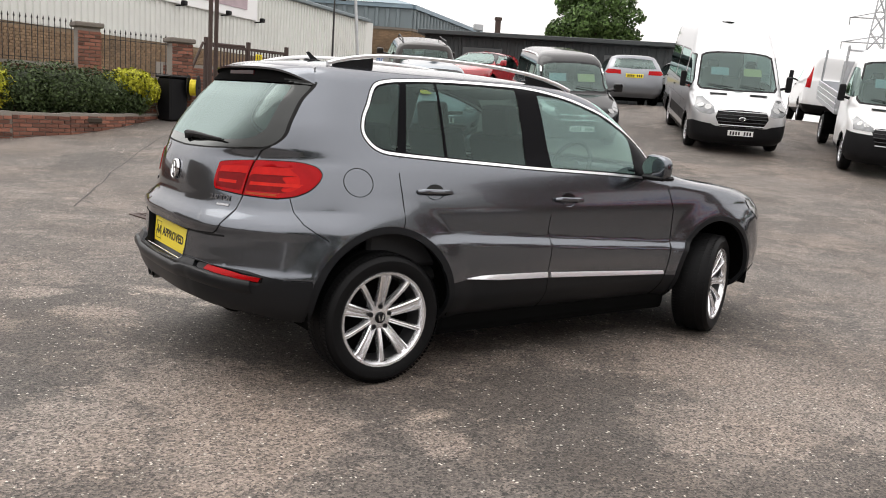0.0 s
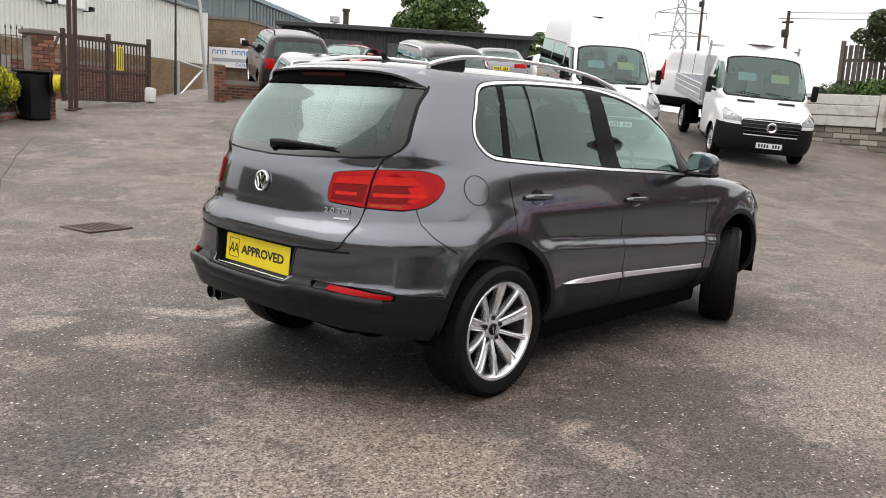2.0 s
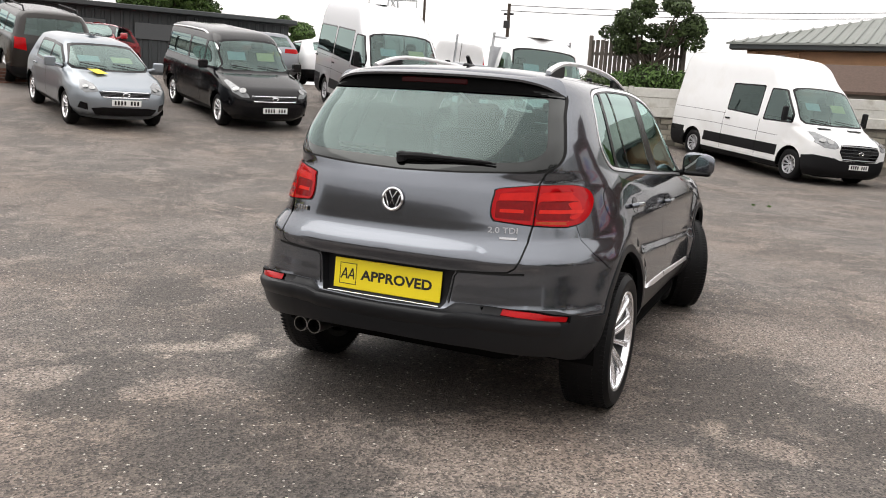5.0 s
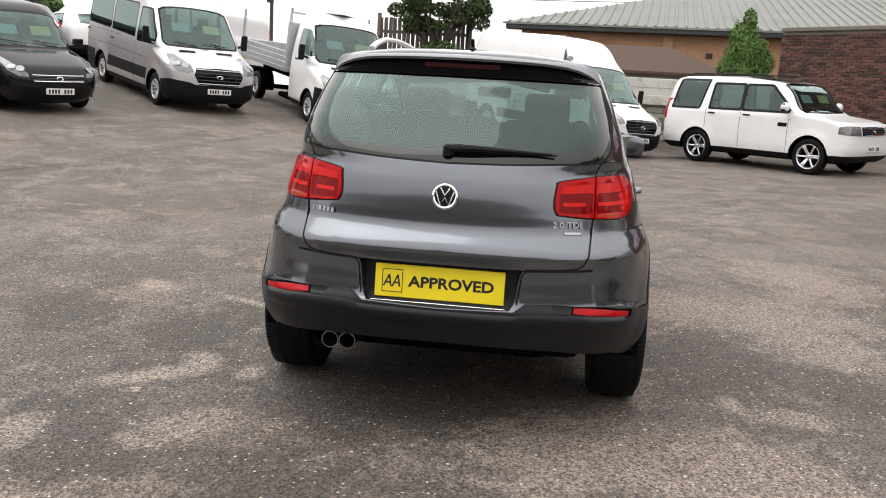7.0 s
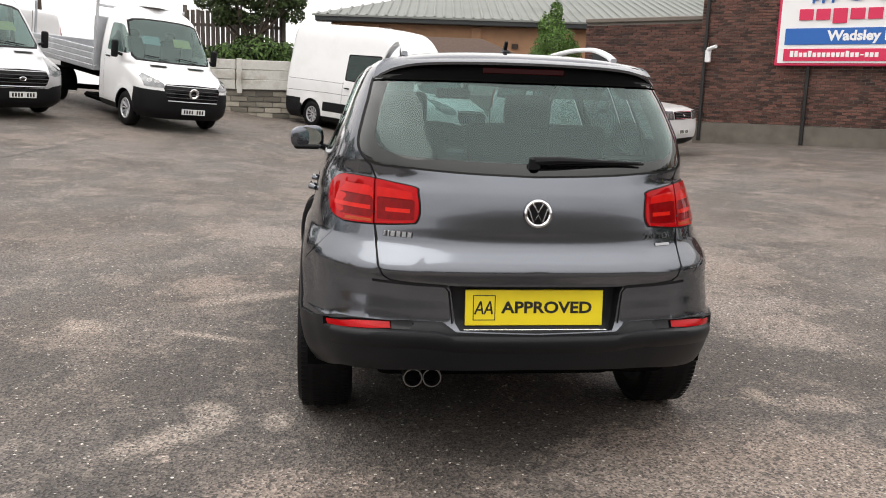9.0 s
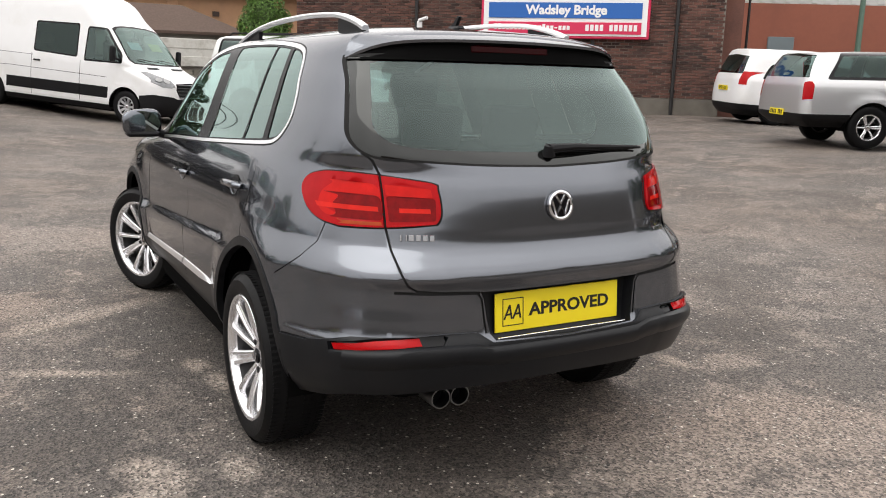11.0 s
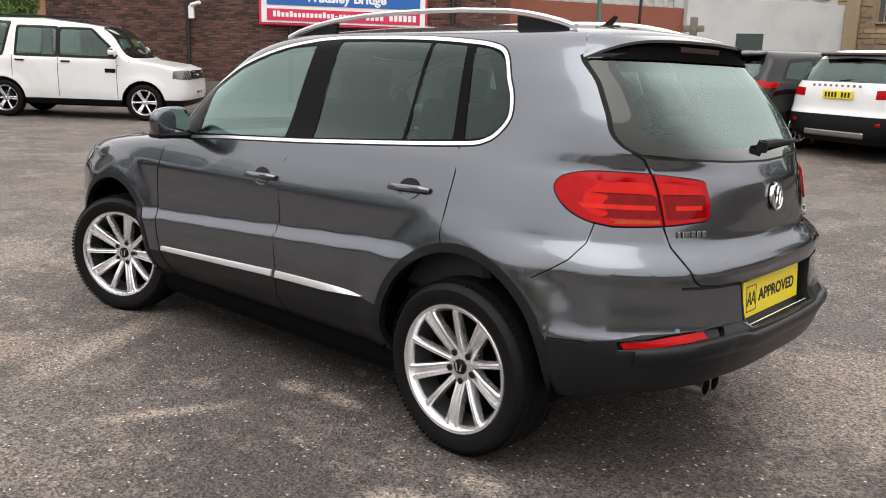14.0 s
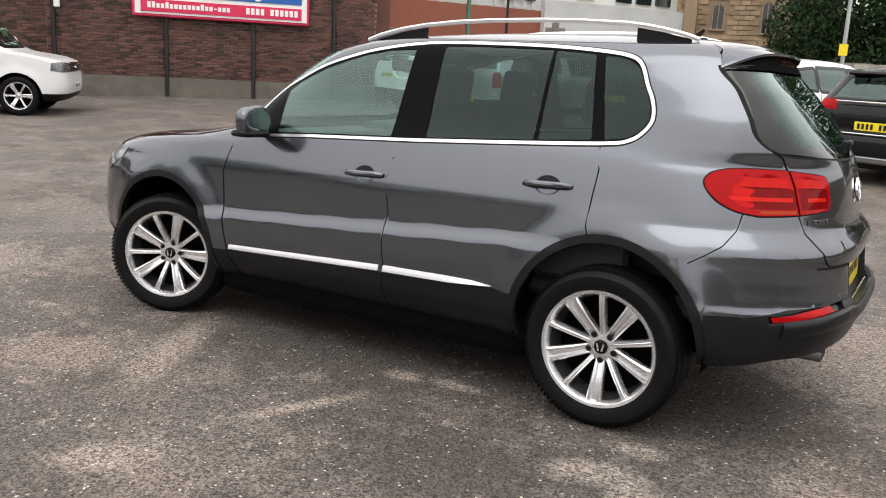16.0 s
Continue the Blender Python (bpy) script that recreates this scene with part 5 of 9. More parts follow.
def vehicle(name, label, category, paint, wb, xr, xf, H, W, belt, hood, nose_z, xw, xrf, tail, tyre=.32, rim=.21, low=.2, van=False, spokes=10, rim_mat=None, trim_low=None,
            windows=None, screen=None, rear_screen=None, lamps=None, tails=None, grille=None, plate_f=None, plate_r=None, cards=True, tables=None, trim=None, bumper_dark=.46, group="", rails=False, win_glass=None,
            nd=(.8, 4.0), rdn=(.55, 4.0), step=.085, mirror=True, arch=None, band=.05, bumper=None, badge=.07, grooves=()):
    """A parked vehicle: painted skin with cut windows, lamps, grille and trim; wheels; mirrors; plates. Rear axle at the origin, nose along x."""
    top = empty(name, label, category, group)
    rear, nose, half = tables or car_tables(xr, xf, H, W, belt, hood, nose_z, xw, xrf, tail, low)
    arch = arch or tyre + .055
    s = Skin(rear=rear, nose=nose, half=half, rd=[(low, rdn[0]), (H - .06, rdn[0]), (H, .1)], rn=[(low, rdn[1]), (H - .1, rdn[1] + .8), (H, 2.2)], fd=[(low, nd[0]), (hood, nd[0]), (hood + .1, .6), (H - .06, .5), (H, .1)],
             fn=[(low, nd[1] - 1), (hood, nd[1] - .5), (hood + .1, nd[1] + 1), (H - .1, nd[1] + 1), (H, 2.2)], wheels=(0, wb), wheel_r=tyre, arch=arch, flare=.02, step=step, low=low)
    for cx in (0, wb):
        s.circle("opening", cx, arch, 28)
    for lamp in lamps or []:
        s.region("headlamp", lamp)
    for lamp in tails or []:
        s.region("tail_lamp", lamp)
    for g in grille or []:
        s.region("grille", g)
    for i, (poly, dark) in enumerate(windows or []):
        s.side("window_%d" % i, rounded(poly, .05))
    for poly, dark in (windows or []) if band else []:
        s.side("window_band", rounded(inset(poly, -band), .06))
    # door joints at the ends of the side windows
    edges = []
    if windows:
        ends = sorted(((min(p[0] for p in w), max(p[0] for p in w), min(p[1] for p in w)) for w, _ in windows), reverse=True)
        edges = [(ends[0][1] + .06, ends[0][2])] + [((a[0] + c[1]) / 2, a[2]) for a, c in zip(ends, ends[1:])] + ([(ends[-1][0] - .08, ends[-1][2])] if van or len(ends) < 3 else [])
        edges = [(x, z) for x, z in edges if abs(x - wb) > arch + .04]
    for i, (x, z) in enumerate(edges):
        zl = low + .15
        if abs(x) < arch + .06:
            zl = tyre + math.sqrt(max(0, (arch + .06) ** 2 - x * x))
        s.line("joint_%d" % i, "s", [(x, z - .03), (x - .01, (z + zl) / 2), (x, zl)], .012)
    for i, pts in enumerate(grooves):
        s.line("groove_%d" % i, "s", pts, .010)
    if screen:
        (yt, zt), (_, zm) = screen[-2:]
        screen = screen[:-1] + [(yt * .84, zt + (zm - zt) * .58), (yt * .5, zt + (zm - zt) * .90), screen[-1]]
        s.region("windscreen", [("f", y, z) for y, z in screen])
        s.region("screen_edge", [("f", y, z) for y, z in [(0, screen[0][1] - .035)] + [(y + .035, z + (-.035 if z < sum(q[1] for q in screen) / len(screen) else .03)) for y, z in screen[1:-1]] + [(0, screen[-1][1] + .03)]])
    if rear_screen:
        s.region("rear_screen", [("r", y, z) for y, z in rear_screen])
    if trim:
        for i, t in enumerate(trim):
            s.region("trim_%d" % i, t)
    if bumper:
        s.region("front_bumper", bumper)
    s.region("front_bumper", [("s", wb + arch * .9, low), ("s", wb + arch * .9, bumper_dark), ("f", W * .7, bumper_dark), ("f", 0, bumper_dark), ("f", 0, low)])
    s.region("rear_bumper", [("s", -arch * .9, low), ("s", -arch * .9, bumper_dark), ("r", W * .7, bumper_dark), ("r", 0, bumper_dark), ("r", 0, low)])
    s.region("sill", [("s", arch * .9, low), ("s", arch * .9, low + .12), ("s", wb - arch * .9, low + .12), ("s", wb - arch * .9, low)])
    s.cut()
    s.panel("body", "body", "both", paint, top)
    for i, (poly, dark) in enumerate(windows or []):
        for side_ in ("left", "right"):
            s.panel("window", "window_%d" % i, side_, dark, top, -.004)
    for side_ in ("left", "right"):
        s.panel("window_band", "window_band", side_, GLOSSBLACK, top, -.001)
    for i, (x, z) in enumerate(edges):
        for side_, sy in (("left", 1), ("right", -1)):
            s.panel("door_joint", "joint_%d" % i, side_, SEAM, top, -.003)
            if i < len(edges) - (0 if len(edges) < 2 else 1):
                b = bmesh.new()
                u = s.u_of("s", edges[min(i + 1, len(edges) - 1)][0] + .16, z - .13)
                p = s.at(u, z - .13)
                box(b, (p.x, sy * (p.y + .014), p.z), (.19, .03, .035), .012)
                part("door_handle", b, BLACK if van or paint is WHITE else paint, top)
    for i in range(len(grooves)):
        for side_ in ("left", "right"):
            s.panel("side_groove", "groove_%d" % i, side_, BARREL, top, -.002)
    s.panel("windscreen", "windscreen", "both", win_glass or GLASS_BG, top, -.004)
    s.panel("screen_edge", "screen_edge", "both", GLOSSBLACK, top, -.002)
    s.panel("rear_screen", "rear_screen", "both", GLASS_BG, top, -.004)
    s.panel("grille", "grille", "both", GLOSSBLACK, top, .004, .02)
    for side_ in ("left", "right"):
        s.panel("headlamp", "headlamp", side_, CLEARLAMP, top, .006, .02)
        s.panel("tail_lamp", "tail_lamp", side_, REDLAMP, top, .006, .02)
        s.panel("sill", "sill", side_, BLACK, top, .002)
        for i in range(len(trim or [])):
            s.panel("side_trim", "trim_%d" % i, side_, BLACK, top, .004, .01)
    s.panel("front_bumper", "front_bumper", "both", trim_low or BLACK, top, .004)
    s.panel("rear_bumper", "rear_bumper", "both", trim_low or BLACK, top, .004)
    # grille bars
    if grille:
        zs = [p[2] for p in grille[0]]
        ys = [p[1] for p in grille[0] if p[0] == "f"]
        for k in range(5):
            z = min(zs) + (max(zs) - min(zs)) * (k + .5) / 5
            half = max(ys) * (.97 - .10 * abs(k - 2.5) / 2.5)
            b = bmesh.new()
            pts = []
            for j in range(13):
                y = half * (-1 + j / 6)
                u = s.u_of("f", abs(y), z)
                p, n = s.at(u, z), s.normal(u, z)
                pts.append((p.x + .014, y, p.z))
            tube(b, pts, .0085 if k not in (0, 4) else .011, 6)
            part("grille_bar", b, BARREL if k not in (0, 4) else STEELRIM if van else CHROME, top)
        z = sum(zs) / len(zs)
        b = bmesh.new()
        p = s.at(3.0, z)
        lathe(b, [(badge * .55, .020), (badge * .8, .035), (badge, .028), (badge, 0)], 20, pose(p.x, 0, z, 0, 0, -90) @ Matrix.Diagonal((1, 1, .55 if badge < .08 else 1, 1)))
        part("nose_badge", b, CHROME, top, smooth=True)
    # bright bowls behind each headlamp cover
    for lamp in lamps or []:
        ly = [q[1] for q in lamp if q[0] == "f"]
        lz = [q[2] for q in lamp if q[0] == "f"]
        for sy in (1, -1):
            for f in (.34, .68):
                y, z = min(ly) + (max(ly) - min(ly)) * f, min(lz) + (max(lz) - min(lz)) * (.40 + .18 * f)
                u = s.u_of("f", y, z)
                p, n = s.at(u, z), s.normal(u, z)
                p, n = Vector((p.x, p.y * sy, p.z)), Vector((n.x, n.y * sy, n.z))
                right = Vector((0, 0, 1)).cross(n).normalized()
                b = bmesh.new()
                rad = .24 * (max(lz) - min(lz))
                lathe(b, [(0, -.006), (rad * .30, -.002), (rad * .4, -.007), (rad * .9, -.001), (rad, -.002)], 16, Matrix.Rotation(radians(90), 4, "X"))
                bowl = part("lamp_bowl", b, PIPE, top, smooth=True)
                bowl.matrix_basis = Matrix.Translation(p + n * .009) @ Matrix((right, n.cross(right), n)).transposed().to_4x4()
    # cabin block seen through the glass
    b = bmesh.new()
    box(b, ((xw + xr) / 2 - .1, 0, (low + belt) / 2 - .02), (xw - xr - .7, W * 1.72, belt - low - .1), .04)
    for sy in (-1, 1):
        box(b, (xw - 1.05, sy * W * .42, min(belt + .08, H - .66)), (.16, W * .48, .62), .05)
        box(b, (xw - 1.10, sy * W * .42, min(belt + .46, H - .30)), (.12, .26, .18), .05)
    part("cabin", b, INSIDE, top)
    b = bmesh.new()
    box(b, (wb / 2, 0, low + .02), (xf - xr - .9, W * 1.5, .12), .04)
    for cx in (0, wb):
        tube(b, [(cx, -W + .15, tyre), (cx, W - .15, tyre)], .06, 8)
    part("chassis", b, UNDER, top)
    for cx in (0, wb):
        for sy in (1, -1):
            b = bmesh.new()
            prof = [(cx + (arch + .02) * math.cos(a), tyre + (arch + .02) * math.sin(a)) for a in [math.pi * (-.05 + 1.1 * k / 12) for k in range(13)]]
            for (x0, z0), (x1, z1) in zip(prof, prof[1:]):
                b.faces.new([b.verts.new(p) for p in ((x0, sy * (W - .03), z0), (x1, sy * (W - .03), z1), (x1, sy * (W - .38), z1), (x0, sy * (W - .38), z0))])
            b.faces.new([b.verts.new((x, sy * (W - .38), z)) for x, z in prof])
            part("wheel_liner", b, UNDER, top)
            wheel(top, "wheel", cx, sy * (W - .125), tyre, .21, rim, spokes=spokes, mat=rim_mat or ALLOY, tread=False, seg=28, dish=.05)
    if mirror:
        for sy in (1, -1):
            b = bmesh.new()
            hz = .17 if van else .09
            box(b, (xw - .42, sy * (W + .13), belt + (.14 if van else .09)), (.10, .13 if van else .2, 2 * hz), .045, seg=3)
            tube(b, [(xw - .40, sy * (W - .08), belt + .02), (xw - .40, sy * (W + .08), belt + .06)], .03, 6)
            part("door_mirror", b, BLACK if van or paint is WHITE else paint, top, smooth=True)
    for plate, mat_, sgn in ((plate_f, PLATEW, 1), (plate_r, YELLOW, -1)):
        if plate:
            px, pz = plate
            b = bmesh.new()
            box(b, (0, 0, 0), (.52, .11, .012), .003)
            np_ = part("number_plate", b, mat_, top)
            np_.matrix_basis = Matrix.Translation((px, 0, pz)) @ Matrix.Rotation(radians(90 * sgn), 4, "Z") @ Matrix.Rotation(radians(90), 4, "X")
            me_ = None
            for k in range(8):
                if k == 4:
                    continue
                if me_ is None:
                    b = bmesh.new()
                    box(b, (0, 0, .0075), (.034, .072, .002))
                    bar = part("plate_bar", b, INK, np_)
                    me_ = bar.data
                else:
                    bar = new("plate_bar", me_)
                    bar.parent = np_
                bar.matrix_basis = pose(-.20 + .057 * k, 0, 0)
    if screen and cards:
        zc = screen[0][1] + (screen[-1][1] - screen[0][1]) * .52
        for y, m_ in ((-.36 * W, CARDB), (.34 * W, CARDY)):
            u = s.u_of("f", abs(y), zc)
            p = s.at(u, zc)
            n = s.normal(u, zc)
            n = Vector((n.x, n.y if y > 0 else -n.y, n.z))
            b = bmesh.new()
            box(b, (0, 0, 0), (.38, .20, .004))
            cd_ = part("price_card", b, m_, top)
            right = Vector((0, 0, 1)).cross(n).normalized()
            cd_.matrix_basis = Matrix.Translation(Vector((p.x, y, p.z)) - n * .05) @ Matrix((right, n.cross(right), n)).transposed().to_4x4()
    if screen:
        b = bmesh.new()
        z0 = screen[0][1] + .02
        for y0, y1 in ((-.1 * W, -.62 * W), (.55 * W, .05 * W)):
            pts = []
            for j in range(4):
                y = y0 + (y1 - y0) * j / 3
                u = s.u_of("f", abs(y), z0 + .05 * j / 3)
                p = s.at(u, z0 + .05 * j / 3)
                pts.append((p.x + .015, y, p.z + .02))
            tube(b, pts, .009, 5)
        part("wiper", b, BLACK, top)
    if rails:
        for sy in (1, -1):
            b = bmesh.new()
            tube(b, [(xr + tail + .3, sy * .62 * W, H - .05), (xr + tail + .4, sy * .62 * W, H + .035), (xrf - .5, sy * .62 * W, H + .04), (xrf - .3, sy * .63 * W, H - .04)], .018, 6)
            part("roof_rail", b, BLACK, top)
    top["skin_size"] = (xf - xr, 2 * W, H)
    return top, s


def stand(ob, x, y, heading, wb, half_track, wheel_="fr"):
    """Stands a vehicle on the sloping yard with one outer wheel foot at (x, y)."""
    h = radians(heading)
    f, l = Vector((math.cos(h), math.sin(h), 0)), Vector((-math.sin(h), math.cos(h), 0))
    o = Vector((x, y, 0)) - (f * wb if wheel_[0] == "f" else f * 0) - l * (half_track if wheel_[1] == "l" else -half_track)
    feet = [o + f * a + l * b for a in (0, wb) for b in (-half_track, half_track)]
    zz = [ground(p.x, p.y) for p in feet]
    fwd = Vector((f.x * wb, f.y * wb, (zz[2] + zz[3] - zz[0] - zz[1]) / 2)).normalized()
    left = Vector((l.x * 2 * half_track, l.y * 2 * half_track, (zz[1] + zz[3] - zz[0] - zz[2]) / 2)).normalized()
    up = fwd.cross(left).normalized()
    left = up.cross(fwd)
    o.z = (zz[0] + zz[1]) / 2
    ob.matrix_basis = Matrix.Translation(o) @ Matrix((fwd, left, up)).transposed().to_4x4()
    if "skin_size" in ob:
        del ob["skin_size"]


def van_tables(wb, H, W, xr, xf):
    rear = [(.22, xr + .1), (.45, xr), (1.2, xr), (2.0, xr + .05), (H - .25, xr + .10), (H - .08, xr + .18), (H - .02, xr + .5), (H, wb * .5)]
    nose = [(.22, xf - .14), (.34, xf - .02), (.55, xf), (.86, xf - .03), (.97, xf - .12), (1.07, xf - .40), (1.16, xf - .68), (1.21, xf - .82), (1.28, xf - .92), (1.75, xf - 1.34), (2.0, xf - 1.58), (2.16, xf - 1.80),
            (H - .12, xf - 2.15 - (H - 2.4) * .5), (H - .05, xf - 2.6), (H - .015, xf - 3.2), (H, wb * .5)]
    half = [(.22, W - .09), (.36, W - .01), (.8, W), (1.15, W - .01), (1.4, W - .035), (2.0, W - .11), (H - .3, W - .17), (H - .12, W - .25), (H - .04, W - .45), (H, .01)]
    return rear, nose, half



def van(name, label, paint, wb, H, xr, windows, category="van", trim=True):
    xf, W = wb + 1.02, 1.0
    lamp = [[("f", .56, .86), ("f", .58, .98), ("f", .76, 1.13), ("f", .88, 1.12), ("f", .955, .93), ("f", .84, .84), ("f", .66, .83)]]
    grille = [[("f", 0, .60), ("f", .44, .61), ("f", .54, .79), ("f", .49, .93), ("f", 0, .95)]]
    tr = [[("s", .46, .48), ("s", .46, .72), ("s", wb - .46, .72), ("s", wb - .46, .48)], [("s", xr + .1, .48), ("s", xr + .1, .74), ("s", -.46, .74), ("s", -.46, .48)]] if trim else None
    return vehicle(name, label, category, paint, wb, xr, xf, H, W, 1.30, 1.16, .97, xf - .84, xf - 1.85, .2, tyre=.345, rim=.205, low=.22, van=True, rim_mat=STEELRIM, windows=windows,
                   screen=[(0, 1.29), (.76, 1.30), (.82, 1.37), (.73, 1.94), (0, 2.03)], lamps=lamp, grille=grille, plate_f=(xf + .02, .48), tables=van_tables(wb, H, W, xr, xf), trim=tr, bumper_dark=.60, band=.035, badge=.075,
                   bumper=[("s", wb + .38, .22), ("s", wb + .38, .62), ("f", .96, .67), ("f", .62, .64), ("f", .48, .585), ("f", 0, .57), ("f", 0, .22)], grooves=[[(xr + .2, 1.24), (0, 1.245), (1.2, 1.24)], [(xr + .1, .93), (.6, .96), (wb - .5, .93)]],
                   nd=(.75, 4.2), rdn=(.35, 5.0), step=.10, arch=.42)


def bonnet_slots(top, xf, z):
    for sy in (1, -1):
        b = bmesh.new()
        box(b, (xf - .76, sy * .42, z), (.07, .36, .012), .004, rot=Matrix.Rotation(radians(16), 3, "Y"))
        part("bonnet_vent", b, BLACK, top)


WIN_CAB = [(2.20, 1.26), (2.24, 1.94), (2.66, 1.94), (3.10, 1.42), (3.14, 1.28)]
mini, _ = van("minibus", "silver grey high-roof minibus with dark windows", SILVER, 3.3, 2.68, -1.18,
              [(WIN_CAB, GLASS_BG), ([(.62, 1.36), (.66, 2.0), (2.02, 2.0), (2.02, 1.32)], GLASS_DARK), ([(-1.0, 1.38), (-.98, 1.98), (.50, 2.0), (.50, 1.36)], GLASS_DARK)])
bonnet_slots(mini, 4.32, 1.205)
stand(mini, 13.11, 8.01, -132.5, 3.3, .95)
crew, _ = van("crew_van", "white high-roof crew van with one dark side window", WHITE, 3.75, 2.76, -1.2,
              [([(x + .45, z) for x, z in WIN_CAB], GLASS_BG), ([(1.25, 1.36), (1.27, 1.96), (2.40, 1.98), (2.40, 1.32)], GLASS_DARK)])
bonnet_slots(crew, 4.77, 1.205)
stand(crew, 16.48, -1.09, -138, 3.75, .95)
# dropside truck: a cab and an open bed
truck, tsk = vehicle("dropside_truck", "white cab dropside truck with an aluminium bed", "truck", WHITE, 3.66, 2.28, 4.66, 2.42, .99, 1.36, 1.24, 1.05, 3.80, 2.85, .06, tyre=.35, rim=.20, low=.28, van=True, rim_mat=STEELRIM,
                     windows=[([(2.72, 1.44), (2.74, 2.0), (3.12, 2.0), (3.55, 1.58), (3.56, 1.44)], GLASS_BG)], screen=[(0, 1.36), (.78, 1.37), (.84, 1.44), (.74, 2.06), (0, 2.14)],
                     lamps=[[("f", .60, .90), ("f", .60, .97), ("f", .86, 1.12), ("f", .94, 1.06), ("f", .92, .90)]], grille=[[("f", 0, .62), ("f", .52, .64), ("f", .62, .90), ("f", .56, .97), ("f", 0, .99)]],
                     plate_f=(4.69, .46), bumper_dark=.84, badge=.11, band=0, nd=(.75, 4.2), rdn=(.3, 6.0), step=.10,
                     tables=([(.28, 2.30), (2.3, 2.32), (2.38, 2.5), (2.42, 3.0)], [(.28, 4.54), (.40, 4.64), (.6, 4.66), (.90, 4.62), (1.02, 4.52), (1.13, 4.22), (1.22, 3.95), (1.29, 3.82), (1.36, 3.74), (1.9, 3.32), (2.14, 3.12), (2.28, 2.9), (2.38, 2.7), (2.42, 2.55)],
                             [(.28, .90), (.44, .98), (1.1, .99), (1.4, .97), (2.0, .88), (2.26, .78), (2.38, .5), (2.42, .01)]))
bed = bmesh.new()
box(bed, (.45, 0, .98), (3.5, 2.06, .10), .01)
part("bed_floor", bed, DROPSIDE, truck)
for sy in (1, -1):
    for k in range(3):
        b = bmesh.new()
        box(b, (.45, sy * 1.03, 1.10 + .125 * k), (3.48, .03, .118), .012)
        part("drop_side", b, DROPSIDE, truck)
b = bmesh.new()
box(b, (-1.29, 0, 1.22), (.03, 2.06, .38), .01)
part("tail_board", b, DROPSIDE, truck)
b = bmesh.new()
box(b, (2.16, 0, 1.55), (.04, 2.06, 1.05), .01)
part("headboard", b, DROPSIDE, truck)
for x in (2.16, -1.27):
    for sy in (1, -1):
        b = bmesh.new()
        box(b, (x, sy * .98, 1.68 if x > 0 else 1.62), (.06, .05, 1.44 if x > 0 else 1.1), .01)
        part("bed_post", b, DROPSIDE, truck)
b = bmesh.new()
box(b, (2.16, 0, 2.30), (.06, 2.0, .05), .01)
part("ladder_bar", b, DROPSIDE, truck)
for sy in (.35, -.35):
    b = bmesh.new()
    box(b, (.6, sy, .78), (3.6, .08, .16), .01)
    part("chassis_rail", b, UNDER, truck)
bonnet_slots(truck, 4.66, 1.268)
stand(truck, 14.3, 5.05, -142, 3.66, .95)

CARLAMP = [[("f", .46, .70), ("f", .50, .80), ("f", .62, .86), ("f", .70, .84), ("f", .74, .72), ("f", .66, .66)]]
mpv, _ = vehicle("people_carrier", "black tall people carrier with silver roof edges", "car", BLACKP, 3.06, -.86, 3.94, 1.90, .915, 1.10, 1.06, .88, 3.0, 2.15, .12, tyre=.325, rim=.215, van=False,
                 windows=[([(2.0, 1.12), (2.02, 1.62), (2.30, 1.62), (2.74, 1.18), (2.74, 1.12)], GLASS_BG), ([(.98, 1.17), (.98, 1.64), (1.90, 1.63), (1.90, 1.17)], GLASS_DARK), ([(-.6, 1.19), (-.52, 1.62), (.86, 1.64), (.86, 1.18)], GLASS_DARK)],
                 screen=[(0, 1.12), (.68, 1.13), (.74, 1.19), (.62, 1.62), (0, 1.68)], lamps=[[("f", .52, .68), ("f", .54, .74), ("f", .78, .96), ("f", .84, .94), ("f", .80, .76), ("f", .66, .68)]],
                 grille=[[("f", 0, .60), ("f", .46, .62), ("f", .52, .70), ("f", 0, .73)], [("f", 0, .27), ("f", .60, .28), ("f", .66, .50), ("f", 0, .52)]], plate_f=(3.96, .44), band=.02, trim_low=BLACKP, rdn=(.3, 5.0), nd=(.8, 4.0))
b = bmesh.new()
for sy in (1, -1):
    tube(b, [(-.6, sy * .68, 1.76), (.6, sy * .68, 1.80), (1.5, sy * .67, 1.80), (2.1, sy * .66, 1.70), (2.5, sy * .70, 1.48)], .022, 6)
part("roof_strip", b, SATIN, mpv, "silver roof edge strips")
stand(mpv, 10.1, 9.7, -121.5, 3.06, .87)
hatch, _ = vehicle("hatchback", "light silver blue small hatchback with price cards", "car", LIGHTSILVER, 2.51, -.66, 3.34, 1.52, .865, .98, .98, .82, 2.50, 1.62, .34, tyre=.31, rim=.205,
                   windows=[([(1.24, 1.0), (1.20, 1.32), (1.60, 1.30), (2.10, 1.06), (2.12, 1.0)], GLASS_BG), ([(.26, 1.03), (.30, 1.32), (1.12, 1.33), (1.14, 1.0)], GLASS_BG)],
                   screen=[(0, 1.01), (.64, 1.02), (.70, 1.08), (.56, 1.34), (0, 1.38)], lamps=CARLAMP, grille=[[("f", 0, .60), ("f", .42, .62), ("f", .46, .70), ("f", 0, .72)], [("f", 0, .27), ("f", .50, .28), ("f", .58, .40), ("f", .40, .43), ("f", 0, .43)], [("f", .62, .36), ("f", .64, .48), ("f", .74, .50), ("f", .76, .38)]], plate_f=(3.36, .52), trim_low=LIGHTSILVER, bumper_dark=.26)
stand(hatch, 7.41, 10.98, -118, 2.51, .81)
b = bmesh.new()
box(b, (0, 0, 0), (.30, .22, .006), .002)
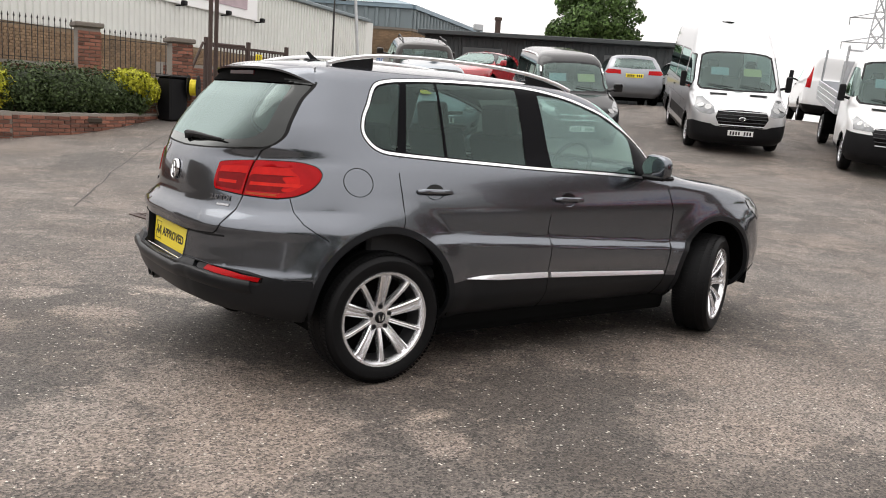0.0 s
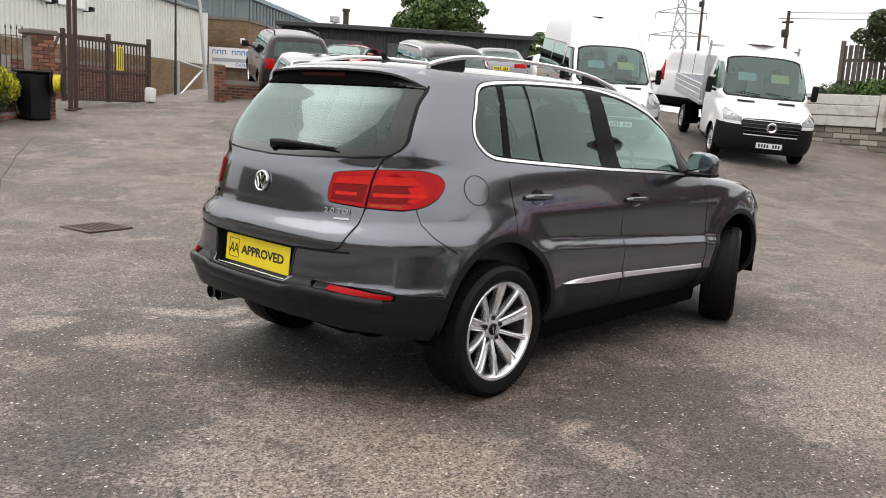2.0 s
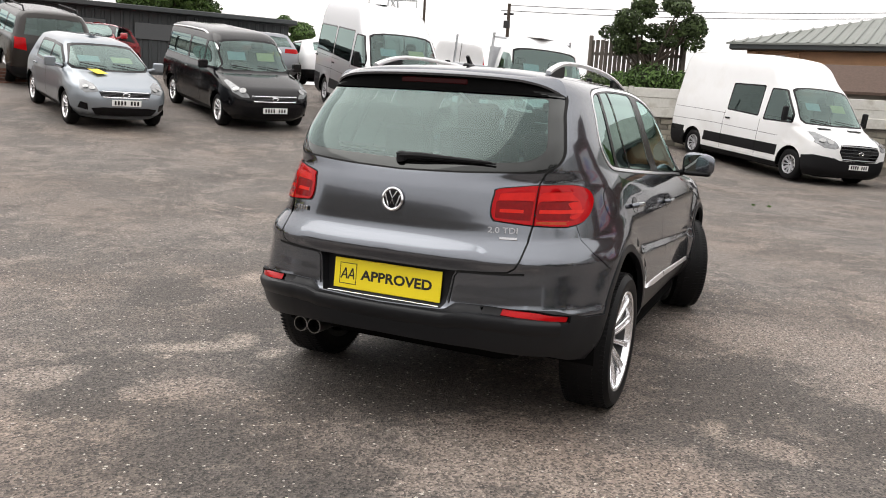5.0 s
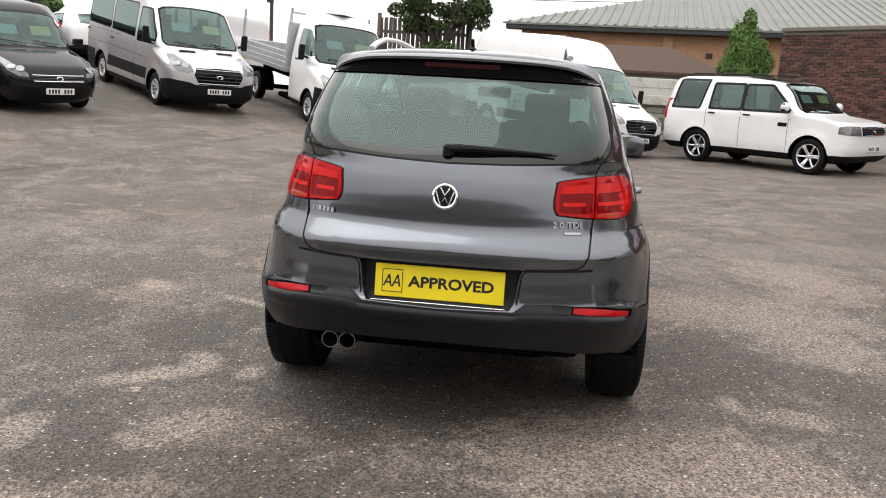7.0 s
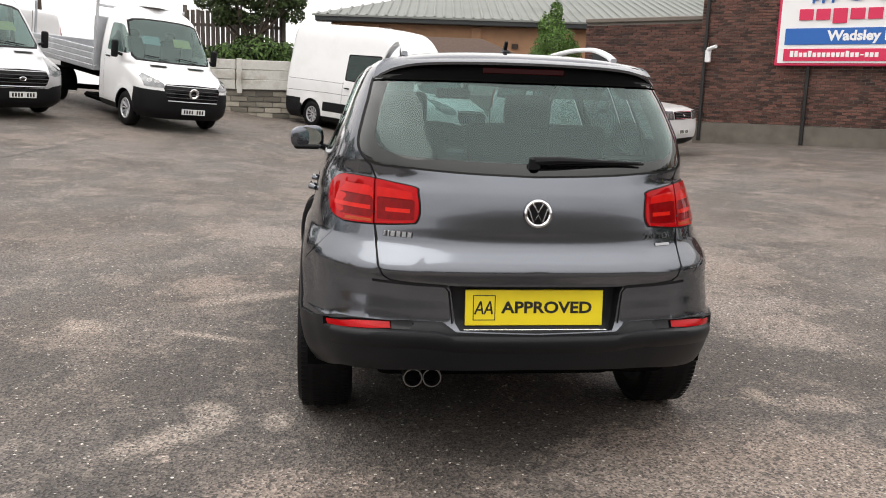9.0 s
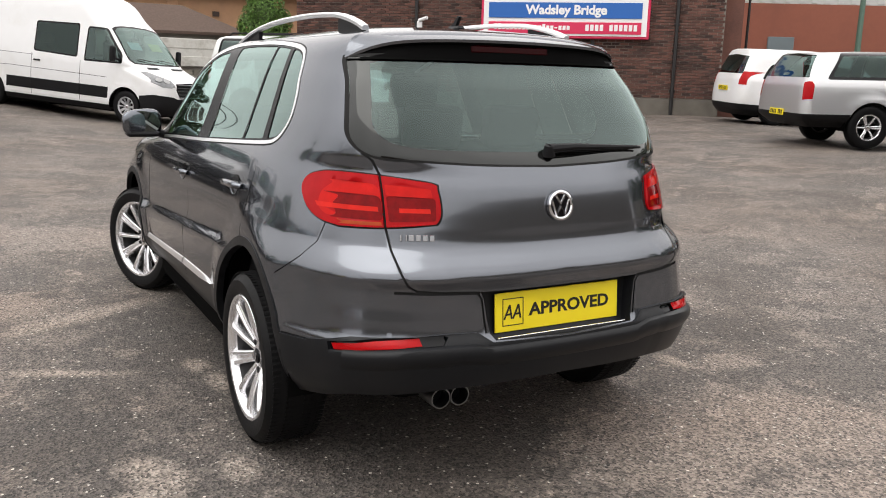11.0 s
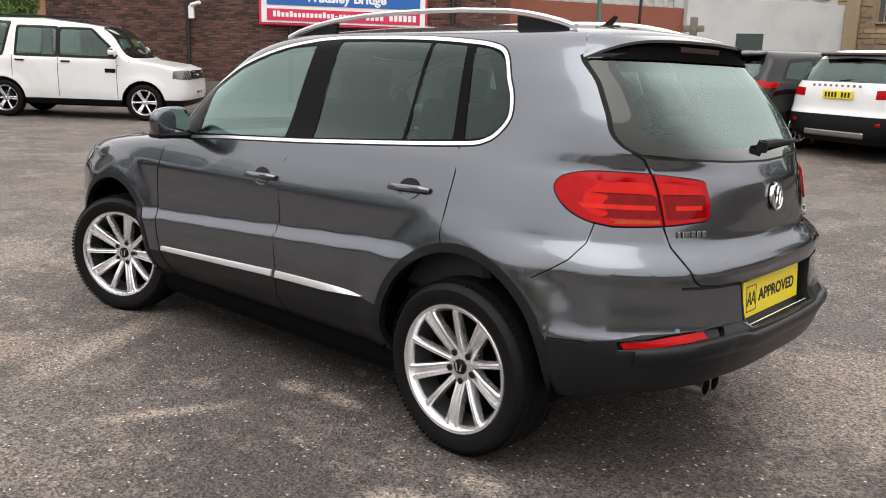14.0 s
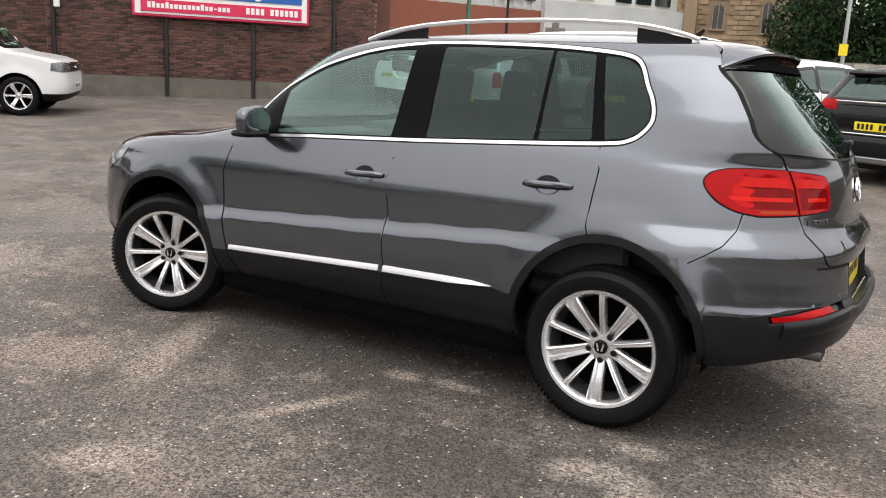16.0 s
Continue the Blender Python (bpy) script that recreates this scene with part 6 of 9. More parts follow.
flyer = part("paper_flyer", b, material("yellow_paper", (.80, .62, .05), rough=.7), None)
tagged(flyer, "yellow paper flyer lying on a car bonnet", "flyer")
flyer.matrix_basis = hatch.matrix_basis @ pose(2.62, -.30, .985, 0, 9, 20)
redcar, _ = vehicle("hatchback", "red hatchback parked behind other cars", "car", REDP, 2.6, -.75, 3.5, 1.46, .88, .96, .96, .80, 2.5, 1.6, .45, tyre=.31, rim=.205,
                    windows=[([(1.28, .99), (1.24, 1.30), (1.62, 1.29), (2.12, 1.05), (2.12, .99)], GLASS_BG), ([(.20, 1.01), (.40, 1.30), (1.16, 1.31), (1.18, .99)], GLASS_BG)],
                    screen=[(0, 1.0), (.64, 1.01), (.70, 1.06), (.56, 1.32), (0, 1.36)], rear_screen=[(0, 1.02), (.60, 1.04), (.52, 1.30), (0, 1.34)], cards=False,
                    tails=[[("r", .55, .80), ("r", .60, .95), ("r", .80, .97), ("r", .84, .84)]])
stand(redcar, 13.74, 18.5, -150, 2.6, .82)
dsuv, _ = vehicle("suv", "dark brown estate SUV parked by the wall", "car", BROWNP, 2.75, -.95, 3.75, 1.75, .94, 1.12, 1.10, .95, 2.7, 1.8, .25, tyre=.36, rim=.235,
                  windows=[([(1.3, 1.14), (1.28, 1.55), (1.75, 1.54), (2.28, 1.2), (2.3, 1.14)], GLASS_DARK), ([(.35, 1.15), (.36, 1.56), (1.2, 1.56), (1.2, 1.14)], GLASS_DARK), ([(-.6, 1.18), (-.45, 1.53), (.26, 1.55), (.26, 1.16)], GLASS_DARK)],
                  screen=[(0, 1.15), (.68, 1.16), (.74, 1.22), (.62, 1.55), (0, 1.60)], rear_screen=[(0, 1.18), (.66, 1.20), (.58, 1.55), (0, 1.58)], cards=False,
                  tails=[[("r", .62, .85), ("r", .64, 1.12), ("r", .84, 1.12), ("r", .86, .88)]], lamps=CARLAMP, rails=True)
stand(dsuv, 10.03, 15.8, 62, 2.75, .88, "rl")
estate, _ = vehicle("estate_car", "silver grey estate car showing its tail", "car", MIDGREY, 2.74, -1.1, 3.7, 1.52, .92, 1.0, 1.0, .85, 2.6, 1.7, .42, tyre=.33, rim=.22,
                    windows=[([(1.3, 1.02), (1.28, 1.36), (1.7, 1.35), (2.2, 1.08), (2.2, 1.02)], GLASS_DARK), ([(.3, 1.04), (.3, 1.37), (1.2, 1.37), (1.2, 1.02)], GLASS_DARK), ([(-.6, 1.06), (-.35, 1.33), (.2, 1.36), (.2, 1.05)], GLASS_DARK)],
                    rear_screen=[(0, 1.05), (.64, 1.07), (.54, 1.35), (0, 1.38)], tails=[[("r", .40, .88), ("r", .42, 1.0), ("r", .80, 1.02), ("r", .86, .92), ("r", .80, .88)]], plate_r=(-1.1, .84), cards=False, trim_low=MIDGREY)
stand(estate, 17.34, 14.92, 50, 2.74, .85, "rl")
wht, _ = vehicle("hatchback", "white hatchback parked beside an estate car", "car", WHITE, 2.6, -.75, 3.5, 1.46, .88, .96, .96, .80, 2.5, 1.6, .45, tyre=.31, rim=.205,
                 windows=[([(1.28, .99), (1.24, 1.30), (1.62, 1.29), (2.12, 1.05), (2.12, .99)], GLASS_DARK), ([(.20, 1.01), (.40, 1.30), (1.16, 1.31), (1.18, .99)], GLASS_DARK)],
                 screen=[(0, 1.0), (.64, 1.01), (.70, 1.06), (.56, 1.32), (0, 1.36)], rear_screen=[(0, 1.02), (.60, 1.04), (.52, 1.30), (0, 1.34)], cards=False, lamps=CARLAMP)
stand(wht, 18.6, 13.4, 52, 2.6, .82, "rl")
pvan, _ = vehicle("panel_van", "white panel van showing its rear doors", "van", WHITE, 3.1, -1.0, 3.8, 1.96, .95, 1.25, 1.2, 1.0, 3.0, 2.2, .10, tyre=.33, rim=.20, van=True, rim_mat=STEELRIM, low=.28,
                  windows=[([(2.0, 1.25), (2.0, 1.68), (2.3, 1.68), (2.75, 1.32), (2.75, 1.25)], GLASS_BG)], tails=[[("r", .80, .95), ("r", .80, 1.60), ("r", .90, 1.58), ("r", .93, .97)]], plate_r=(-1.02, .72), cards=False,
                  rdn=(.25, 6.0), bumper_dark=.5)
b = bmesh.new()
box(b, (-1.005, 0, 1.15), (.01, .012, 1.4))
part("door_gap", b, SEAM, pvan)
stand(pvan, 20.9, 10.3, 38, 3.1, .87, "rl")

DT = ([(.30, -.86), (.42, -1.02), (.62, -1.05), (1.25, -1.03), (1.60, -.95), (1.90, -.86), (1.97, -.80), (2.02, -.60), (2.04, .6)],
      [(.30, 3.60), (.42, 3.74), (.60, 3.78), (.98, 3.75), (1.08, 3.70), (1.14, 3.52), (1.19, 3.10), (1.24, 2.78), (1.30, 2.66), (1.84, 2.16), (1.90, 2.0), (1.95, 1.7), (2.0, 1.1), (2.04, .6)],
      [(.30, .84), (.42, .94), (.62, .96), (1.0, .955), (1.22, .945), (1.30, .92), (1.85, .79), (1.95, .73), (2.01, .58), (2.04, .01)])
disco, _ = vehicle("suv", "white boxy large SUV with silver alloy wheels", "car", WHITE, 2.885, -1.05, 3.78, 2.04, .96, 1.30, 1.24, 1.12, 2.75, 2.0, .16, tyre=.385, rim=.262, low=.3, spokes=6, arch=.45,
                   windows=[([(1.20, 1.31), (1.20, 1.82), (1.82, 1.82), (2.28, 1.40), (2.30, 1.31)], GLASS_BG), ([(.30, 1.31), (.34, 1.83), (1.10, 1.83), (1.10, 1.31)], GLASS_BG), ([(-.76, 1.30), (-.64, 1.90), (.12, 1.90), (-.02, 1.30)], GLASS_BG)],
                   screen=[(0, 1.31), (.74, 1.32), (.80, 1.38), (.70, 1.83), (0, 1.88)], lamps=[[("f", .50, .87), ("f", .50, 1.06), ("f", .88, 1.07), ("s", 3.52, 1.05), ("s", 3.50, .90), ("f", .88, .88)]], grille=[[("f", 0, .87), ("f", .46, .88), ("f", .46, 1.05), ("f", 0, 1.06)]],
                   tails=[[("r", .76, .95), ("r", .76, 1.48), ("r", .90, 1.46), ("s", -.90, 1.40), ("s", -.92, 1.0), ("r", .93, .95)]], plate_f=(3.80, .60), trim_low=BLACK, rdn=(.22, 7.0), nd=(.45, 6.0), bumper_dark=.45, rails=True, tables=DT, band=.055, badge=.05)
b = bmesh.new()
for sy in (1, -1):
    bmesh.ops.create_uvsphere(b, u_segments=14, v_segments=8, radius=1, matrix=Matrix.Translation((2.33, sy * 1.08, 1.40)) @ Matrix.Diagonal((.09, .13, .10, 1)))
part("mirror_cap", b, WHITE, disco, "white door mirror caps", smooth=True)
b = bmesh.new()
box(b, (1.5, 0, 2.015), (1.0, 1.0, .012), .005)
part("sunroof", b, GLOSSBLACK, disco, "black glass sunroof panel")
b = bmesh.new()
for sy in (1, -1):
    box(b, (2.22, sy * .958, 1.02), (.22, .02, .085), .008)
part("side_vent", b, GLOSSBLACK, disco, "dark wing vents")
stand(disco, 14.76, -5.87, -136.3, 2.885, .90)
pick, _ = vehicle("pickup", "silver double-cab pickup with a canopy", "pickup", SILVER, 3.15, -1.25, 4.05, 1.70, .925, 1.18, 1.16, 1.0, 2.95, 2.1, .22, tyre=.38, rim=.225, low=.37, spokes=6,
                  windows=[([(1.65, 1.20), (1.65, 1.60), (1.95, 1.60), (2.45, 1.26), (2.45, 1.20)], GLASS_DARK), ([(.82, 1.20), (.78, 1.62), (1.55, 1.62), (1.55, 1.20)], GLASS_DARK), ([(-.75, 1.24), (-.50, 1.60), (.50, 1.62), (.50, 1.24)], GLASS_DARK)],
                  rear_screen=[(0, 1.22), (.80, 1.22), (.76, 1.30), (.64, 1.60), (0, 1.64)], tails=[[("r", .80, .84), ("r", .76, 1.14), ("r", .87, 1.16), ("s", -1.08, 1.10), ("s", -1.10, .86)]], plate_r=(-1.27, .60), cards=False, rdn=(.25, 6.0), bumper_dark=.60, trim_low=BLACK)
stand(pick, 6.35, -11.95, -114, 3.15, .86, "rr")
TWIN = dict(windows=[([(1.32, 1.04), (1.30, 1.38), (1.70, 1.36), (2.22, 1.10), (2.24, 1.04)], GLASS_DARK), ([(.36, 1.06), (.38, 1.39), (1.22, 1.39), (1.22, 1.04)], GLASS_DARK), ([(-.34, 1.10), (-.18, 1.34), (.28, 1.38), (.26, 1.07)], GLASS_DARK)], cards=False)
def tail_tables(xr, xf, H, W, low, hatch):
    """An upright tailgate over a full bumper, for a compact SUV."""
    mid = (xr + xf) / 2 - .2
    rear = [(low, xr + .16), (low + .12, xr + .03), (.48, xr), (.62, xr + .01), (.66, xr + .035), (.90, xr + .05), (1.02, xr + .075), (H - .16, xr + hatch), (H - .09, xr + hatch + .03), (H - .04, xr + hatch + .10), (H - .015, xr + hatch + .45), (H, mid)]
    _, nose, half = car_tables(xr, xf, H, W, 1.02, 1.04, .93, 2.55, 1.7, .3, low)
    return rear, nose, half


def tail_fittings(top, xr, W, H, hatch):
    """Reflectors, a spoiler lip, a wiper and a skid plate on an SUV's tail."""
    for sy in (1, -1):
        b = bmesh.new()
        box(b, (xr + .03, sy * W * .70, .50), (.03, .20, .045), .008)
        part("reflector", b, REDLAMP, top)
    b = bmesh.new()
    box(b, (xr + hatch + .02, 0, H - .088), (.22, W * 1.20, .05), .02, rot=Matrix.Rotation(radians(-6), 3, "Y"))
    part("spoiler", b, BLACKP, top)
    b = bmesh.new()
    tube(b, [(xr + .10, .05, 1.09), (xr + .15, -.30, 1.12)], .012, 6)
    part("rear_wiper", b, BLACK, top)
    b = bmesh.new()
    box(b, (xr + .02, 0, .33), (.05, W * 1.1, .09), .02)
    part("skid_plate", b, PIPE, top)


tuc, _ = vehicle("suv", "black compact SUV with a yellow rear plate", "car", BLACKP, 2.67, -.92, 3.55, 1.56, .925, 1.02, 1.04, .92, 2.55, 1.7, .30, tyre=.35, rim=.235, rear_screen=[(0, 1.09), (.62, 1.11), (.66, 1.15), (.54, 1.38), (0, 1.41)],
                 tails=[[("r", .42, .95), ("r", .44, 1.0), ("r", .72, 1.06), ("s", -.50, 1.03), ("s", -.54, .95), ("r", .74, .93)]], plate_r=(-.90, .76), bumper_dark=.60, rdn=(.42, 5.0), tables=tail_tables(-.92, 3.55, 1.56, .925, .2, .34), **TWIN)
tail_fittings(tuc, -.92, .925, 1.56, .34)
stand(tuc, 2.97, -10.72, -115, 2.67, .86, "rr")
wsu, _ = vehicle("suv", "white SUV with a black rear screen and yellow plate", "car", WHITE, 2.74, -.95, 3.65, 1.56, .95, 1.02, 1.04, .95, 2.6, 1.75, .26, tyre=.37, rim=.25, rear_screen=[(0, 1.07), (.80, 1.07), (.66, 1.39), (0, 1.42)],
                 tails=[[("r", .62, .85), ("r", .62, .97), ("r", .82, .98), ("s", -.60, .97), ("s", -.60, .87)]], plate_r=(-.93, .89), bumper_dark=.60, rdn=(.42, 5.0), tables=tail_tables(-.95, 3.65, 1.56, .95, .2, .30), **TWIN)
tail_fittings(wsu, -.95, .95, 1.56, .30)
b = bmesh.new()
for k in range(9):
    box(b, (-.968, -.40 + .10 * k, 1.02), (.006, .045, .035), .002)
part("tailgate_mark", b, MIDGREY, wsu, "grey lettering bars on the tailgate")
stand(wsu, 1.02, -10.45, -113, 2.74, .88, "rr")
kia, _ = vehicle("suv", "dark grey compact SUV with chrome strip and yellow plate", "car", BLACKP, 2.67, -.92, 3.55, 1.53, .925, 1.02, 1.04, .92, 2.55, 1.7, .29, tyre=.35, rim=.235, rear_screen=[(0, 1.10), (.66, 1.11), (.54, 1.36), (0, 1.39)],
                 tails=[[("r", .56, .95), ("r", .56, 1.08), ("r", .76, 1.09), ("s", -.55, 1.06), ("s", -.55, .97)]], plate_r=(-.90, .76), bumper_dark=.55, rdn=(.42, 5.0), tables=tail_tables(-.92, 3.55, 1.53, .925, .2, .32), **TWIN)
tail_fittings(kia, -.92, .925, 1.53, .32)
for x_, z_, w_ in ((-.925, .66, 1.3), (-.90, 1.07, 1.1), (-.90, .40, 1.2)):
    b = bmesh.new()
    box(b, (x_, 0, z_), (.02, w_, .02), .006)
    part("tail_strip", b, CHROME, kia, "chrome tailgate strip")
stand(kia, -1.28, -8.82, -111, 2.67, .86, "rr")
far_w, _ = vehicle("suv", "white SUV parked beyond a silver pickup", "car", WHITE, 2.7, -.95, 3.6, 1.78, .94, 1.12, 1.10, .95, 2.6, 1.8, .25, tyre=.36, rim=.24, rear_screen=[(0, 1.15), (.70, 1.15), (.62, 1.56), (0, 1.6)],
                   tails=[[("r", .70, .9), ("r", .70, 1.2), ("r", .86, 1.2), ("r", .88, .9)]], plate_r=(-.96, .80), **TWIN)
stand(far_w, 10.6, -14.6, -114, 2.7, .88, "rr")


# ---- walls, buildings and greenery round the yard ----
def brick_material(name, base, island, lo=.45, hi=1.45):
    m = material(name, base, rough=.85, grain=.28, scale=30, bump=.5, dirt=(base[0] * .45, base[1] * .5, base[2] * .55), dirt_scale=.8)
    nt = m.node_tree
    b = nt.nodes["Principled BSDF"]
    src = b.inputs["Base Color"].links[0].from_socket
    rnd = nt.nodes.new("ShaderNodeNewGeometry").outputs["Random Per Island"] if island else nt.nodes.new("ShaderNodeObjectInfo").outputs["Random"]
    rng, hsv = nt.nodes.new("ShaderNodeMapRange"), nt.nodes.new("ShaderNodeHueSaturation")
    rng.inputs["To Min"].default_value, rng.inputs["To Max"].default_value = lo, hi
    nt.links.new(rnd, rng.inputs[0])
    nt.links.new(rng.outputs[0], hsv.inputs["Value"])
    nt.links.new(src, hsv.inputs["Color"])
    nt.links.new(hsv.outputs[0], b.inputs["Base Color"])
    return m


RED_B, RED_BJ = brick_material("red_brick", (.200, .082, .054), False), brick_material("red_brick_far", (.200, .082, .054), True)
OLD_B, OLD_BJ = brick_material("sooty_red_brick", (.074, .032, .0235), False, .35, 2.1), brick_material("sooty_red_brick_far", (.074, .032, .0235), True, .35, 2.1)
TAN_BJ = brick_material("tan_brick", (.235, .155, .092), True, .8, 1.15)
STONE_B = brick_material("grey_walling_stone", (.30, .275, .225), False)
STONE_GJ = brick_material("grey_walling_stone_far", (.30, .275, .225), True)
STONE_BJ = brick_material("church_stone", (.36, .265, .165), True, .7, 1.2)
CHURCH = material("church_dressed_stone", (.30, .225, .145), rough=.9, grain=.2, scale=20, bump=.4, dirt=(.20, .15, .10), dirt_scale=.8)
MORTAR = material("mortar", (.23, .21, .185), rough=.95, grain=.2, scale=40, bump=.3)
TANMORTAR = material("tan_mortar", (.22, .165, .11), rough=.95, grain=.2, scale=40)
CONCRETE = material("weathered_concrete", (.20, .180, .148), rough=.9, grain=.25, scale=25, bump=.4, dirt=(.065, .058, .045), dirt_scale=1.8)
COPING = material("stone_coping", (.16, .14, .12), rough=.9, grain=.2, scale=20, bump=.4)
BOARD = material("whitewashed_board", (.56, .55, .51), rough=.8, grain=.12, scale=14, bump=.3, dirt=(.33, .30, .25), dirt_scale=2.0)
TIMBER = material("weathered_fence_timber", (.115, .097, .082), rough=.85, grain=.3, scale=18, bump=.4, vary=.25)
IRON = material("black_iron", (.012, .011, .011), rough=.5, grain=.2, scale=40)
RUST = material("dark_rusty_steel", (.05, .03, .024), rough=.7, grain=.3, scale=15)
SHEET = material("pale_grey_cladding", (.66, .665, .635), rough=.55, grain=.05, scale=3, dirt=(.57, .57, .54), dirt_scale=.4)
BLUESHEET = material("blue_grey_cladding", (.155, .19, .205), rough=.55, grain=.08, scale=3)
BLUEROOF = material("blue_grey_roof_sheet", (.19, .26, .31), rough=.5, grain=.08, scale=3)
SHED = material("dark_grey_cladding", (.035, .040, .042), rough=.55, grain=.1, scale=4)
GREYROOF = material("pale_roof_sheet", (.215, .225, .21), rough=.75, grain=.06, scale=2, dirt=(.175, .185, .17), dirt_scale=.5, spec=.2)
OCHRE = material("ochre_render", (.47, .27, .155), rough=.85, grain=.08, scale=8, dirt=(.36, .21, .13), dirt_scale=.7)
TERRA = material("terracotta_render", (.27, .092, .058), rough=.85, grain=.06, scale=6, dirt=(.22, .078, .052), dirt_scale=.4)
PALEWALL = material("pale_render", (.55, .56, .55), rough=.8, grain=.05, scale=4, dirt=(.42, .43, .42), dirt_scale=.5)
BROWNTILE = material("brown_roof_tile", (.085, .055, .042), rough=.85, grain=.3, scale=14, bump=.5)
GALV = material("galvanised_steel", (.45, .46, .47), rough=.45, metal=.8, grain=.15, scale=12)


def leaf_material(name, base, lo=.45, hi=1.75, spec=.3):
    """Leaves that differ one by one in brightness."""
    m = material(name, base, rough=.6, grain=.3, scale=2.0, spec=spec)
    nt = m.node_tree
    b = nt.nodes["Principled BSDF"]
    src = b.inputs["Base Color"].links[0].from_socket
    rng, hsv = nt.nodes.new("ShaderNodeMapRange"), nt.nodes.new("ShaderNodeHueSaturation")
    rng.inputs["To Min"].default_value, rng.inputs["To Max"].default_value = lo, hi
    nt.links.new(nt.nodes.new("ShaderNodeNewGeometry").outputs["Random Per Island"], rng.inputs[0])
    nt.links.new(rng.outputs[0], hsv.inputs["Value"])
    nt.links.new(src, hsv.inputs["Color"])
    nt.links.new(hsv.outputs[0], b.inputs["Base Color"])
    return m


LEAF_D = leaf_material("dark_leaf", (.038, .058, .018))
LEAF_X = leaf_material("deep_green_leaf", (.016, .034, .011), spec=.12)
LEAF_M = leaf_material("green_leaf", (.060, .105, .026))
LEAF_Y = leaf_material("yellow_green_leaf", (.36, .36, .022), .6, 1.4)
LEAF_B = leaf_material("bright_conifer_leaf", (.075, .140, .028))
BARK = material("bark", (.060, .045, .034), rough=.9, grain=.4, scale=25, bump=.6)
SIGNWHITE = material("sign_white", (.80, .80, .80), rough=.4)
SIGNBLUE = material("sign_blue", (.015, .115, .42), rough=.4)
SIGNRED = material("sign_crimson", (.62, .02, .085), rough=.4)
DARKPANE = material("dark_window", (.015, .018, .020), rough=.08, coat=.5)


def mesh_of(name, verts, faces, mat, parent=None, kind="", label=""):
    me = bpy.data.meshes.new(name)
    me.from_pydata(verts, [], faces)
    me.materials.append(mat)
    ob = new(name, me)
    if parent:
        ob.parent = parent
    if kind or label:
        tagged(ob, label=label, kind=kind)
    return ob


CUBE_F = [(0, 3, 2, 1), (4, 5, 6, 7), (0, 1, 5, 4), (1, 2, 6, 5), (2, 3, 7, 6), (3, 0, 4, 7)]


def wall_frame(a, b):
    """Local frame of a wall from a to b: x along it, y towards its back, z up."""
    d = Vector((b[0] - a[0], b[1] - a[1], 0))
    return Matrix.Translation((a[0], a[1], 0)) @ Matrix.Rotation(math.atan2(d.y, d.x), 4, "Z"), d.length


def slab(name, a, b, z0, z1, thick, mat, parent=None, label="", kind="structure", front=0.0):
    """A wall from a to b whose front face lies on that line."""
    m, L = wall_frame(a, b)
    bm_ = bmesh.new()
    box(bm_, (L / 2, thick / 2 + front, (z0 + z1) / 2), (L, thick, z1 - z0))
    ob = part(name, bm_, mat, parent, label, kind=kind)
    ob.matrix_basis = m
    return ob


def brickwork(owner, a, b, z0, z1, mat, mat_far, near=(0, 0), size=(.225, .075), proud=.012, joint=.010, skip=None, seed=1, slope=0.0, name="brick", depth=.05):
    """Running-bond pieces on the front of a wall. Those within the stretch near (metres along) are parts of their own; the rest are one joined part."""
    m, L = wall_frame(a, b)
    rnd = random.Random(seed)
    bw, bh = size
    base = bpy.data.meshes.new(name)
    x, y, z = (bw - joint) / 2, depth, (bh - joint) / 2
    e = .004
    base.from_pydata([(-x, y, -z), (x, y, -z), (x, y, z), (-x, y, z), (-x + e, 0, -z + e), (x - e, 0, -z + e), (x - e, 0, z - e), (-x + e, 0, z - e)], [], [(4, 5, 6, 7), (0, 1, 5, 4), (1, 2, 6, 5), (2, 3, 7, 6), (3, 0, 4, 7)])
    base.materials.append(mat)
    vs, fs, n = [], [], 0
    rows = int((z1 - z0) / bh)
    for r in range(rows):
        zc = z0 + bh * (r + .5)
        off = (r % 2) * bw / 2
        for k in range(int(L / bw) + 2):
            xc = off + k * bw
            lo, hi = max(0, xc - bw / 2), min(L, xc + bw / 2)
            if hi - lo < .05 or (skip and skip(xc, zc)):
                continue
            cut = hi - lo < bw - .001
            xc, xh = (lo + hi) / 2, (hi - lo - joint) / 2
            zz = zc + slope * xc
            py = -proud + rnd.uniform(-.003, .003)
            if near[0] <= xc <= near[1] and n < 290 and not cut:
                ob = new(name, base)
                ob.parent = owner
                ob.matrix_basis = owner.matrix_basis.inverted() @ m @ Matrix.Translation((xc, py, zz)) @ Matrix.Rotation(rnd.uniform(-.01, .01), 4, "Y")
                n += 1
            else:
                i = len(vs)
                vs += [(xc + sx * (xh - f * e), py + (0 if f else depth), zz + sz * (z - f * e)) for f in (0, 1) for sx, sz in ((-1, -1), (1, -1), (1, 1), (-1, 1))]
                fs += [(i + 4, i + 5, i + 6, i + 7), (i, i + 1, i + 5, i + 4), (i + 1, i + 2, i + 6, i + 5), (i + 2, i + 3, i + 7, i + 6), (i + 3, i, i + 4, i + 7)]
    if vs:
        ob = mesh_of(name + "work", vs, fs, mat_far, owner, "stuff")
        ob.matrix_basis = owner.matrix_basis.inverted() @ m


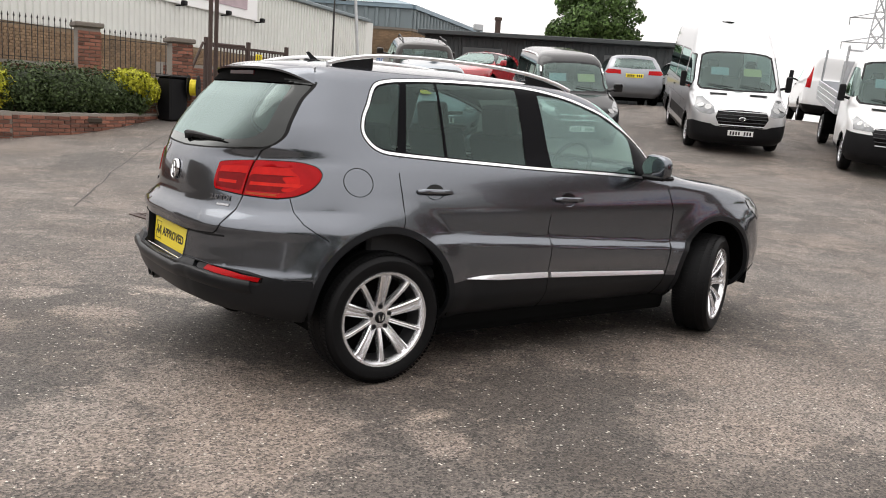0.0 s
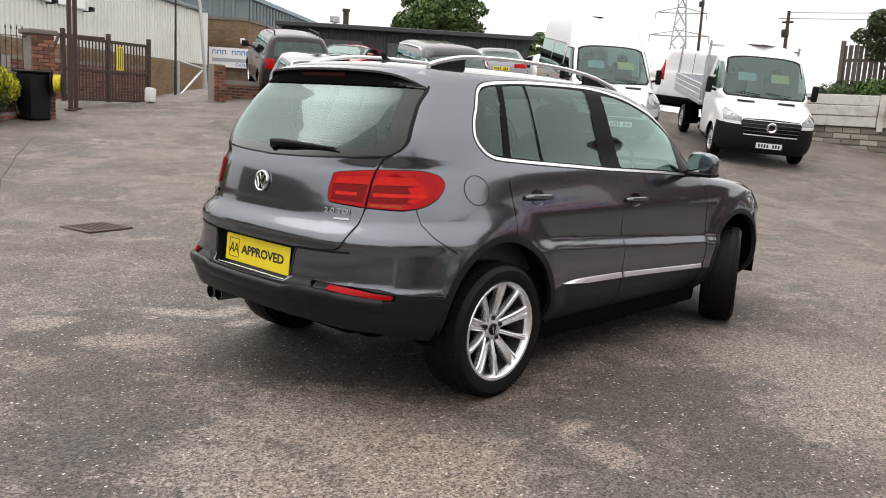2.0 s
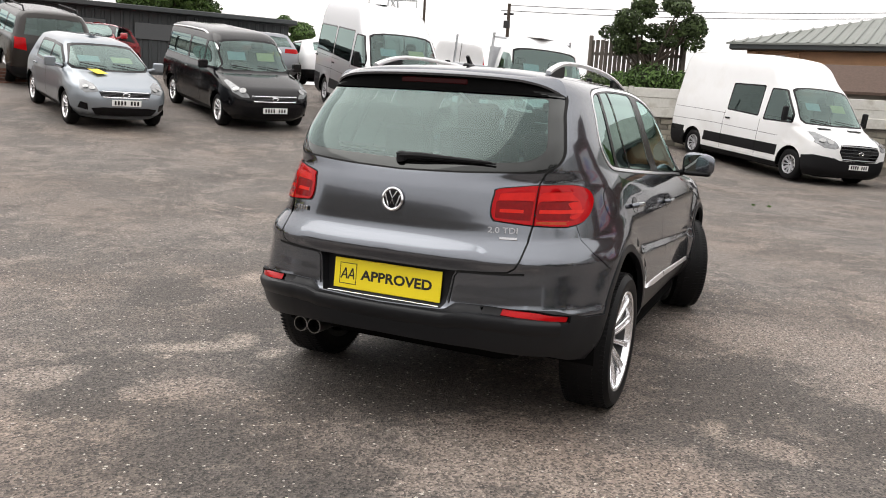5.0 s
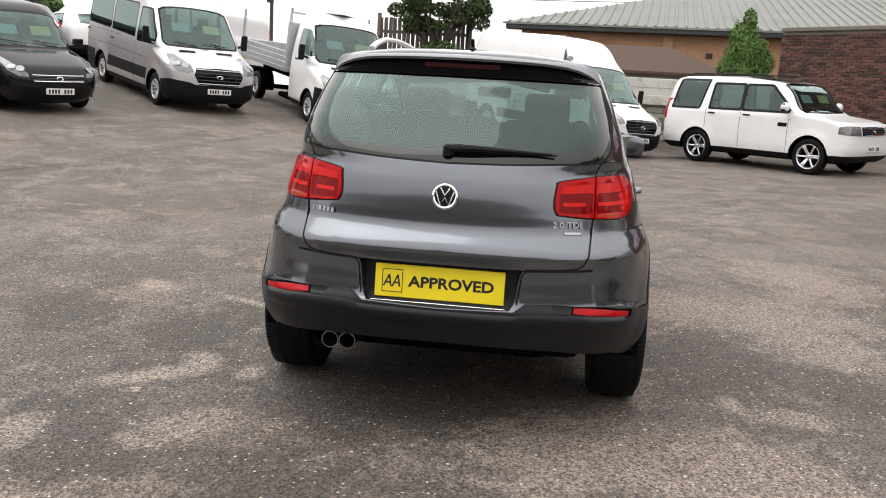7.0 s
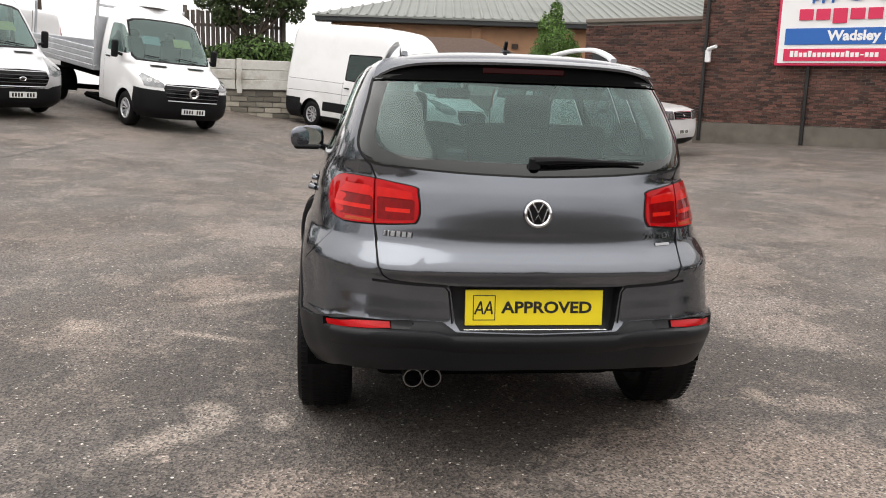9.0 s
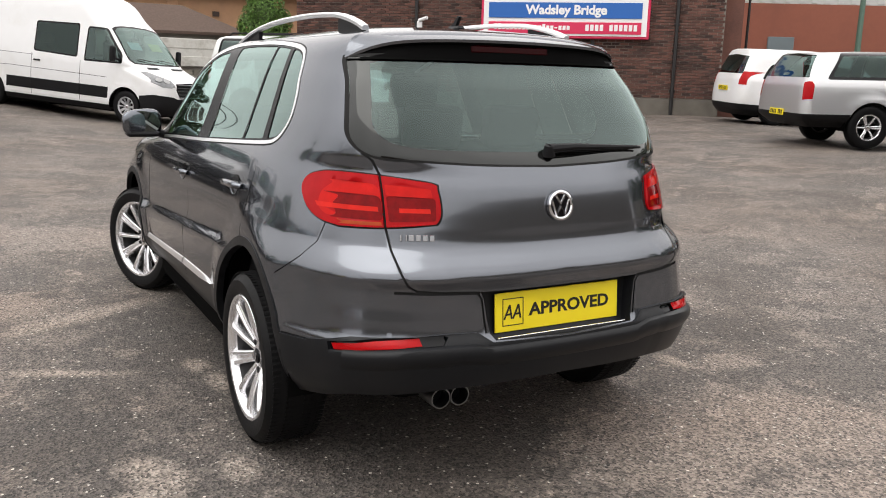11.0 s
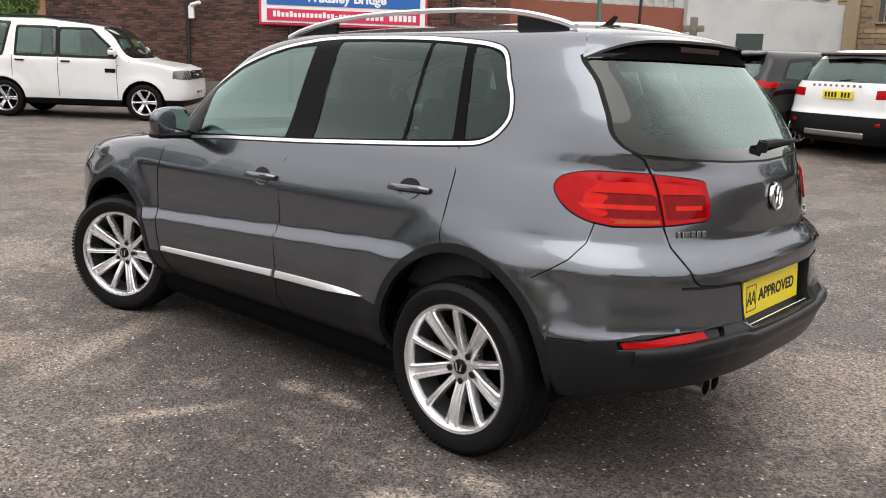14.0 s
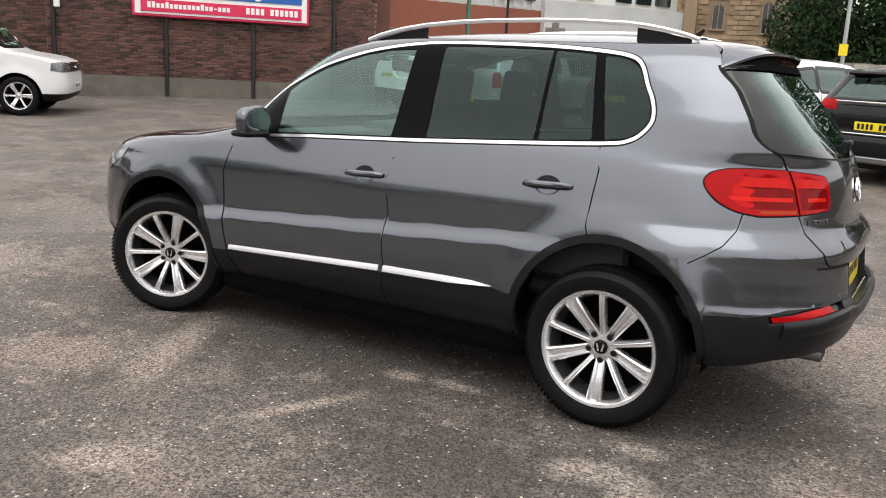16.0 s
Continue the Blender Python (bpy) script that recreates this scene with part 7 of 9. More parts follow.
def ribs(owner, a, b, z0, z1, pitch, mat, deep=.03, name="rib"):
    """Upright folds of a sheet-clad wall, one joined part."""
    m, L = wall_frame(a, b)
    vs, fs = [], []
    for k in range(int(L / pitch)):
        x = (k + .5) * pitch
        i = len(vs)
        vs += [(x - pitch * .22, 0, z0), (x - pitch * .12, -deep, z0), (x + pitch * .12, -deep, z0), (x + pitch * .22, 0, z0), (x - pitch * .22, 0, z1), (x - pitch * .12, -deep, z1), (x + pitch * .12, -deep, z1), (x + pitch * .22, 0, z1)]
        fs += [(i, i + 1, i + 5, i + 4), (i + 1, i + 2, i + 6, i + 5), (i + 2, i + 3, i + 7, i + 6)]
    ob = mesh_of(name, vs, fs, mat, owner, "stuff")
    ob.matrix_basis = owner.matrix_basis.inverted() @ m


def foliage(blobs, leaf, count, seed, flat=.5):
    """Leaves scattered over and just inside a set of lumps (x, y, z, rx, ry, rz)."""
    rnd = random.Random(seed)
    vs, fs = [], []
    weight = [r[3] * r[5] for r in blobs]
    for _ in range(count):
        x, y, z, rx, ry, rz = rnd.choices(blobs, weight)[0]
        while True:
            d = Vector((rnd.uniform(-1, 1), rnd.uniform(-1, 1), rnd.uniform(-1, 1)))
            if .05 < d.length < 1:
                break
        d.normalize()
        s = rnd.uniform(.55, 1.08) ** .6 * (1 + .16 * noise.noise(Vector((x, y, z)) + d * 2.3))
        p = Vector((x + d.x * rx * s, y + d.y * ry * s, z + d.z * rz * s))
        n = (d + Vector((rnd.uniform(-1, 1), rnd.uniform(-1, 1), rnd.uniform(-.6, 1))) * .9).normalized()
        t = n.cross(Vector((rnd.uniform(-1, 1), rnd.uniform(-1, 1), rnd.uniform(-1, 1)))).normalized()
        w = n.cross(t)
        L = leaf * rnd.uniform(.6, 1.35)
        i = len(vs)
        vs += [p - t * L, p - t * L * .1 + w * L * flat + n * L * .15, p + t * L, p - t * L * .1 - w * L * flat + n * L * .15]
        fs += [(i, i + 1, i + 2), (i, i + 2, i + 3)]
    return [tuple(v) for v in vs], fs


def clumps(n, c, spread, r, seed):
    """Uneven lumps of foliage scattered through an egg-shaped crown."""
    rnd = random.Random(seed)
    out = []
    while len(out) < n:
        d = Vector((rnd.uniform(-1, 1), rnd.uniform(-1, 1), rnd.uniform(-1, 1)))
        if not .35 < d.length < 1:
            continue
        k = r * rnd.uniform(.6, 1.25)
        out.append((c[0] + d.x * spread[0], c[1] + d.y * spread[1], c[2] + d.z * spread[2] + .12 * spread[2] * (1 - d.x * d.x), k, k, k * rnd.uniform(.55, .85)))
    return out


def bush(name, label, x, y, blobs, leaf, count, mat, seed, z=None):
    top = empty(name, label, "shrub")
    z = ground(x, y) if z is None else z
    top.matrix_basis = pose(x, y, z)
    vs, fs = foliage(blobs, leaf, count, seed)
    mesh_of("leaves", vs, fs, mat, top, "stuff")
    b = bmesh.new()
    for k in range(6):
        q = blobs[k % len(blobs)]
        tube(b, [(q[0] + .1 * (k - 2.5), q[1], .0), (q[0] + .16 * (k - 2.5) * q[3], q[1], q[2])], [.02, .008], 5)
    part("stems", b, BARK, top)
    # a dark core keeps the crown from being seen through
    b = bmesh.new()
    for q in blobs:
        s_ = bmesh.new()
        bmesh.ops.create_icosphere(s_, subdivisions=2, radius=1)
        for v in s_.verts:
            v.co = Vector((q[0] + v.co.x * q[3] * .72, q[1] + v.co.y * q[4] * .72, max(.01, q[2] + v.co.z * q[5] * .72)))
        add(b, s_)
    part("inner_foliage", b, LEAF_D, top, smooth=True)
    return top


def tree(name, label, x, y, z, trunk_h, trunk_r, limbs, blobs, leaf, count, mat, seed):
    top = empty(name, label, "tree")
    top.matrix_basis = pose(x, y, z)
    rnd = random.Random(seed)
    b = bmesh.new()
    tube(b, [(0, 0, -.2), (.05, 0, trunk_h * .4), (-.03, .04, trunk_h * .8), (0, 0, trunk_h)], [trunk_r * 1.2, trunk_r, trunk_r * .85, trunk_r * .6], 10)
    part("trunk", b, BARK, top, smooth=True)
    for k in range(limbs):
        q = blobs[k % len(blobs)]
        b = bmesh.new()
        s0 = Vector((0, 0, trunk_h * rnd.uniform(.5, .98)))
        e0 = Vector((q[0], q[1], q[2]))
        mid = s0.lerp(e0, .5) + Vector((rnd.uniform(-.2, .2), rnd.uniform(-.2, .2), rnd.uniform(-.1, .3)))
        tube(b, [s0, mid, e0], [trunk_r * .5, trunk_r * .3, trunk_r * .12], 6)
        for j in range(3):
            w = mid.lerp(e0, .3 * j)
            tube(b, [w, w + Vector((rnd.uniform(-1, 1) * q[3] * .7, rnd.uniform(-1, 1) * q[4] * .7, rnd.uniform(0, 1) * q[5] * .7))], [trunk_r * .18, trunk_r * .06], 5)
        part("limb", b, BARK, top, smooth=True)
    vs, fs = foliage(blobs, leaf, count, seed)
    mesh_of("crown", vs, fs, mat, top, "stuff")
    return top


# low brick retaining wall with a hedge, on the left edge
RW = [(-5.0, 12.1), (.2, 12.42), (1.2, 12.58), (2.4, 13.4), (3.6, 14.5)]
for k, (a, b_) in enumerate(zip(RW, RW[1:])):
    top_z = (.78, .77, .79, .80)[k]
    z0 = min(ground(*a), ground(*b_)) - .1
    w_ = slab("retaining_wall", a, b_, z0, top_z, .22, MORTAR, None, "low red brick retaining wall", front=.012)
    brickwork(w_, a, b_, z0, top_z, RED_B, RED_BJ, near=(3.6, 5.3) if k == 0 else (0, 9), seed=k)
hedge_bed = bmesh.new()
box(hedge_bed, (0, 0, 0), (7.6, 1.1, .1), .02)
hb_ = part("soil_bed", hedge_bed, material("soil", (.045, .033, .024), rough=.95, grain=.4, scale=20, bump=.6), None, "dark soil bed behind the brick wall", kind="structure")
hb_.matrix_basis = pose(-2.0, 13.05, .66, 0, 0, 5)
bush("shrub", "bright yellow-green variegated shrub by the wall", -.35, 13.1, [(0, 0, .45, .75, .5, .5), (-.8, 0, .45, .6, .5, .5)], .038, 7000, LEAF_Y, 3, .74)
bush("shrub", "dense dark green hedge on the brick wall", 1.35, 13.45, [(-.9, -.25, .42, .6, .5, .5), (-.2, -.1, .45, .7, .5, .52), (.55, .2, .42, .65, .5, .5), (1.2, .55, .38, .55, .45, .45)], .034, 15000, LEAF_D, 4, .74)
bush("shrub", "yellow flowering shrub beside the bin", 2.62, 13.85, [(0, 0, .66, .46, .34, .26), (-.38, -.05, .60, .30, .28, .20), (.36, .12, .50, .26, .26, .30)], .045, 4200, LEAF_Y, 5, .78)

# fence: brick piers, dwarf wall and iron railings
PIERS = [(-2.0, 13.85, 2.75), (-.05, 14.1, 2.70), (1.88, 14.35, 2.57), (3.78, 14.35, 2.44)]
for x, y, zt in PIERS:
    p_ = empty("brick_pier", "red brick pier with a stone cap", "pier", "fence piers")
    p_.matrix_basis = pose(x, y, 0)
    b = bmesh.new()
    box(b, (0, 0, (.6 + zt - .1) / 2), (.42, .42, zt - .1 - .6))
    part("core", b, MORTAR, p_)
    for c0, c1 in (((x - .22, y - .222), (x + .22, y - .222)), ((x + .222, y - .22), (x + .222, y + .22))):
        brickwork(p_, c0, c1, .6, zt - .1, RED_B, RED_BJ, near=(0, 1), seed=int(x * 10), size=(.22, .075))
    b = bmesh.new()
    box(b, (0, 0, zt - .05), (.56, .56, .10), .02)
    part("cap", b, COPING, p_)
for (x0, y0, t0), (x1, y1, t1) in zip(PIERS, PIERS[1:]):
    a, b_ = (x0 + .21, y0), (x1 - .21, y1)
    wt_ = (t0 + t1) / 2 - .92
    w_ = slab("dwarf_wall", a, b_, .5, wt_, .22, MORTAR, None, "red brick dwarf wall under iron railings", front=.012)
    brickwork(w_, a, b_, .6, wt_ - .02, RED_B, RED_BJ, near=(0, 1.3), seed=int(x0 * 7))
    m, L = wall_frame(a, b_)
    r_ = empty("iron_railing", "black iron railings with spear tops", "railing", "railings")
    r_.matrix_basis = m @ Matrix.Translation((0, .1, wt_))
    for zz in (.07, .70):
        b = bmesh.new()
        box(b, (L / 2, 0, zz), (L, .04, .012))
        part("rail", b, IRON, r_)
    n_ = int(L / .105)
    me_ = None
    for k in range(n_):
        if me_ is None:
            b = bmesh.new()
            tube(b, [(0, 0, 0), (0, 0, .82)], .008, 6)
            tube(b, [(0, 0, .82), (0, 0, .85), (0, 0, .92)], [.008, .018, .001], 6)
            o_ = part("baluster", b, IRON, r_)
            me_ = o_.data
        else:
            o_ = new("baluster", me_)
            o_.parent = r_
        o_.matrix_basis = pose((k + .5) * L / n_, 0, 0)
# bin, hose reel and sign posts
bn_ = empty("dark_bin", "dark plastic bin on the grass edge", "bin")
bn_.matrix_basis = pose(3.55, 14.05, ground(3.55, 14.05) - .02, 0, 0, 20)
b = bmesh.new()
box(b, (0, 0, .47), (.46, .46, .92), .04)
part("body", b, BLACK, bn_)
b = bmesh.new()
box(b, (0, 0, .95), (.52, .52, .05), .02)
part("lid", b, BLACK, bn_)
hr_ = empty("hose_reel", "yellow hose wound on a wall reel", "hose reel")
hr_.matrix_basis = pose(3.98, 13.95, ground(4, 14) + .72, 0, 0, 60)
b = bmesh.new()
for k in range(5):
    lathe(b, [(.20 + .022 * math.cos(q), -.07 + .035 * k + .022 * math.sin(q)) for q in [2 * math.pi * j / 8 for j in range(9)]], 28, Matrix.Scale(.8, 4))
part("hose", b, material("yellow_hose", (.75, .62, .03), rough=.5), hr_, smooth=True)
b = bmesh.new()
for yy in (-.10, .10):
    lathe(b, [(0, yy), (.27, yy), (.27, yy + .01), (0, yy + .01)], 24)
tube(b, [(0, -.12, 0), (0, .3, 0)], .02, 8)
part("drum", b, BLACK, hr_)
for x, y, h in ((4.82, 15.35, 3.6), (5.05, 15.60, 3.6)):
    p_ = empty("sign_post", "tall dark steel post beside the gate", "post", "sign posts")
    p_.matrix_basis = pose(x, y, ground(x, y))
    b = bmesh.new()
    tube(b, [(0, 0, -.05), (0, 0, h)], .05, 10)
    part("pole", b, RUST, p_)
    b = bmesh.new()
    box(b, (0, 0, .02), (.2, .2, .03), .005)
    part("base_plate", b, RUST, p_)
# sliding gate
ga, gb = (4.95, 16.0), (7.45, 16.9)
m, L = wall_frame(ga, gb)
gt_ = empty("steel_gate", "dark steel vertical-bar yard gate, closed", "gate")
gz = ground(6.2, 16.4)
gt_.matrix_basis = m @ Matrix.Translation((0, 0, gz + .05))
for zz in (.06, .72, 1.42):
    b = bmesh.new()
    box(b, (L / 2, 0, zz), (L, .06, .07), .008)
    part("gate_rail", b, RUST, gt_)
me_ = None
for k in range(int(L / .10)):
    if me_ is None:
        b = bmesh.new()
        box(b, (0, 0, .74), (.025, .025, 1.4))
        o_ = part("gate_bar", b, RUST, gt_)
        me_ = o_.data
    else:
        o_ = new("gate_bar", me_)
        o_.parent = gt_
    o_.matrix_basis = pose(.05 + .10 * k, 0, 0)
for x in (.0, L * .5, L):
    b = bmesh.new()
    box(b, (x, 0, .8), (.09, .09, 1.6), .01)
    part("gate_post", b, RUST, gt_)
b = bmesh.new()
box(b, (L * .62, -.05, 1.05), (.22, .01, .55))
part("notice", b, YELLOW, gt_, "yellow notice with dark bars")
for k in range(3):
    b = bmesh.new()
    box(b, (L * .62 - .06 + .06 * k, -.06, 1.05), (.02, .004, .5))
    part("notice_bar", b, INK, gt_)
b = bmesh.new()
tube(b, [(-.45, 0, .75), (-.1, 0, 1.45), (1.2, 0, 1.48)], .035, 8)
part("brace", b, RUST, gt_)
bw_ = slab("yard_wall", (4.4, 17.6), (8.6, 19.0), .9, 2.0, .3, MORTAR, None, "red brick wall behind the gate")
brickwork(bw_, (4.4, 17.6), (8.6, 19.0), .95, 1.98, RED_B, RED_BJ, near=(0, 2), seed=12)
b = bmesh.new()
box(b, (0, 0, .18), (.22, .2, .36), .05, seg=2)
sb_ = part("white_sack", b, PLATEW, None, smooth=True)
tagged(sb_, "small white sack standing by the gate", "sack")
sb_.matrix_basis = pose(7.25, 16.45, ground(7.25, 16.45), 0, 4, 20)
# lamp post, short pier, galvanised gate, flag pole
lp_ = empty("street_lamp", "slim black street lamp with a flat head", "street lamp")
lp_.matrix_basis = pose(7.75, 16.6, ground(7.75, 16.6))
b = bmesh.new()
tube(b, [(0, 0, -.3), (0, 0, 2.75)], [.035, .022], 10)
part("pole", b, IRON, lp_)
b = bmesh.new()
box(b, (.14, -.02, 2.77), (.34, .10, .03), .012)
part("lamp_head", b, IRON, lp_)
fp_ = empty("flag_pole", "pale grey slim pole by the entrance", "pole")
fp_.matrix_basis = pose(8.35, 16.1, ground(8.35, 16.1))
b = bmesh.new()
tube(b, [(0, 0, 0), (-.28, .2, 4.2)], [.045, .035], 10)
part("pole", b, GALV, fp_)
gg_ = empty("field_gate", "galvanised tubular gate standing open", "gate")
gg_.matrix_basis = pose(8.0, 16.9, ground(8, 16.9), 0, 0, 20)
for p0, p1 in (((0, .05), (0, 1.0)), ((0, 1.0), (1.0, .85)), ((1.0, .85), (1.0, .05)), ((0, .1), (1.0, .1)), ((.05, .12), (.95, .83))):
    b = bmesh.new()
    tube(b, [(p0[0], 0, p0[1]), (p1[0], 0, p1[1])], .03, 8)
    part("gate_tube", b, GALV, gg_)
bp_ = empty("brick_pier", "short red brick gate pier", "pier", "fence piers")
bp_.matrix_basis = pose(8.75, 15.85, 0)
zb = ground(8.75, 15.85)
b = bmesh.new()
box(b, (0, 0, zb + .42), (.30, .30, 1.0))
part("core", b, MORTAR, bp_)
brickwork(bp_, (8.59, 15.69), (8.91, 15.69), zb, zb + .90, RED_B, RED_BJ, near=(0, 1), seed=3)
bw_ = slab("yard_wall", (9.0, 15.95), (11.8, 15.2), 1.0, 1.75, .25, MORTAR, None, "low red brick yard wall")
brickwork(bw_, (9.0, 15.95), (11.8, 15.2), 1.05, 1.72, RED_B, RED_BJ, near=(0, 2.8), seed=21)

# large grey-clad shed with a brick foot
GA, GB = (-.9, 14.75), (14.3, 26.4)
gs_ = empty("grey_warehouse", "large pale grey ribbed metal warehouse on tan brick", "building")
for nm, z0, z1, mt in (("brick_foot", .3, 2.47, TANMORTAR), ("clad_wall", 2.47, 4.42, SHEET)):
    slab(nm, GA, GB, z0, z1, .4, mt, gs_, kind="", front=.02 if nm == "brick_foot" else 0)
slab("clad_wall", GB, (10.0, 36.0), 2.47, 4.42, .4, SHEET, gs_, kind="", front=-.4)
slab("brick_foot", GB, (10.0, 36.0), .3, 2.47, .4, TAN_BJ, gs_, kind="", front=-.4)
brickwork(gs_, GA, GB, .9, 2.45, TAN_BJ, TAN_BJ, seed=31, size=(.15, .06), joint=.006)
ribs(gs_, GA, GB, 2.49, 4.40, .20, SHEET, .035, "sheet_folds")
m, L = wall_frame(GA, GB)
b = bmesh.new()
box(b, (L / 2, .1, 4.47), (L + .1, .5, .12), .02)
o_ = part("eaves_trim", b, BLUESHEET, gs_)
o_.matrix_basis = m
b = bmesh.new()
box(b, (L * .40, -.06, 4.10), (5.6, .06, 1.2), .01)
o_ = part("banner", b, SIGNWHITE, gs_, "white banner with a pinkish picture")
o_.matrix_basis = m
b = bmesh.new()
box(b, (L * .40 + .9, -.10, 4.15), (2.6, .02, .8))
o_ = part("banner_picture", b, material("banner_mauve", (.42, .33, .36), rough=.6, grain=.3, scale=3), gs_)
o_.matrix_basis = m
for x in (L * .40 - 1.2, L * .40 + .9, L * .40 + 2.75):
    b = bmesh.new()
    box(b, (x, -.30, 3.52), (.16, .12, .12), .02)
    tube(b, [(x, -.05, 3.45), (x, -.3, 3.46)], .02, 6)
    o_ = part("sign_light", b, BLACK, gs_)
    o_.matrix_basis = m
# brown brick works with blue-grey cladding above
BC = (16.8, 27.0)
bl_ = empty("brick_works", "brown brick factory with blue-grey cladding above", "building")
for a, b_ in (((13.2, 29.6), BC), (BC, (44, 48))):
    slab("brick_wall", a, b_, .8, 4.35, .4, TANMORTAR, bl_, kind="", front=.015)
    brickwork(bl_, a, b_, 1.3, 4.3, TAN_BJ, TAN_BJ, seed=41, size=(.15, .06), joint=.006)
    slab("clad_band", a, b_, 4.45, 5.25, .4, BLUESHEET, bl_, kind="", front=.02)
    ribs(bl_, a, b_, 4.47, 5.22, .45, BLUESHEET, .05, "sheet_folds")
    slab("string_course", a, b_, 4.35, 4.45, .45, COPING, bl_, kind="", front=-.05)
    slab("roof_edge", a, b_, 5.25, 5.42, .6, BLUEROOF, bl_, kind="", front=-.12)
mesh_of("roof", [(13.0, 29.4, 5.42), (16.75, 26.9, 5.42), (44, 48, 5.42), (34, 58, 9.0), (12, 41, 9.0)], [(0, 1, 2, 3, 4)], BLUEROOF, bl_)
b = bmesh.new()
box(b, (0, 0, 0), (1.75, .05, .78), .005)
pr_ = part("company_sign", b, SIGNWHITE, None)
tagged(pr_, "white company board with dark blue letters", "sign")
pr_.matrix_basis = pose(16.12, 27.18, 2.85, 0, 0, math.degrees(math.atan2(-2.6, 3.6)))
b = bmesh.new()
for k in range(8):
    if k != 3:
        for dx, ww, hh, dz in ((-.06, .03, .17, 0), (.06, .03, .17, 0), (0, .12, .03, .07)):
            box(b, (-.66 + .19 * k + dx, -.03, .20 + dz), (ww, .01, hh))
part("sign_bars", b, SIGNBLUE, pr_)
b = bmesh.new()
box(b, (0, -.03, -.10), (1.5, .01, .14))
part("sign_picture", b, material("sign_grey", (.35, .38, .42), rough=.5, grain=.4, scale=12), pr_)
lettering("gate_wording", "GATE 2", .17, SIGNBLUE, pr_, pose(.45, -.034, -.27, 90), .002)
BEYOND = [gs_, bl_, pr_, lp_, fp_, gg_]
for x, z in ((16.6, 3.55), (16.75, 3.1)):
    b = bmesh.new()
    box(b, (0, 0, 0), (.22, .16, .2), .03)
    o_ = part("alarm_box", b, SIGNWHITE, None)
    BEYOND.append(o_)
    tagged(o_, "small white alarm box on brown brick", "alarm box")
    o_.matrix_basis = pose(x - .1, 26.95, z, 0, 0, 40)
b = bmesh.new()
tube(b, [(0, 0, 0), (.3, -.25, .05)], .07, 8)
tube(b, [(0, 0, -.15), (0, 0, .1)], .05, 8)
o_ = part("security_camera", b, SIGNWHITE, None)
tagged(o_, "white security camera on brown brick corner", "camera")
o_.matrix_basis = pose(17.0, 26.85, 3.45)
# the works and the road stand well beyond the gate: drawn at half size above, set out to their true size and distance here
OUT = Matrix.Translation((-3.42, -2.82, 1.41)) @ Matrix.Scale(1.8, 4) @ Matrix.Translation((3.42, 2.82, -1.41))
for o_ in BEYOND + [o_]:
    o_.matrix_basis = OUT @ o_.matrix_basis

# low dark shed behind the parked cars
sa, sb2 = (15.6, 22.6), (22.2, 16.35)
sd_ = empty("dark_shed", "low dark grey metal shed with openings", "building")
slab("front_wall", sa, sb2, 1.4, 3.95, .3, SHED, sd_, kind="")
ribs(sd_, sa, sb2, 1.5, 3.90, .3, SHED, .03, "sheet_folds")
slab("end_wall", sb2, (28, 21), 1.4, 3.95, .3, SHED, sd_, kind="")
m, L = wall_frame(sa, sb2)
b = bmesh.new()
box(b, (L / 2, 1.5, 4.02), (L + .4, 4.0, .16), .02)
o_ = part("roof", b, SHED, sd_)
o_.matrix_basis = m
for x in (2.2, 4.6, 7.4):
    b = bmesh.new()
    box(b, (x, -.05, 3.30), (1.5, .06, .55), .01)
    o_ = part("opening", b, DARKPANE, sd_)
    o_.matrix_basis = m
b = bmesh.new()
box(b, (7.6, -.09, 2.55), (.6, .05, .7), .01)
o_ = part("door_frame", b, PALEWALL, sd_)
o_.matrix_basis = m
# flood light and chimney
fl_ = empty("flood_light", "square flood light on a dark post", "flood light")
fl_.matrix_basis = pose(18.33, 22.96, ground(18.3, 22.9))
b = bmesh.new()
tube(b, [(0, 0, 0), (0, 0, 2.55)], .07, 8)
part("post", b, IRON, fl_)
b = bmesh.new()
box(b, (0, 0, 2.70), (.42, .16, .26), .03)
part("lamp_head", b, GALV, fl_)
ch_ = empty("flue", "thin rusty metal flue pipe", "chimney")
ch_.matrix_basis = pose(25.72, 31.13, 2.0)
b = bmesh.new()
tube(b, [(0, 0, 0), (0, 0, 3.9)], .15, 12)
tube(b, [(0, 0, 3.9), (0, 0, 4.05)], .2, 12)
part("pipe", b, RUST, ch_)

# trees behind the shed
tree("tree", "large round leafy tree behind the shed", 32.7, 31.6, 1.5, 3.2, .28, 12, clumps(34, (0, 0, 4.9), (2.5, 2.4, 1.9), .82, 8) + [(0, 0, 4.6, 1.5, 1.5, 1.3)], .13, 19000, LEAF_M, 8)
tree("tree", "small tree behind the dark shed", 33.0, 24.0, 1.5, 2.4, .14, 6, clumps(12, (0, 0, 3.1), (1.3, 1.2, .7), .5, 9), .10, 4500, LEAF_M, 9)

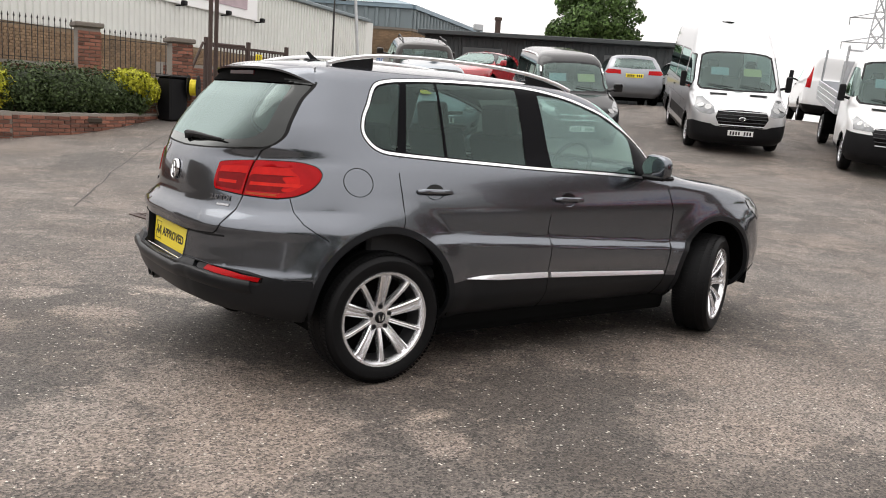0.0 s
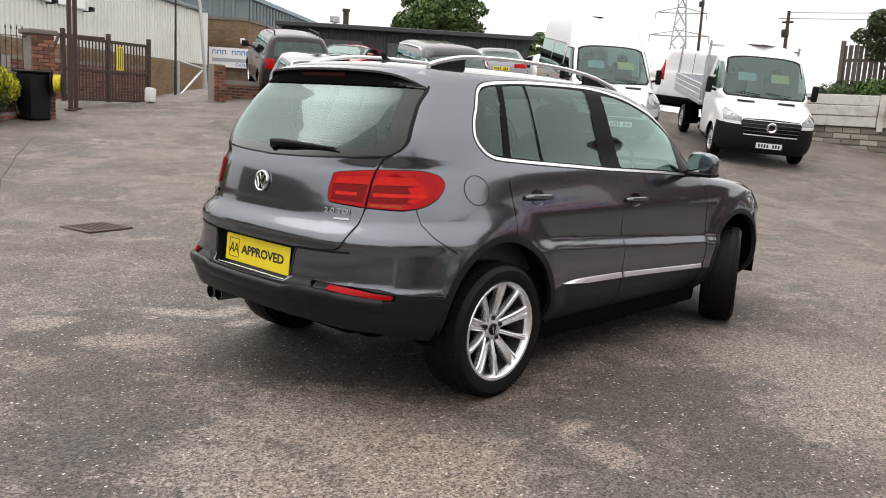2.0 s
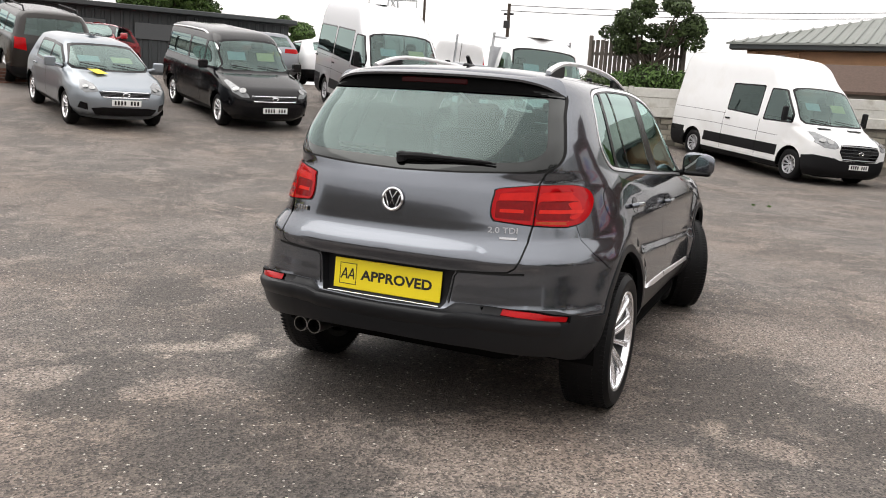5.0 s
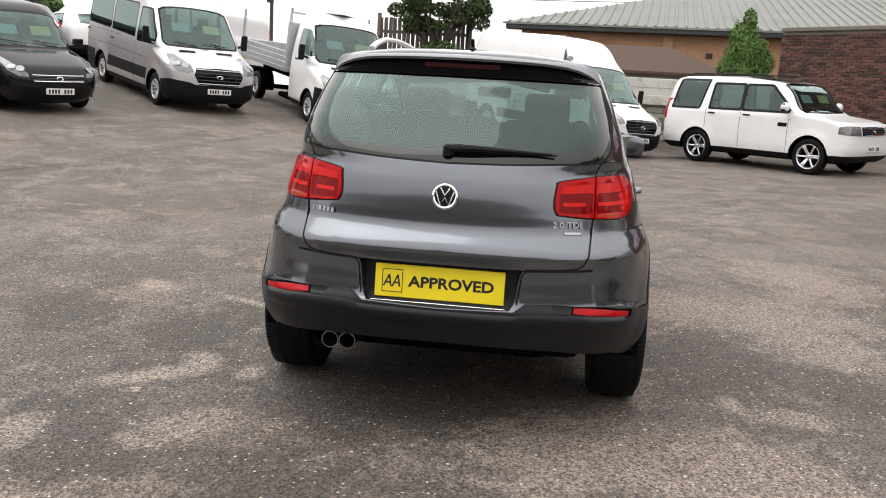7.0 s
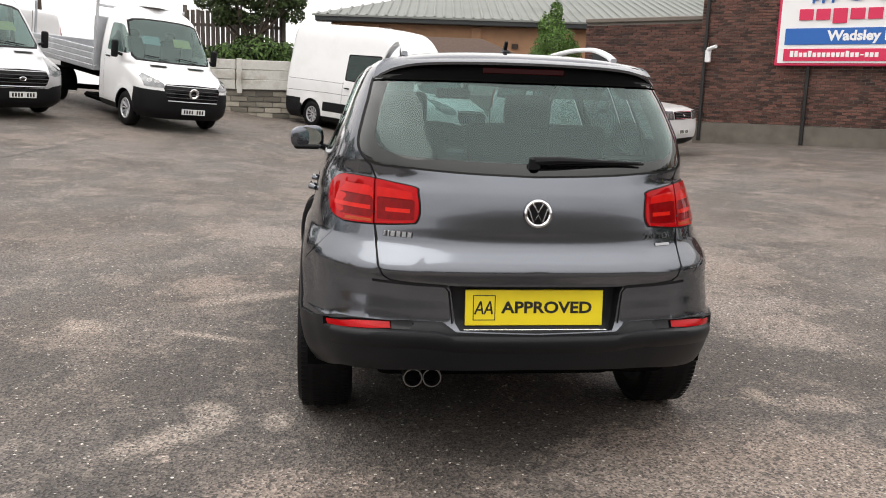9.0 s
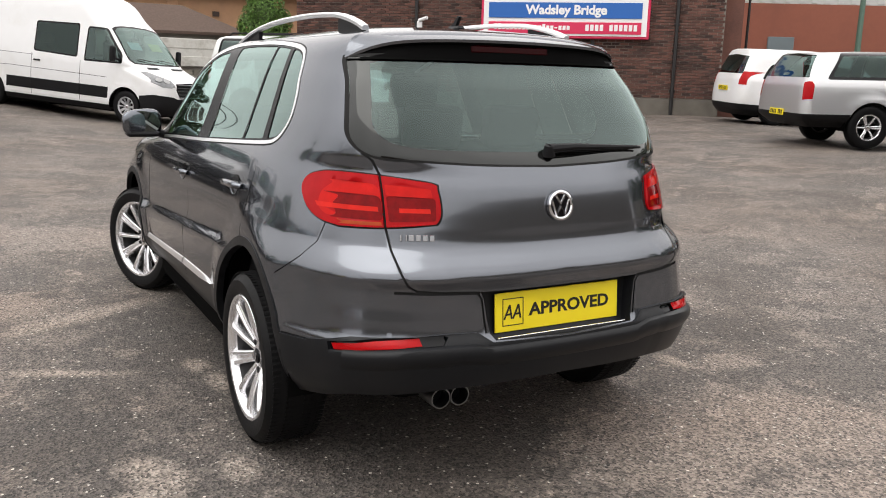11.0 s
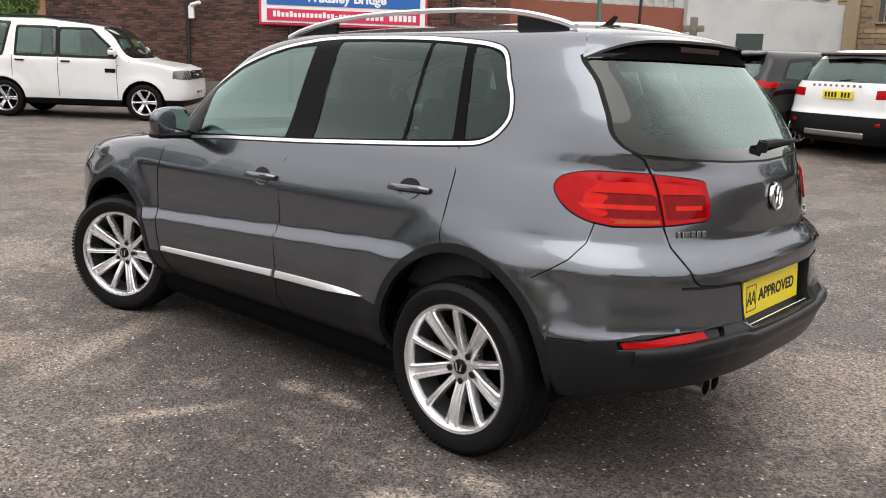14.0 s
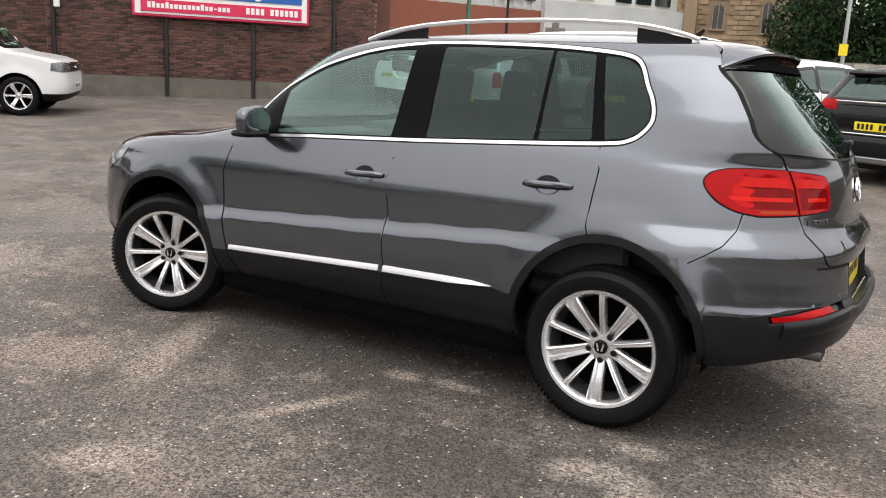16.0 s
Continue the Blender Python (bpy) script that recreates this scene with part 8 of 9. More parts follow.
# stone and board wall on the bank, fence and shrubs above it
WA, WB_ = (20.6, 6.2), (20.6, -7.2)
bank = slab("bank_wall", WA, WB_, .2, 2.2, .5, MORTAR, None, "stone and board retaining wall")
brickwork(bank, WA, WB_, .55, 1.45, STONE_B, STONE_GJ, near=(2.2, 8.5), size=(.46, .15), proud=.04, joint=.02, seed=5, name="stone", depth=.08)
m, L = wall_frame(WA, WB_)
for k in range(3):
    for j in range(5):
        b = bmesh.new()
        box(b, (L * (j + .5) / 5, -.08 - .012 * ((k + j) % 2), 1.60 + .29 * k), (L / 5 - .02, .07, .265), .012)
        o_ = part("board", b, BOARD, bank)
        o_.matrix_basis = bank.matrix_basis.inverted() @ m @ Matrix.Rotation(.006 * ((j * 3 + k) % 3 - 1), 4, "Y")
for j in range(6):
    b = bmesh.new()
    box(b, (min(L - .1, .1 + L * j / 5), -.14, 1.85), (.14, .07, .95), .01)
    o_ = part("board_post", b, BOARD, bank)
    o_.matrix_basis = bank.matrix_basis.inverted() @ m
bk = bmesh.new()
box(bk, (23.2, -.5, 1.15), (4.6, 13.4, 2.0), .05)
part("bank", bk, material("bank_soil", (.06, .05, .035), rough=.95, grain=.4, scale=10, bump=.5), None, "earth bank behind the board wall", kind="structure")
fa, fb = (22.0, 5.1), (22.15, 2.3)
m, L = wall_frame(fa, fb)
fe_ = empty("timber_fence", "weathered close-board timber fence", "fence")
fe_.matrix_basis = m @ Matrix.Translation((0, 0, 2.1))
me_ = None
for k in range(int(L / .14)):
    if me_ is None:
        b = bmesh.new()
        box(b, (0, 0, .80), (.115, .02, 1.6), .004)
        o_ = part("fence_board", b, TIMBER, fe_)
        me_ = o_.data
    else:
        o_ = new("fence_board", me_)
        o_.parent = fe_
    o_.matrix_basis = pose(.07 + .14 * k, 0, .012 * (k % 3), 0, .4 * ((k * 7) % 3 - 1), 0)
for zz in (.3, 1.2):
    b = bmesh.new()
    box(b, (L / 2, .03, zz), (L, .04, .09))
    part("fence_rail", b, TIMBER, fe_)
for k in range(3):
    b = bmesh.new()
    box(b, (L * k / 2, .0, .86), (.11, .11, 1.75), .01)
    part("fence_post", b, TIMBER, fe_)
tree("tree", "dark multi-stemmed tree on the bank", 21.3, 3.1, 2.0, 1.0, .10, 14, clumps(30, (0, 0, 1.95), (.7, 1.55, .80), .36, 14), .060, 9500, LEAF_D, 14)
bush("shrub", "rounded green shrub on the bank", 21.0, 3.0, [(0, 0, .40, .5, .75, .50), (0, .8, .28, .4, .6, .36), (.1, -.8, .3, .4, .5, .4)], .07, 2800, LEAF_M, 15, 2.1)
bush("shrub", "low brownish shrub on the bank", 21.0, 4.6, [(0, 0, .25, .4, .7, .32)], .06, 900, LEAF_D, 16, 2.1)

# ochre building with a long grey roof, lean-to and conifer
oc_ = empty("ochre_building", "low ochre building under a long pale grey roof", "building")
oa, ob_ = (27.0, .95), (25.2, -14.0)
slab("front_wall", oa, ob_, .8, 3.95, .3, OCHRE, oc_, kind="")
m, L = wall_frame(oa, ob_)
for x in (.2, 1.52, 5.12, 7.9, 10.9):
    b = bmesh.new()
    box(b, (x, -.06, 2.4), (.34, .16, 3.0), .01)
    o_ = part("pilaster", b, OCHRE, oc_)
    o_.matrix_basis = m
for x in (3.32, 6.52, 9.32):
    b = bmesh.new()
    box(b, (x, -.02, 3.30), (.22, .06, .16))
    o_ = part("vent", b, RUST, oc_)
    o_.matrix_basis = m
b = bmesh.new()
box(b, (L / 2, -.25, 4.05), (L + 1, .5, .22), .02)
o_ = part("eaves_board", b, SHED, oc_)
o_.matrix_basis = m
c_ = [m @ Vector(p) for p in ((-.6, -.55, 4.16), (L + .5, -.55, 4.16), (L + .5, 9, 6.5), (5.8, 9, 6.5))]
mesh_of("roof", [tuple(p) for p in c_] + [tuple(m @ Vector((-.6, -.55, 4.10))), tuple(m @ Vector((L + .5, -.55, 4.10)))], [(0, 1, 2, 3), (0, 4, 5, 1)], GREYROOF, oc_)
vs, fs = [], []
for k in range(48):
    x = -.4 + (L + .8) * k / 47
    t1 = 1 if x >= 5.8 else max(.02, (x + .6) / 6.4)
    p0, p1 = Vector((x, -.55, 4.19)), Vector((x, -.55 + 9.55 * t1, 4.19 + 2.34 * t1))
    i = len(vs)
    vs += [tuple(m @ (p0 + Vector((-.05, 0, 0)))), tuple(m @ (p0 + Vector((0, 0, .018)))), tuple(m @ (p0 + Vector((.05, 0, 0)))), tuple(m @ (p1 + Vector((-.05, 0, 0)))), tuple(m @ (p1 + Vector((0, 0, .018)))), tuple(m @ (p1 + Vector((.05, 0, 0))))]
    fs += [(i, i + 1, i + 4, i + 3), (i + 1, i + 2, i + 5, i + 4)]
mesh_of("roof_folds", vs, fs, GREYROOF, oc_, "stuff")
lt_ = empty("lean_to", "brown tiled lean-to roof behind the board wall", "outbuilding")
mesh_of("roof", [(22.9, -1.2, 2.55), (22.9, -5.75, 2.55), (24.0, -3.95, 3.36), (24.0, -1.5, 3.36), (22.9, -1.2, 2.47), (22.9, -5.75, 2.47)], [(0, 1, 2, 3), (0, 4, 5, 1)], BROWNTILE, lt_)
slab("wall", (23.1, -1.4), (23.1, -5.8), 1.5, 2.5, .2, MORTAR, lt_, kind="")
cf_ = empty("conifer", "bright green clipped cone-shaped conifer", "tree")
cf_.matrix_basis = pose(21.45, -5.75, 1.95)
vs, fs = foliage([(0, 0, .5, .74, .74, .55), (.2, .3, .8, .45, .45, .4), (-.1, -.35, .9, .42, .42, .4), (0, 0, 1.15, .60, .60, .55), (.05, .12, 1.65, .40, .40, .45), (0, 0, 2.1, .19, .19, .34)], .05, 11000, 18, .35)
mesh_of("crown", vs, fs, LEAF_B, cf_, "stuff")
b = bmesh.new()
tube(b, [(0, 0, -.3), (0, 0, 1.9)], [.08, .02], 8)
part("trunk", b, BARK, cf_)
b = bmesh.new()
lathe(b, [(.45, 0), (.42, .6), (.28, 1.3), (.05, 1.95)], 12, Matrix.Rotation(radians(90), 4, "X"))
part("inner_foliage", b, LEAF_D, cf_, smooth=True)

# tall sooty brick wall with the big sign
BR, BM, BLo = (13.1, -15.4), (18.55, -9.05), (20.9, -6.45)
tall = slab("brick_building_wall", BM, BR, .1, 8.2, .5, MORTAR, None, "tall sooty red brick wall with concrete foot", front=.012)
low_ = slab("brick_building_low_wall", BLo, BM, .1, 3.72, .5, MORTAR, None, "lower red brick wall with stone coping", front=.212)
slab("brick_building_end", (13.1 + .37, -15.4 - .32), (20, -22), .1, 8.2, .5, OLD_BJ, None, "end wall of the sooty brick building", front=-.5)
brickwork(tall, BM, BR, 1.0, 8.15, OLD_B, OLD_BJ, near=(1.2, 2.2), seed=6)
brickwork(low_, (BLo[0] + .15, BLo[1] - .13), (BM[0] + .15, BM[1] - .13), .8, 3.70, OLD_B, OLD_BJ, near=(2.4, 4.0), seed=7)
slab("plinth", BM, BR, .1, .98, .5, material("sooty_concrete", (.125, .112, .095), rough=.9, grain=.55, scale=2.5, bump=.3), None, "stained concrete plinth", front=-.05)
m, L = wall_frame(BLo, BM)
b = bmesh.new()
box(b, (L / 2, .4, 3.78), (L, .6, .12), .02)
o_ = part("coping", b, COPING, None, "stone coping on the lower wall", kind="structure")
o_.matrix_basis = m
m, L = wall_frame(BM, BR)
for x in (7.17, 5.02, 2.82, .17):
    dp_ = empty("downpipe", "black iron downpipe on brick wall", "downpipe", "downpipes")
    dp_.matrix_basis = m @ Matrix.Translation((x, -.08, 0))
    b = bmesh.new()
    tube(b, [(0, 0, .5), (0, 0, 8.1)], .05, 8)
    part("pipe", b, IRON, dp_)
    for zz in (1.2, 2.9, 4.6):
        b = bmesh.new()
        box(b, (0, .03, zz), (.16, .06, .06), .01)
        part("bracket", b, IRON, dp_)
sg_ = empty("billboard", "large white red and blue dealership billboard on brick", "billboard")
sg_.matrix_basis = m @ Matrix.Translation((4.24, -.16, 2.5))
sw, sh = 4.46, 2.9
b = bmesh.new()
box(b, (0, 0, sh / 2), (sw, .12, sh), .02)
part("frame", b, SIGNRED, sg_, "crimson frame")
b = bmesh.new()
box(b, (0, -.07, sh / 2), (sw - .14, .02, sh - .14))
part("panel", b, SIGNWHITE, sg_)
b = bmesh.new()
box(b, (0, -.09, .72), (sw - .42, .02, .40), .004)
part("blue_band", b, SIGNBLUE, sg_)
lettering("band_wording", "Wadsley Bridge", .33, SIGNWHITE, sg_, pose(.05, -.102, .725, 90), .002, .012, 2.15)
b = bmesh.new()
box(b, (0, -.09, .27), (sw - .42, .02, .30), .004)
part("red_band", b, SIGNRED, sg_)
for k in range(19):
    b = bmesh.new()
    box(b, (-1.82 + .108 * k, -.105, .27 + (.02 if k in (0, 1, 4, 12) else 0)), (.080, .006, .15 if k in (0, 1, 4, 12) else .11 if k != 15 else .03), .02)
    part("white_bar", b, SIGNWHITE, sg_)
for k in range(11):
    if k != 4:
        b = bmesh.new()
        box(b, (.62 + .125 * k, -.105, .28), (.090, .006, .16), .02)
        part("white_bar", b, SIGNWHITE, sg_)
for k in range(9):
    b = bmesh.new()
    box(b, (-1.56 + .39 * k, -.1, 1.25 + (-.04 if k == 2 else .05 if k == 5 else 0)), (.33, .02, .36 if k in (2, 5) else .27), .06, seg=2)
    part("crimson_bar", b, SIGNRED, sg_)
b = bmesh.new()
for x, r in ((-.45, .30), (.15, .30), (.75, .26)):
    lathe(b, [(r * .45, -.105), (r, -.105), (r, -.085), (r * .45, -.085)], 20, Matrix.Translation((x, 0, 1.85)), closed=True)
for k, x in enumerate((-1.42, -1.2, -.98)):
    box(b, (x, -.1, 1.66), (.06, .02, .28))
    box(b, (x + .06, -.1, 1.62), (.12, .02, .06))
part("blue_shapes", b, SIGNBLUE, sg_)
b = bmesh.new()
tube(b, [(.9, -.1, 1.62), (1.4, -.1, 1.55), (1.9, -.1, 1.75)], .05, 8)
part("crimson_swoosh", b, SIGNRED, sg_)
wl_ = empty("wall_camera", "small white camera on the brick wall", "camera")
wl_.matrix_basis = m @ Matrix.Translation((.27, -.12, 2.75))
b = bmesh.new()
box(b, (0, 0, 0), (.14, .12, .34), .02)
part("box", b, SIGNWHITE, wl_)
b = bmesh.new()
tube(b, [(0, -.05, .18), (.25, -.2, .24)], .05, 8)
part("body", b, SIGNWHITE, wl_)

# across the road
tb_ = empty("terracotta_building", "long terracotta rendered building with pale cladding above", "building")
ta, tb2 = (12.9, -38.0), (24.5, -18.5)
tk = (16.2, -32.4)
slab("lower_wall", tb2, tk, .3, 4.5, .5, TERRA, tb_, kind="")
slab("upper_wall", tb2, tk, 4.5, 9.5, .5, PALEWALL, tb_, kind="", front=.05)
ribs(tb_, tb2, tk, 4.55, 9.4, .5, PALEWALL, .012, "sheet_folds")
slab("pale_wall", tk, (10.6, -41.0), .3, 5.0, .5, PALEWALL, tb_, kind="", front=-.3)
slab("pale_upper", tk, (10.6, -41.0), 5.0, 9.5, .5, SHEET, tb_, kind="", front=.4)
m, L = wall_frame(tb2, tk)
for x, z, w, h, mt in ((7.6, 2.3, 1.0, 1.9, BLUESHEET), (.7, 5.15, .6, .5, DARKPANE), (1.5, 5.15, .6, .5, DARKPANE), (2.3, 5.15, .6, .5, DARKPANE)):
    b = bmesh.new()
    box(b, (L - x, -.04, z), (w, .1, h), .01)
    o_ = part("door" if mt is BLUESHEET else "window", b, mt, tb_)
    o_.matrix_basis = m
m2, L2 = wall_frame(tk, (10.6, -41.0))
for x in (3.0, 4.2, 5.4, 7.6):
    b = bmesh.new()
    box(b, (L2 - x, .38, 5.6), (.9, .2, .7), .01)
    o_ = part("window", b, DARKPANE, tb_)
    o_.matrix_basis = m2
for k in range(4):
    b = bmesh.new()
    tube(b, [(L - 9.2, -1.2, 1.6 + .25 * k), (L - 4.2, -1.2, 1.6 + .25 * k)], .03, 6)
    o_ = part("ramp_rail", b, GALV, tb_)
    o_.matrix_basis = m
chu = empty("stone_church", "honey stone church hall with pointed windows", "building")
ca, cb = (4.6, -41.2), (12.0, -39.4)
slab("front_wall", cb, ca, .5, 9.0, .6, CHURCH, chu, kind="", front=.03)
CW = ((2.02, 4.9, .55, 1.3), (4.32, 4.9, .5, 1.6), (6.02, 3.2, .5, 1.6))
brickwork(chu, cb, ca, .9, 8.9, STONE_BJ, STONE_BJ, seed=51, size=(.5, .24), proud=.03, joint=.025, name="stone", skip=lambda x, z: any(abs(x - wx) < ww / 2 + .25 and abs(z - wz) < wh / 2 + .2 for wx, wz, ww, wh in CW))
m, L = wall_frame(cb, ca)
for wx, wz, ww, wh in CW:
    b = bmesh.new()
    prism(b, [(wx - ww / 2, wz - wh / 2), (wx + ww / 2, wz - wh / 2), (wx + ww / 2, wz + wh / 2 - .3), (wx, wz + wh / 2), (wx - ww / 2, wz + wh / 2 - .3)], -.02, .1)
    w_ = part("window", b, DARKPANE, chu)
    w_.matrix_basis = m
    b = bmesh.new()
    for sx in (-1, 0, 1):
        box(b, (wx + sx * ww / 2, -.05, wz), (.07 if sx else .05, .1, wh), .01)
    box(b, (wx, -.05, wz - wh / 2), (ww + .2, .14, .1), .01)
    part("stone_surround", b, CHURCH, w_)
b = bmesh.new()
box(b, (7.35, -.15, 4.5), (.45, .5, 8.0), .03)
o_ = part("buttress", b, CHURCH, chu)
o_.matrix_basis = m
b = bmesh.new()
box(b, (.7, -.25, 4.5), (.6, .7, 8.0), .03)
o_ = part("buttress", b, CHURCH, chu)
o_.matrix_basis = m
rw_ = slab("road_wall", (17.0, -26.5), (2.0, -31.0), .4, 2.55, .4, MORTAR, None, "low dark stone wall along the road")
brickwork(rw_, (17.0, -26.5), (-12.0, -33.0), .9, 2.5, STONE_B, STONE_GJ, seed=61, size=(.55, .2), proud=.04, joint=.03, name="stone", depth=.1)
slab("road_wall", (2.0, -31.0), (-14.0, -33.4), .4, 2.5, .4, COPING, None, "low dark stone wall along the road")
for x, y, h, r, mt, lab in ((14.35, -22.57, 6.5, .10, material("green_post_paint", (.10, .17, .13), rough=.5), "grey-green steel street post"), (13.19, -23.33, 6.5, .06, IRON, "slim black steel pole"), (16.97, -20.54, 6.5, .05, IRON, "slim black steel pole"),
                            (2.43, -25.79, 7.0, .075, GALV, "galvanised lamp column with a yellow notice")):
    p_ = empty("street_post", lab, "post", "street posts")
    p_.matrix_basis = pose(x, y, ground(x, y))
    b = bmesh.new()
    tube(b, [(0, 0, -.1), (0, 0, h)], [r, r * .7], 10)
    part("pole", b, mt, p_)
    if mt is GALV:
        b = bmesh.new()
        box(b, (0, .1, 2.35), (.26, .02, .36))
        part("notice", b, YELLOW, p_)
    else:
        b = bmesh.new()
        tube(b, [(0, 0, 0), (0, 0, .9)], [r * 1.4, r * 1.3], 10)
        part("sleeve", b, mt, p_)
cr_ = empty("stone_cross", "weathered stone cross monument", "monument")
cr_.matrix_basis = pose(12.6, -26.2, 1.2, 0, 0, 20)
for c, s_, nm in (((0, 0, .9), (.34, .3, 1.8), "shaft"), ((0, 0, 2.0), (.26, .24, .9), "upright"), ((0, 0, 2.05), (.75, .22, .22), "arm"), ((0, 0, .1), (.8, .7, .3), "base")):
    b = bmesh.new()
    box(b, c, s_, .03)
    part(nm, b, CONCRETE, cr_)
b = bmesh.new()
box(b, (0, 0, 0), (.95, .06, .6), .01)
o_ = part("notice_board", b, material("dark_green_board", (.03, .05, .045), rough=.5), None)
tagged(o_, "dark green notice board by the wall", "notice board")
o_.matrix_basis = pose(11.2, -27.9, 2.85, 0, 0, 200)
b = bmesh.new()
box(b, (0, 0, .35), (.5, .4, .7), .04)
o_ = part("grit_bin", b, YELLOW, None)
tagged(o_, "yellow box standing by the road wall", "bin")
o_.matrix_basis = pose(12.6, -23.6, ground(12.6, -23.6) + .55)
for k, (x, y, s_) in enumerate(((3.3, -36.4, .95), (-1.2, -36.8, 1.1), (-6.5, -37.5, 1.0), (-12.5, -38.0, 1.1))):
    tree("tree", "dense dark green tree beyond the road", x, y, 1.0, 3.0, .3, 5, [(0, 0, 4.5 * s_, 3 * s_, 3 * s_, 2.6 * s_), (1.8 * s_, .5, 3.2 * s_, 2 * s_, 2, 1.8 * s_), (-1.8 * s_, .3, 3.2 * s_, 2 * s_, 2, 1.8 * s_), (0, 0, 7.5 * s_, 2.4 * s_, 2.4, 2.2 * s_), (0, .4, 1.8, 3.2 * s_, 2, 1.6)], .10, 26000, LEAF_X, 70 + k)

# poles, wires and a pylon far off
for x, y, h, top_y in ((52.5, 19.0, 7.2, 0), (68.1, 33.0, 11.5, 0)):
    p_ = empty("utility_pole", "dark timber utility pole with fittings", "utility pole", "utility poles")
    p_.matrix_basis = pose(x, y, 1.5)
    b = bmesh.new()
    tube(b, [(0, 0, 0), (0, 0, h)], [.16, .11], 8)
    part("pole", b, BARK, p_)
    b = bmesh.new()
    box(b, (0, 0, h - .7), (.1, .7, .12))
    part("crossarm", b, IRON, p_)
    b = bmesh.new()
    box(b, (0, .1, h - 1.4), (.3, .4, .5), .03)
    part("transformer", b, IRON, p_)
b = bmesh.new()
for dy, dz in ((0, 0), (.6, -.35)):
    pts = [(52.5, 19 + dy, 8.6 + dz)]
    for k in range(1, 13):
        t = k / 12
        pts.append((52.5 + 2 * t, 19 + dy - 46 * t, 8.6 + dz + 1.4 * t - 3.2 * t * (1 - t)))
    tube(b, pts, .022, 4)
o_ = part("overhead_wire", b, IRON, None)
tagged(o_, "thin black overhead wires", "wire")
py_ = empty("pylon", "grey steel lattice pylon far away", "pylon")
py_.matrix_basis = pose(173, 91.5, 0, 0, 0, 30)
b = bmesh.new()
H_ = 33.0
for k in range(9):
    z0, z1 = H_ * k / 9, H_ * (k + 1) / 9
    r0, r1 = 3.2 * (1 - k / 10), 3.2 * (1 - (k + 1) / 10)
    q0, q1 = [[(sx * r, sy * r, z) for sx, sy in ((-1, -1), (1, -1), (1, 1), (-1, 1))] for r, z in ((r0, z0), (r1, z1))]
    for i in range(4):
        j = (i + 1) % 4
        tube(b, [q0[i], q1[i]], .14, 4)
        tube(b, [q0[i], q1[j]], .09, 4)
        tube(b, [q0[j], q1[i]], .09, 4)
part("lattice", b, GALV, py_)
for z, w in ((20, 6.5), (25, 5.5), (30, 4.5)):
    b = bmesh.new()
    for sy in (-1, 1):
        tube(b, [(0, 0, z + 1.2), (0, sy * w, z)], .13, 4)
        tube(b, [(0, 0, z - .2), (0, sy * w, z)], .13, 4)
        tube(b, [(0, sy * w, z), (0, sy * w, z - 1.5)], .12, 4)
    part("crossarm", b, GALV, py_)

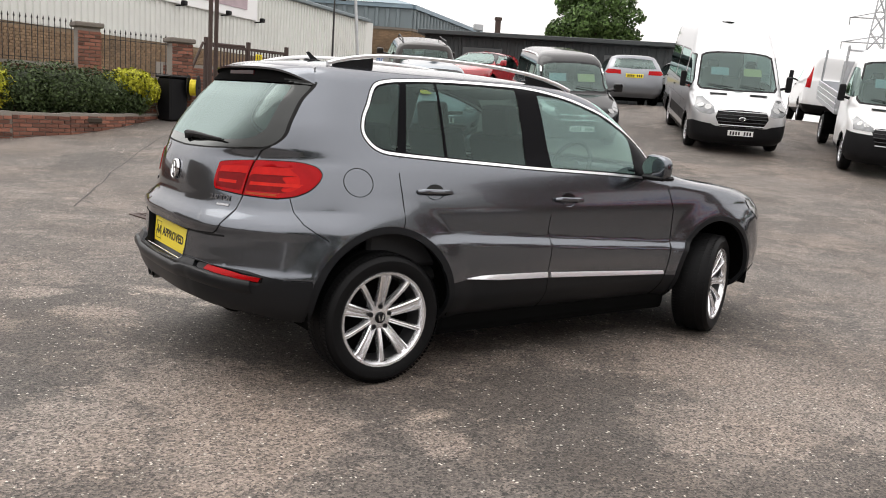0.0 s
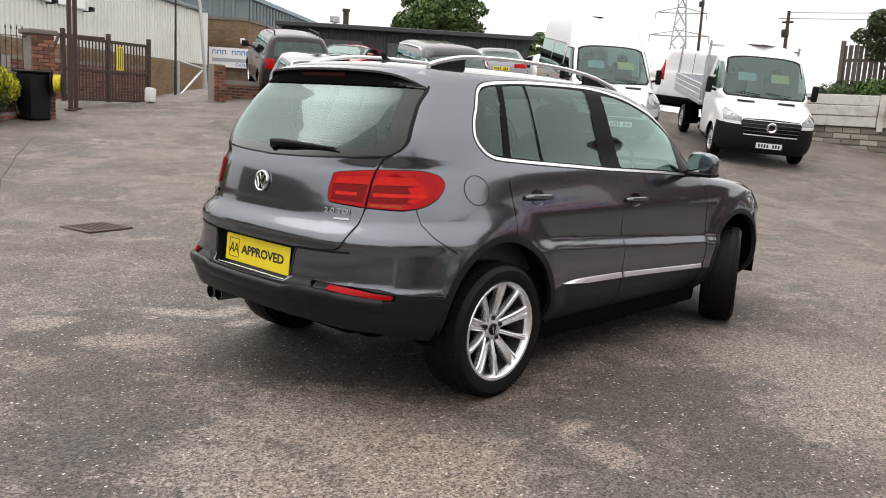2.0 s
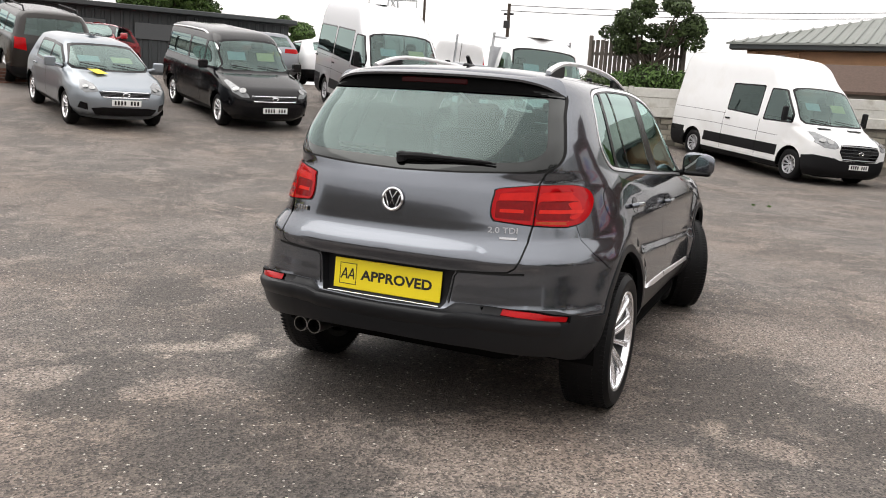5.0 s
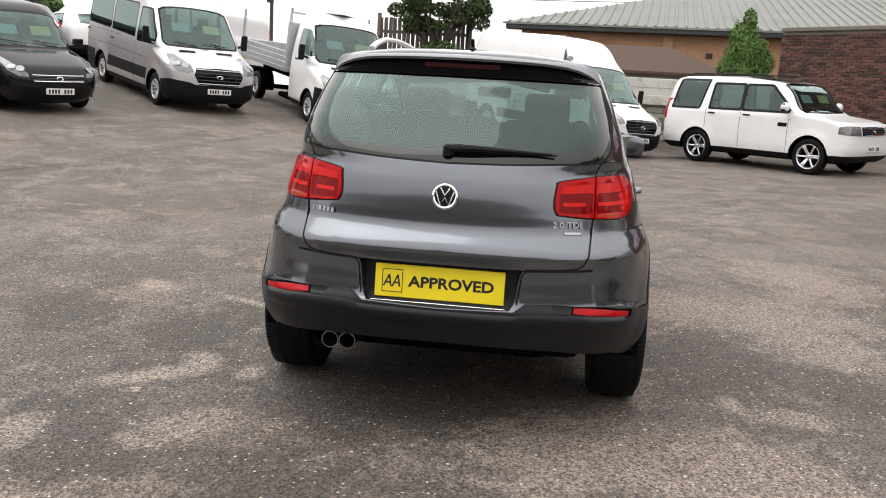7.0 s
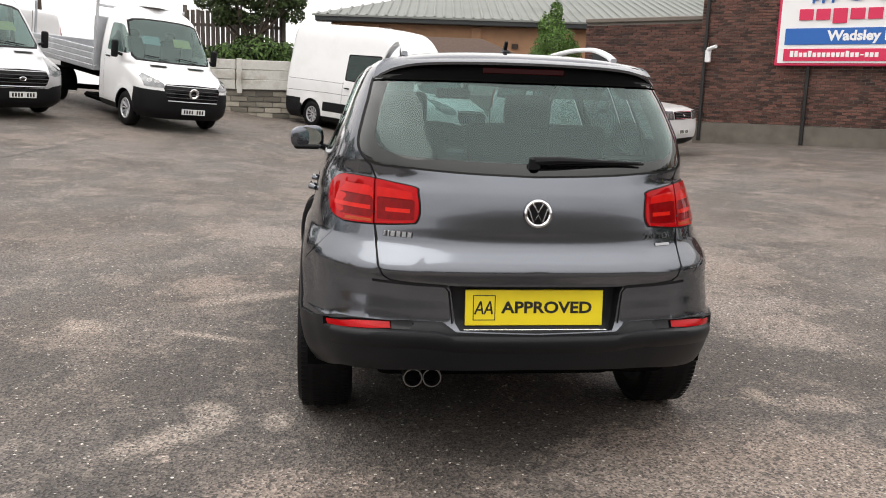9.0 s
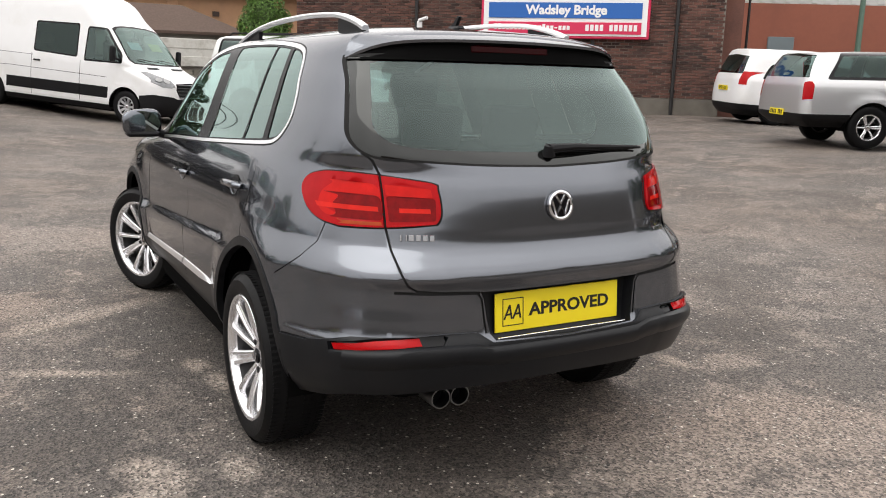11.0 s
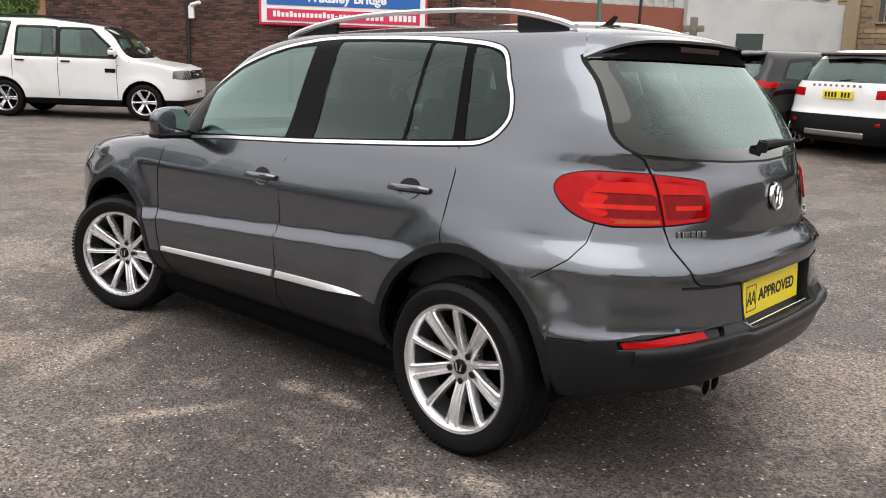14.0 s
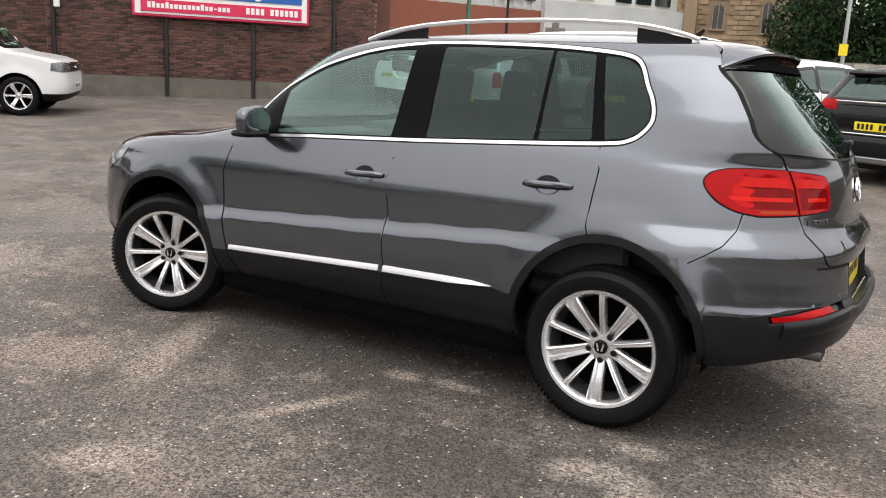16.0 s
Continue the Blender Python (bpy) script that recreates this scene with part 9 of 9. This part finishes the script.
# joints in the asphalt, and a weed growing in one
TAR = material("dark_tar_joint", (.034, .032, .030), rough=.9, grain=.4, scale=20)
for line in (((5.2, 6.25), (6.81, 5.86), (7.95, 5.68), (9.33, 5.39), (11.22, 5.08), (13.75, 4.84)), ((-.18, 5.48), (.86, 8.13), (1.75, 10.09), (2.65, 11.76), (3.16, 12.13))):
    vs, fs = [], []
    pts = []
    for (x0, y0), (x1, y1) in zip(line, line[1:]):
        n_ = max(2, int(math.hypot(x1 - x0, y1 - y0) / .25))
        pts += [(x0 + (x1 - x0) * k / n_, y0 + (y1 - y0) * k / n_) for k in range(n_)]
    for k, (x, y) in enumerate(pts):
        q, r = pts[max(0, k - 1)], pts[min(len(pts) - 1, k + 1)]
        d = Vector((r[0] - q[0], r[1] - q[1])).normalized()
        wob = .03 * noise.noise(Vector((x * 1.7, y * 1.7, 0)))
        wide = .006 + .008 * abs(noise.noise(Vector((x * 3, y * 3, 4))))
        for sg in (1, -1):
            px, py = x - d.y * (wob + sg * wide), y + d.x * (wob + sg * wide)
            vs.append((px, py, ground(px, py) + .005))
    for k in range(len(pts) - 1):
        fs.append((2 * k, 2 * k + 1, 2 * k + 3, 2 * k + 2))
    mesh_of("asphalt_joint", vs, fs, TAR, None, "structure", "thin dark joint line in the asphalt")
wd_ = empty("weed", "small green weed growing flat in the asphalt", "weed")
wd_.matrix_basis = pose(10.93, -.78, ground(10.93, -.78))
vs, fs = foliage([(0, 0, .008, .07, .03, .010), (.04, -.25, .008, .10, .03, .010)], .014, 90, 91)
mesh_of("leaves", vs, fs, LEAF_M, wd_, "stuff")

# drain grate
gr_ = empty("drain_grate", "rusty iron drain grate set in the asphalt", "drain")
gr_.matrix_basis = pose(.55, 4.72, ground(.55, 4.72) + .006, 0, 0, 12)
b = bmesh.new()
for y in (-.21, .21):
    box(b, (0, y, 0), (.50, .04, .02), .004)
for x in (-.23, .23):
    box(b, (x, 0, 0), (.04, .42, .02), .004)
part("frame", b, RUST, gr_)
me_ = None
for k in range(7):
    if me_ is None:
        b = bmesh.new()
        box(b, (0, 0, -.002), (.028, .40, .016), .003)
        o_ = part("bar", b, RUST, gr_)
        me_ = o_.data
    else:
        o_ = new("bar", me_)
        o_.parent = gr_
    o_.matrix_basis = pose(-.18 + .06 * k, 0, 0)
# flat near-black sheet under the bars paints the shade of the pit
b = bmesh.new()
box(b, (0, 0, -.004), (.46, .42, .004))
part("pit_dark_sheet", b, SEAM, gr_)

# plain unseen walls added on the side never faced, to darken the car's reflections
REARS = [(-12.0, -26.0), (-19.0, -8.0), (-20.0, 9.0), (-9.0, 18.0)]
for k, (a_, b2) in enumerate(zip(REARS, REARS[1:])):
    slab("reflection_wall", a_, b2, -.2, 4.1, .4, COPING, None, "plain grey unseen wall, added to darken reflections on the car")
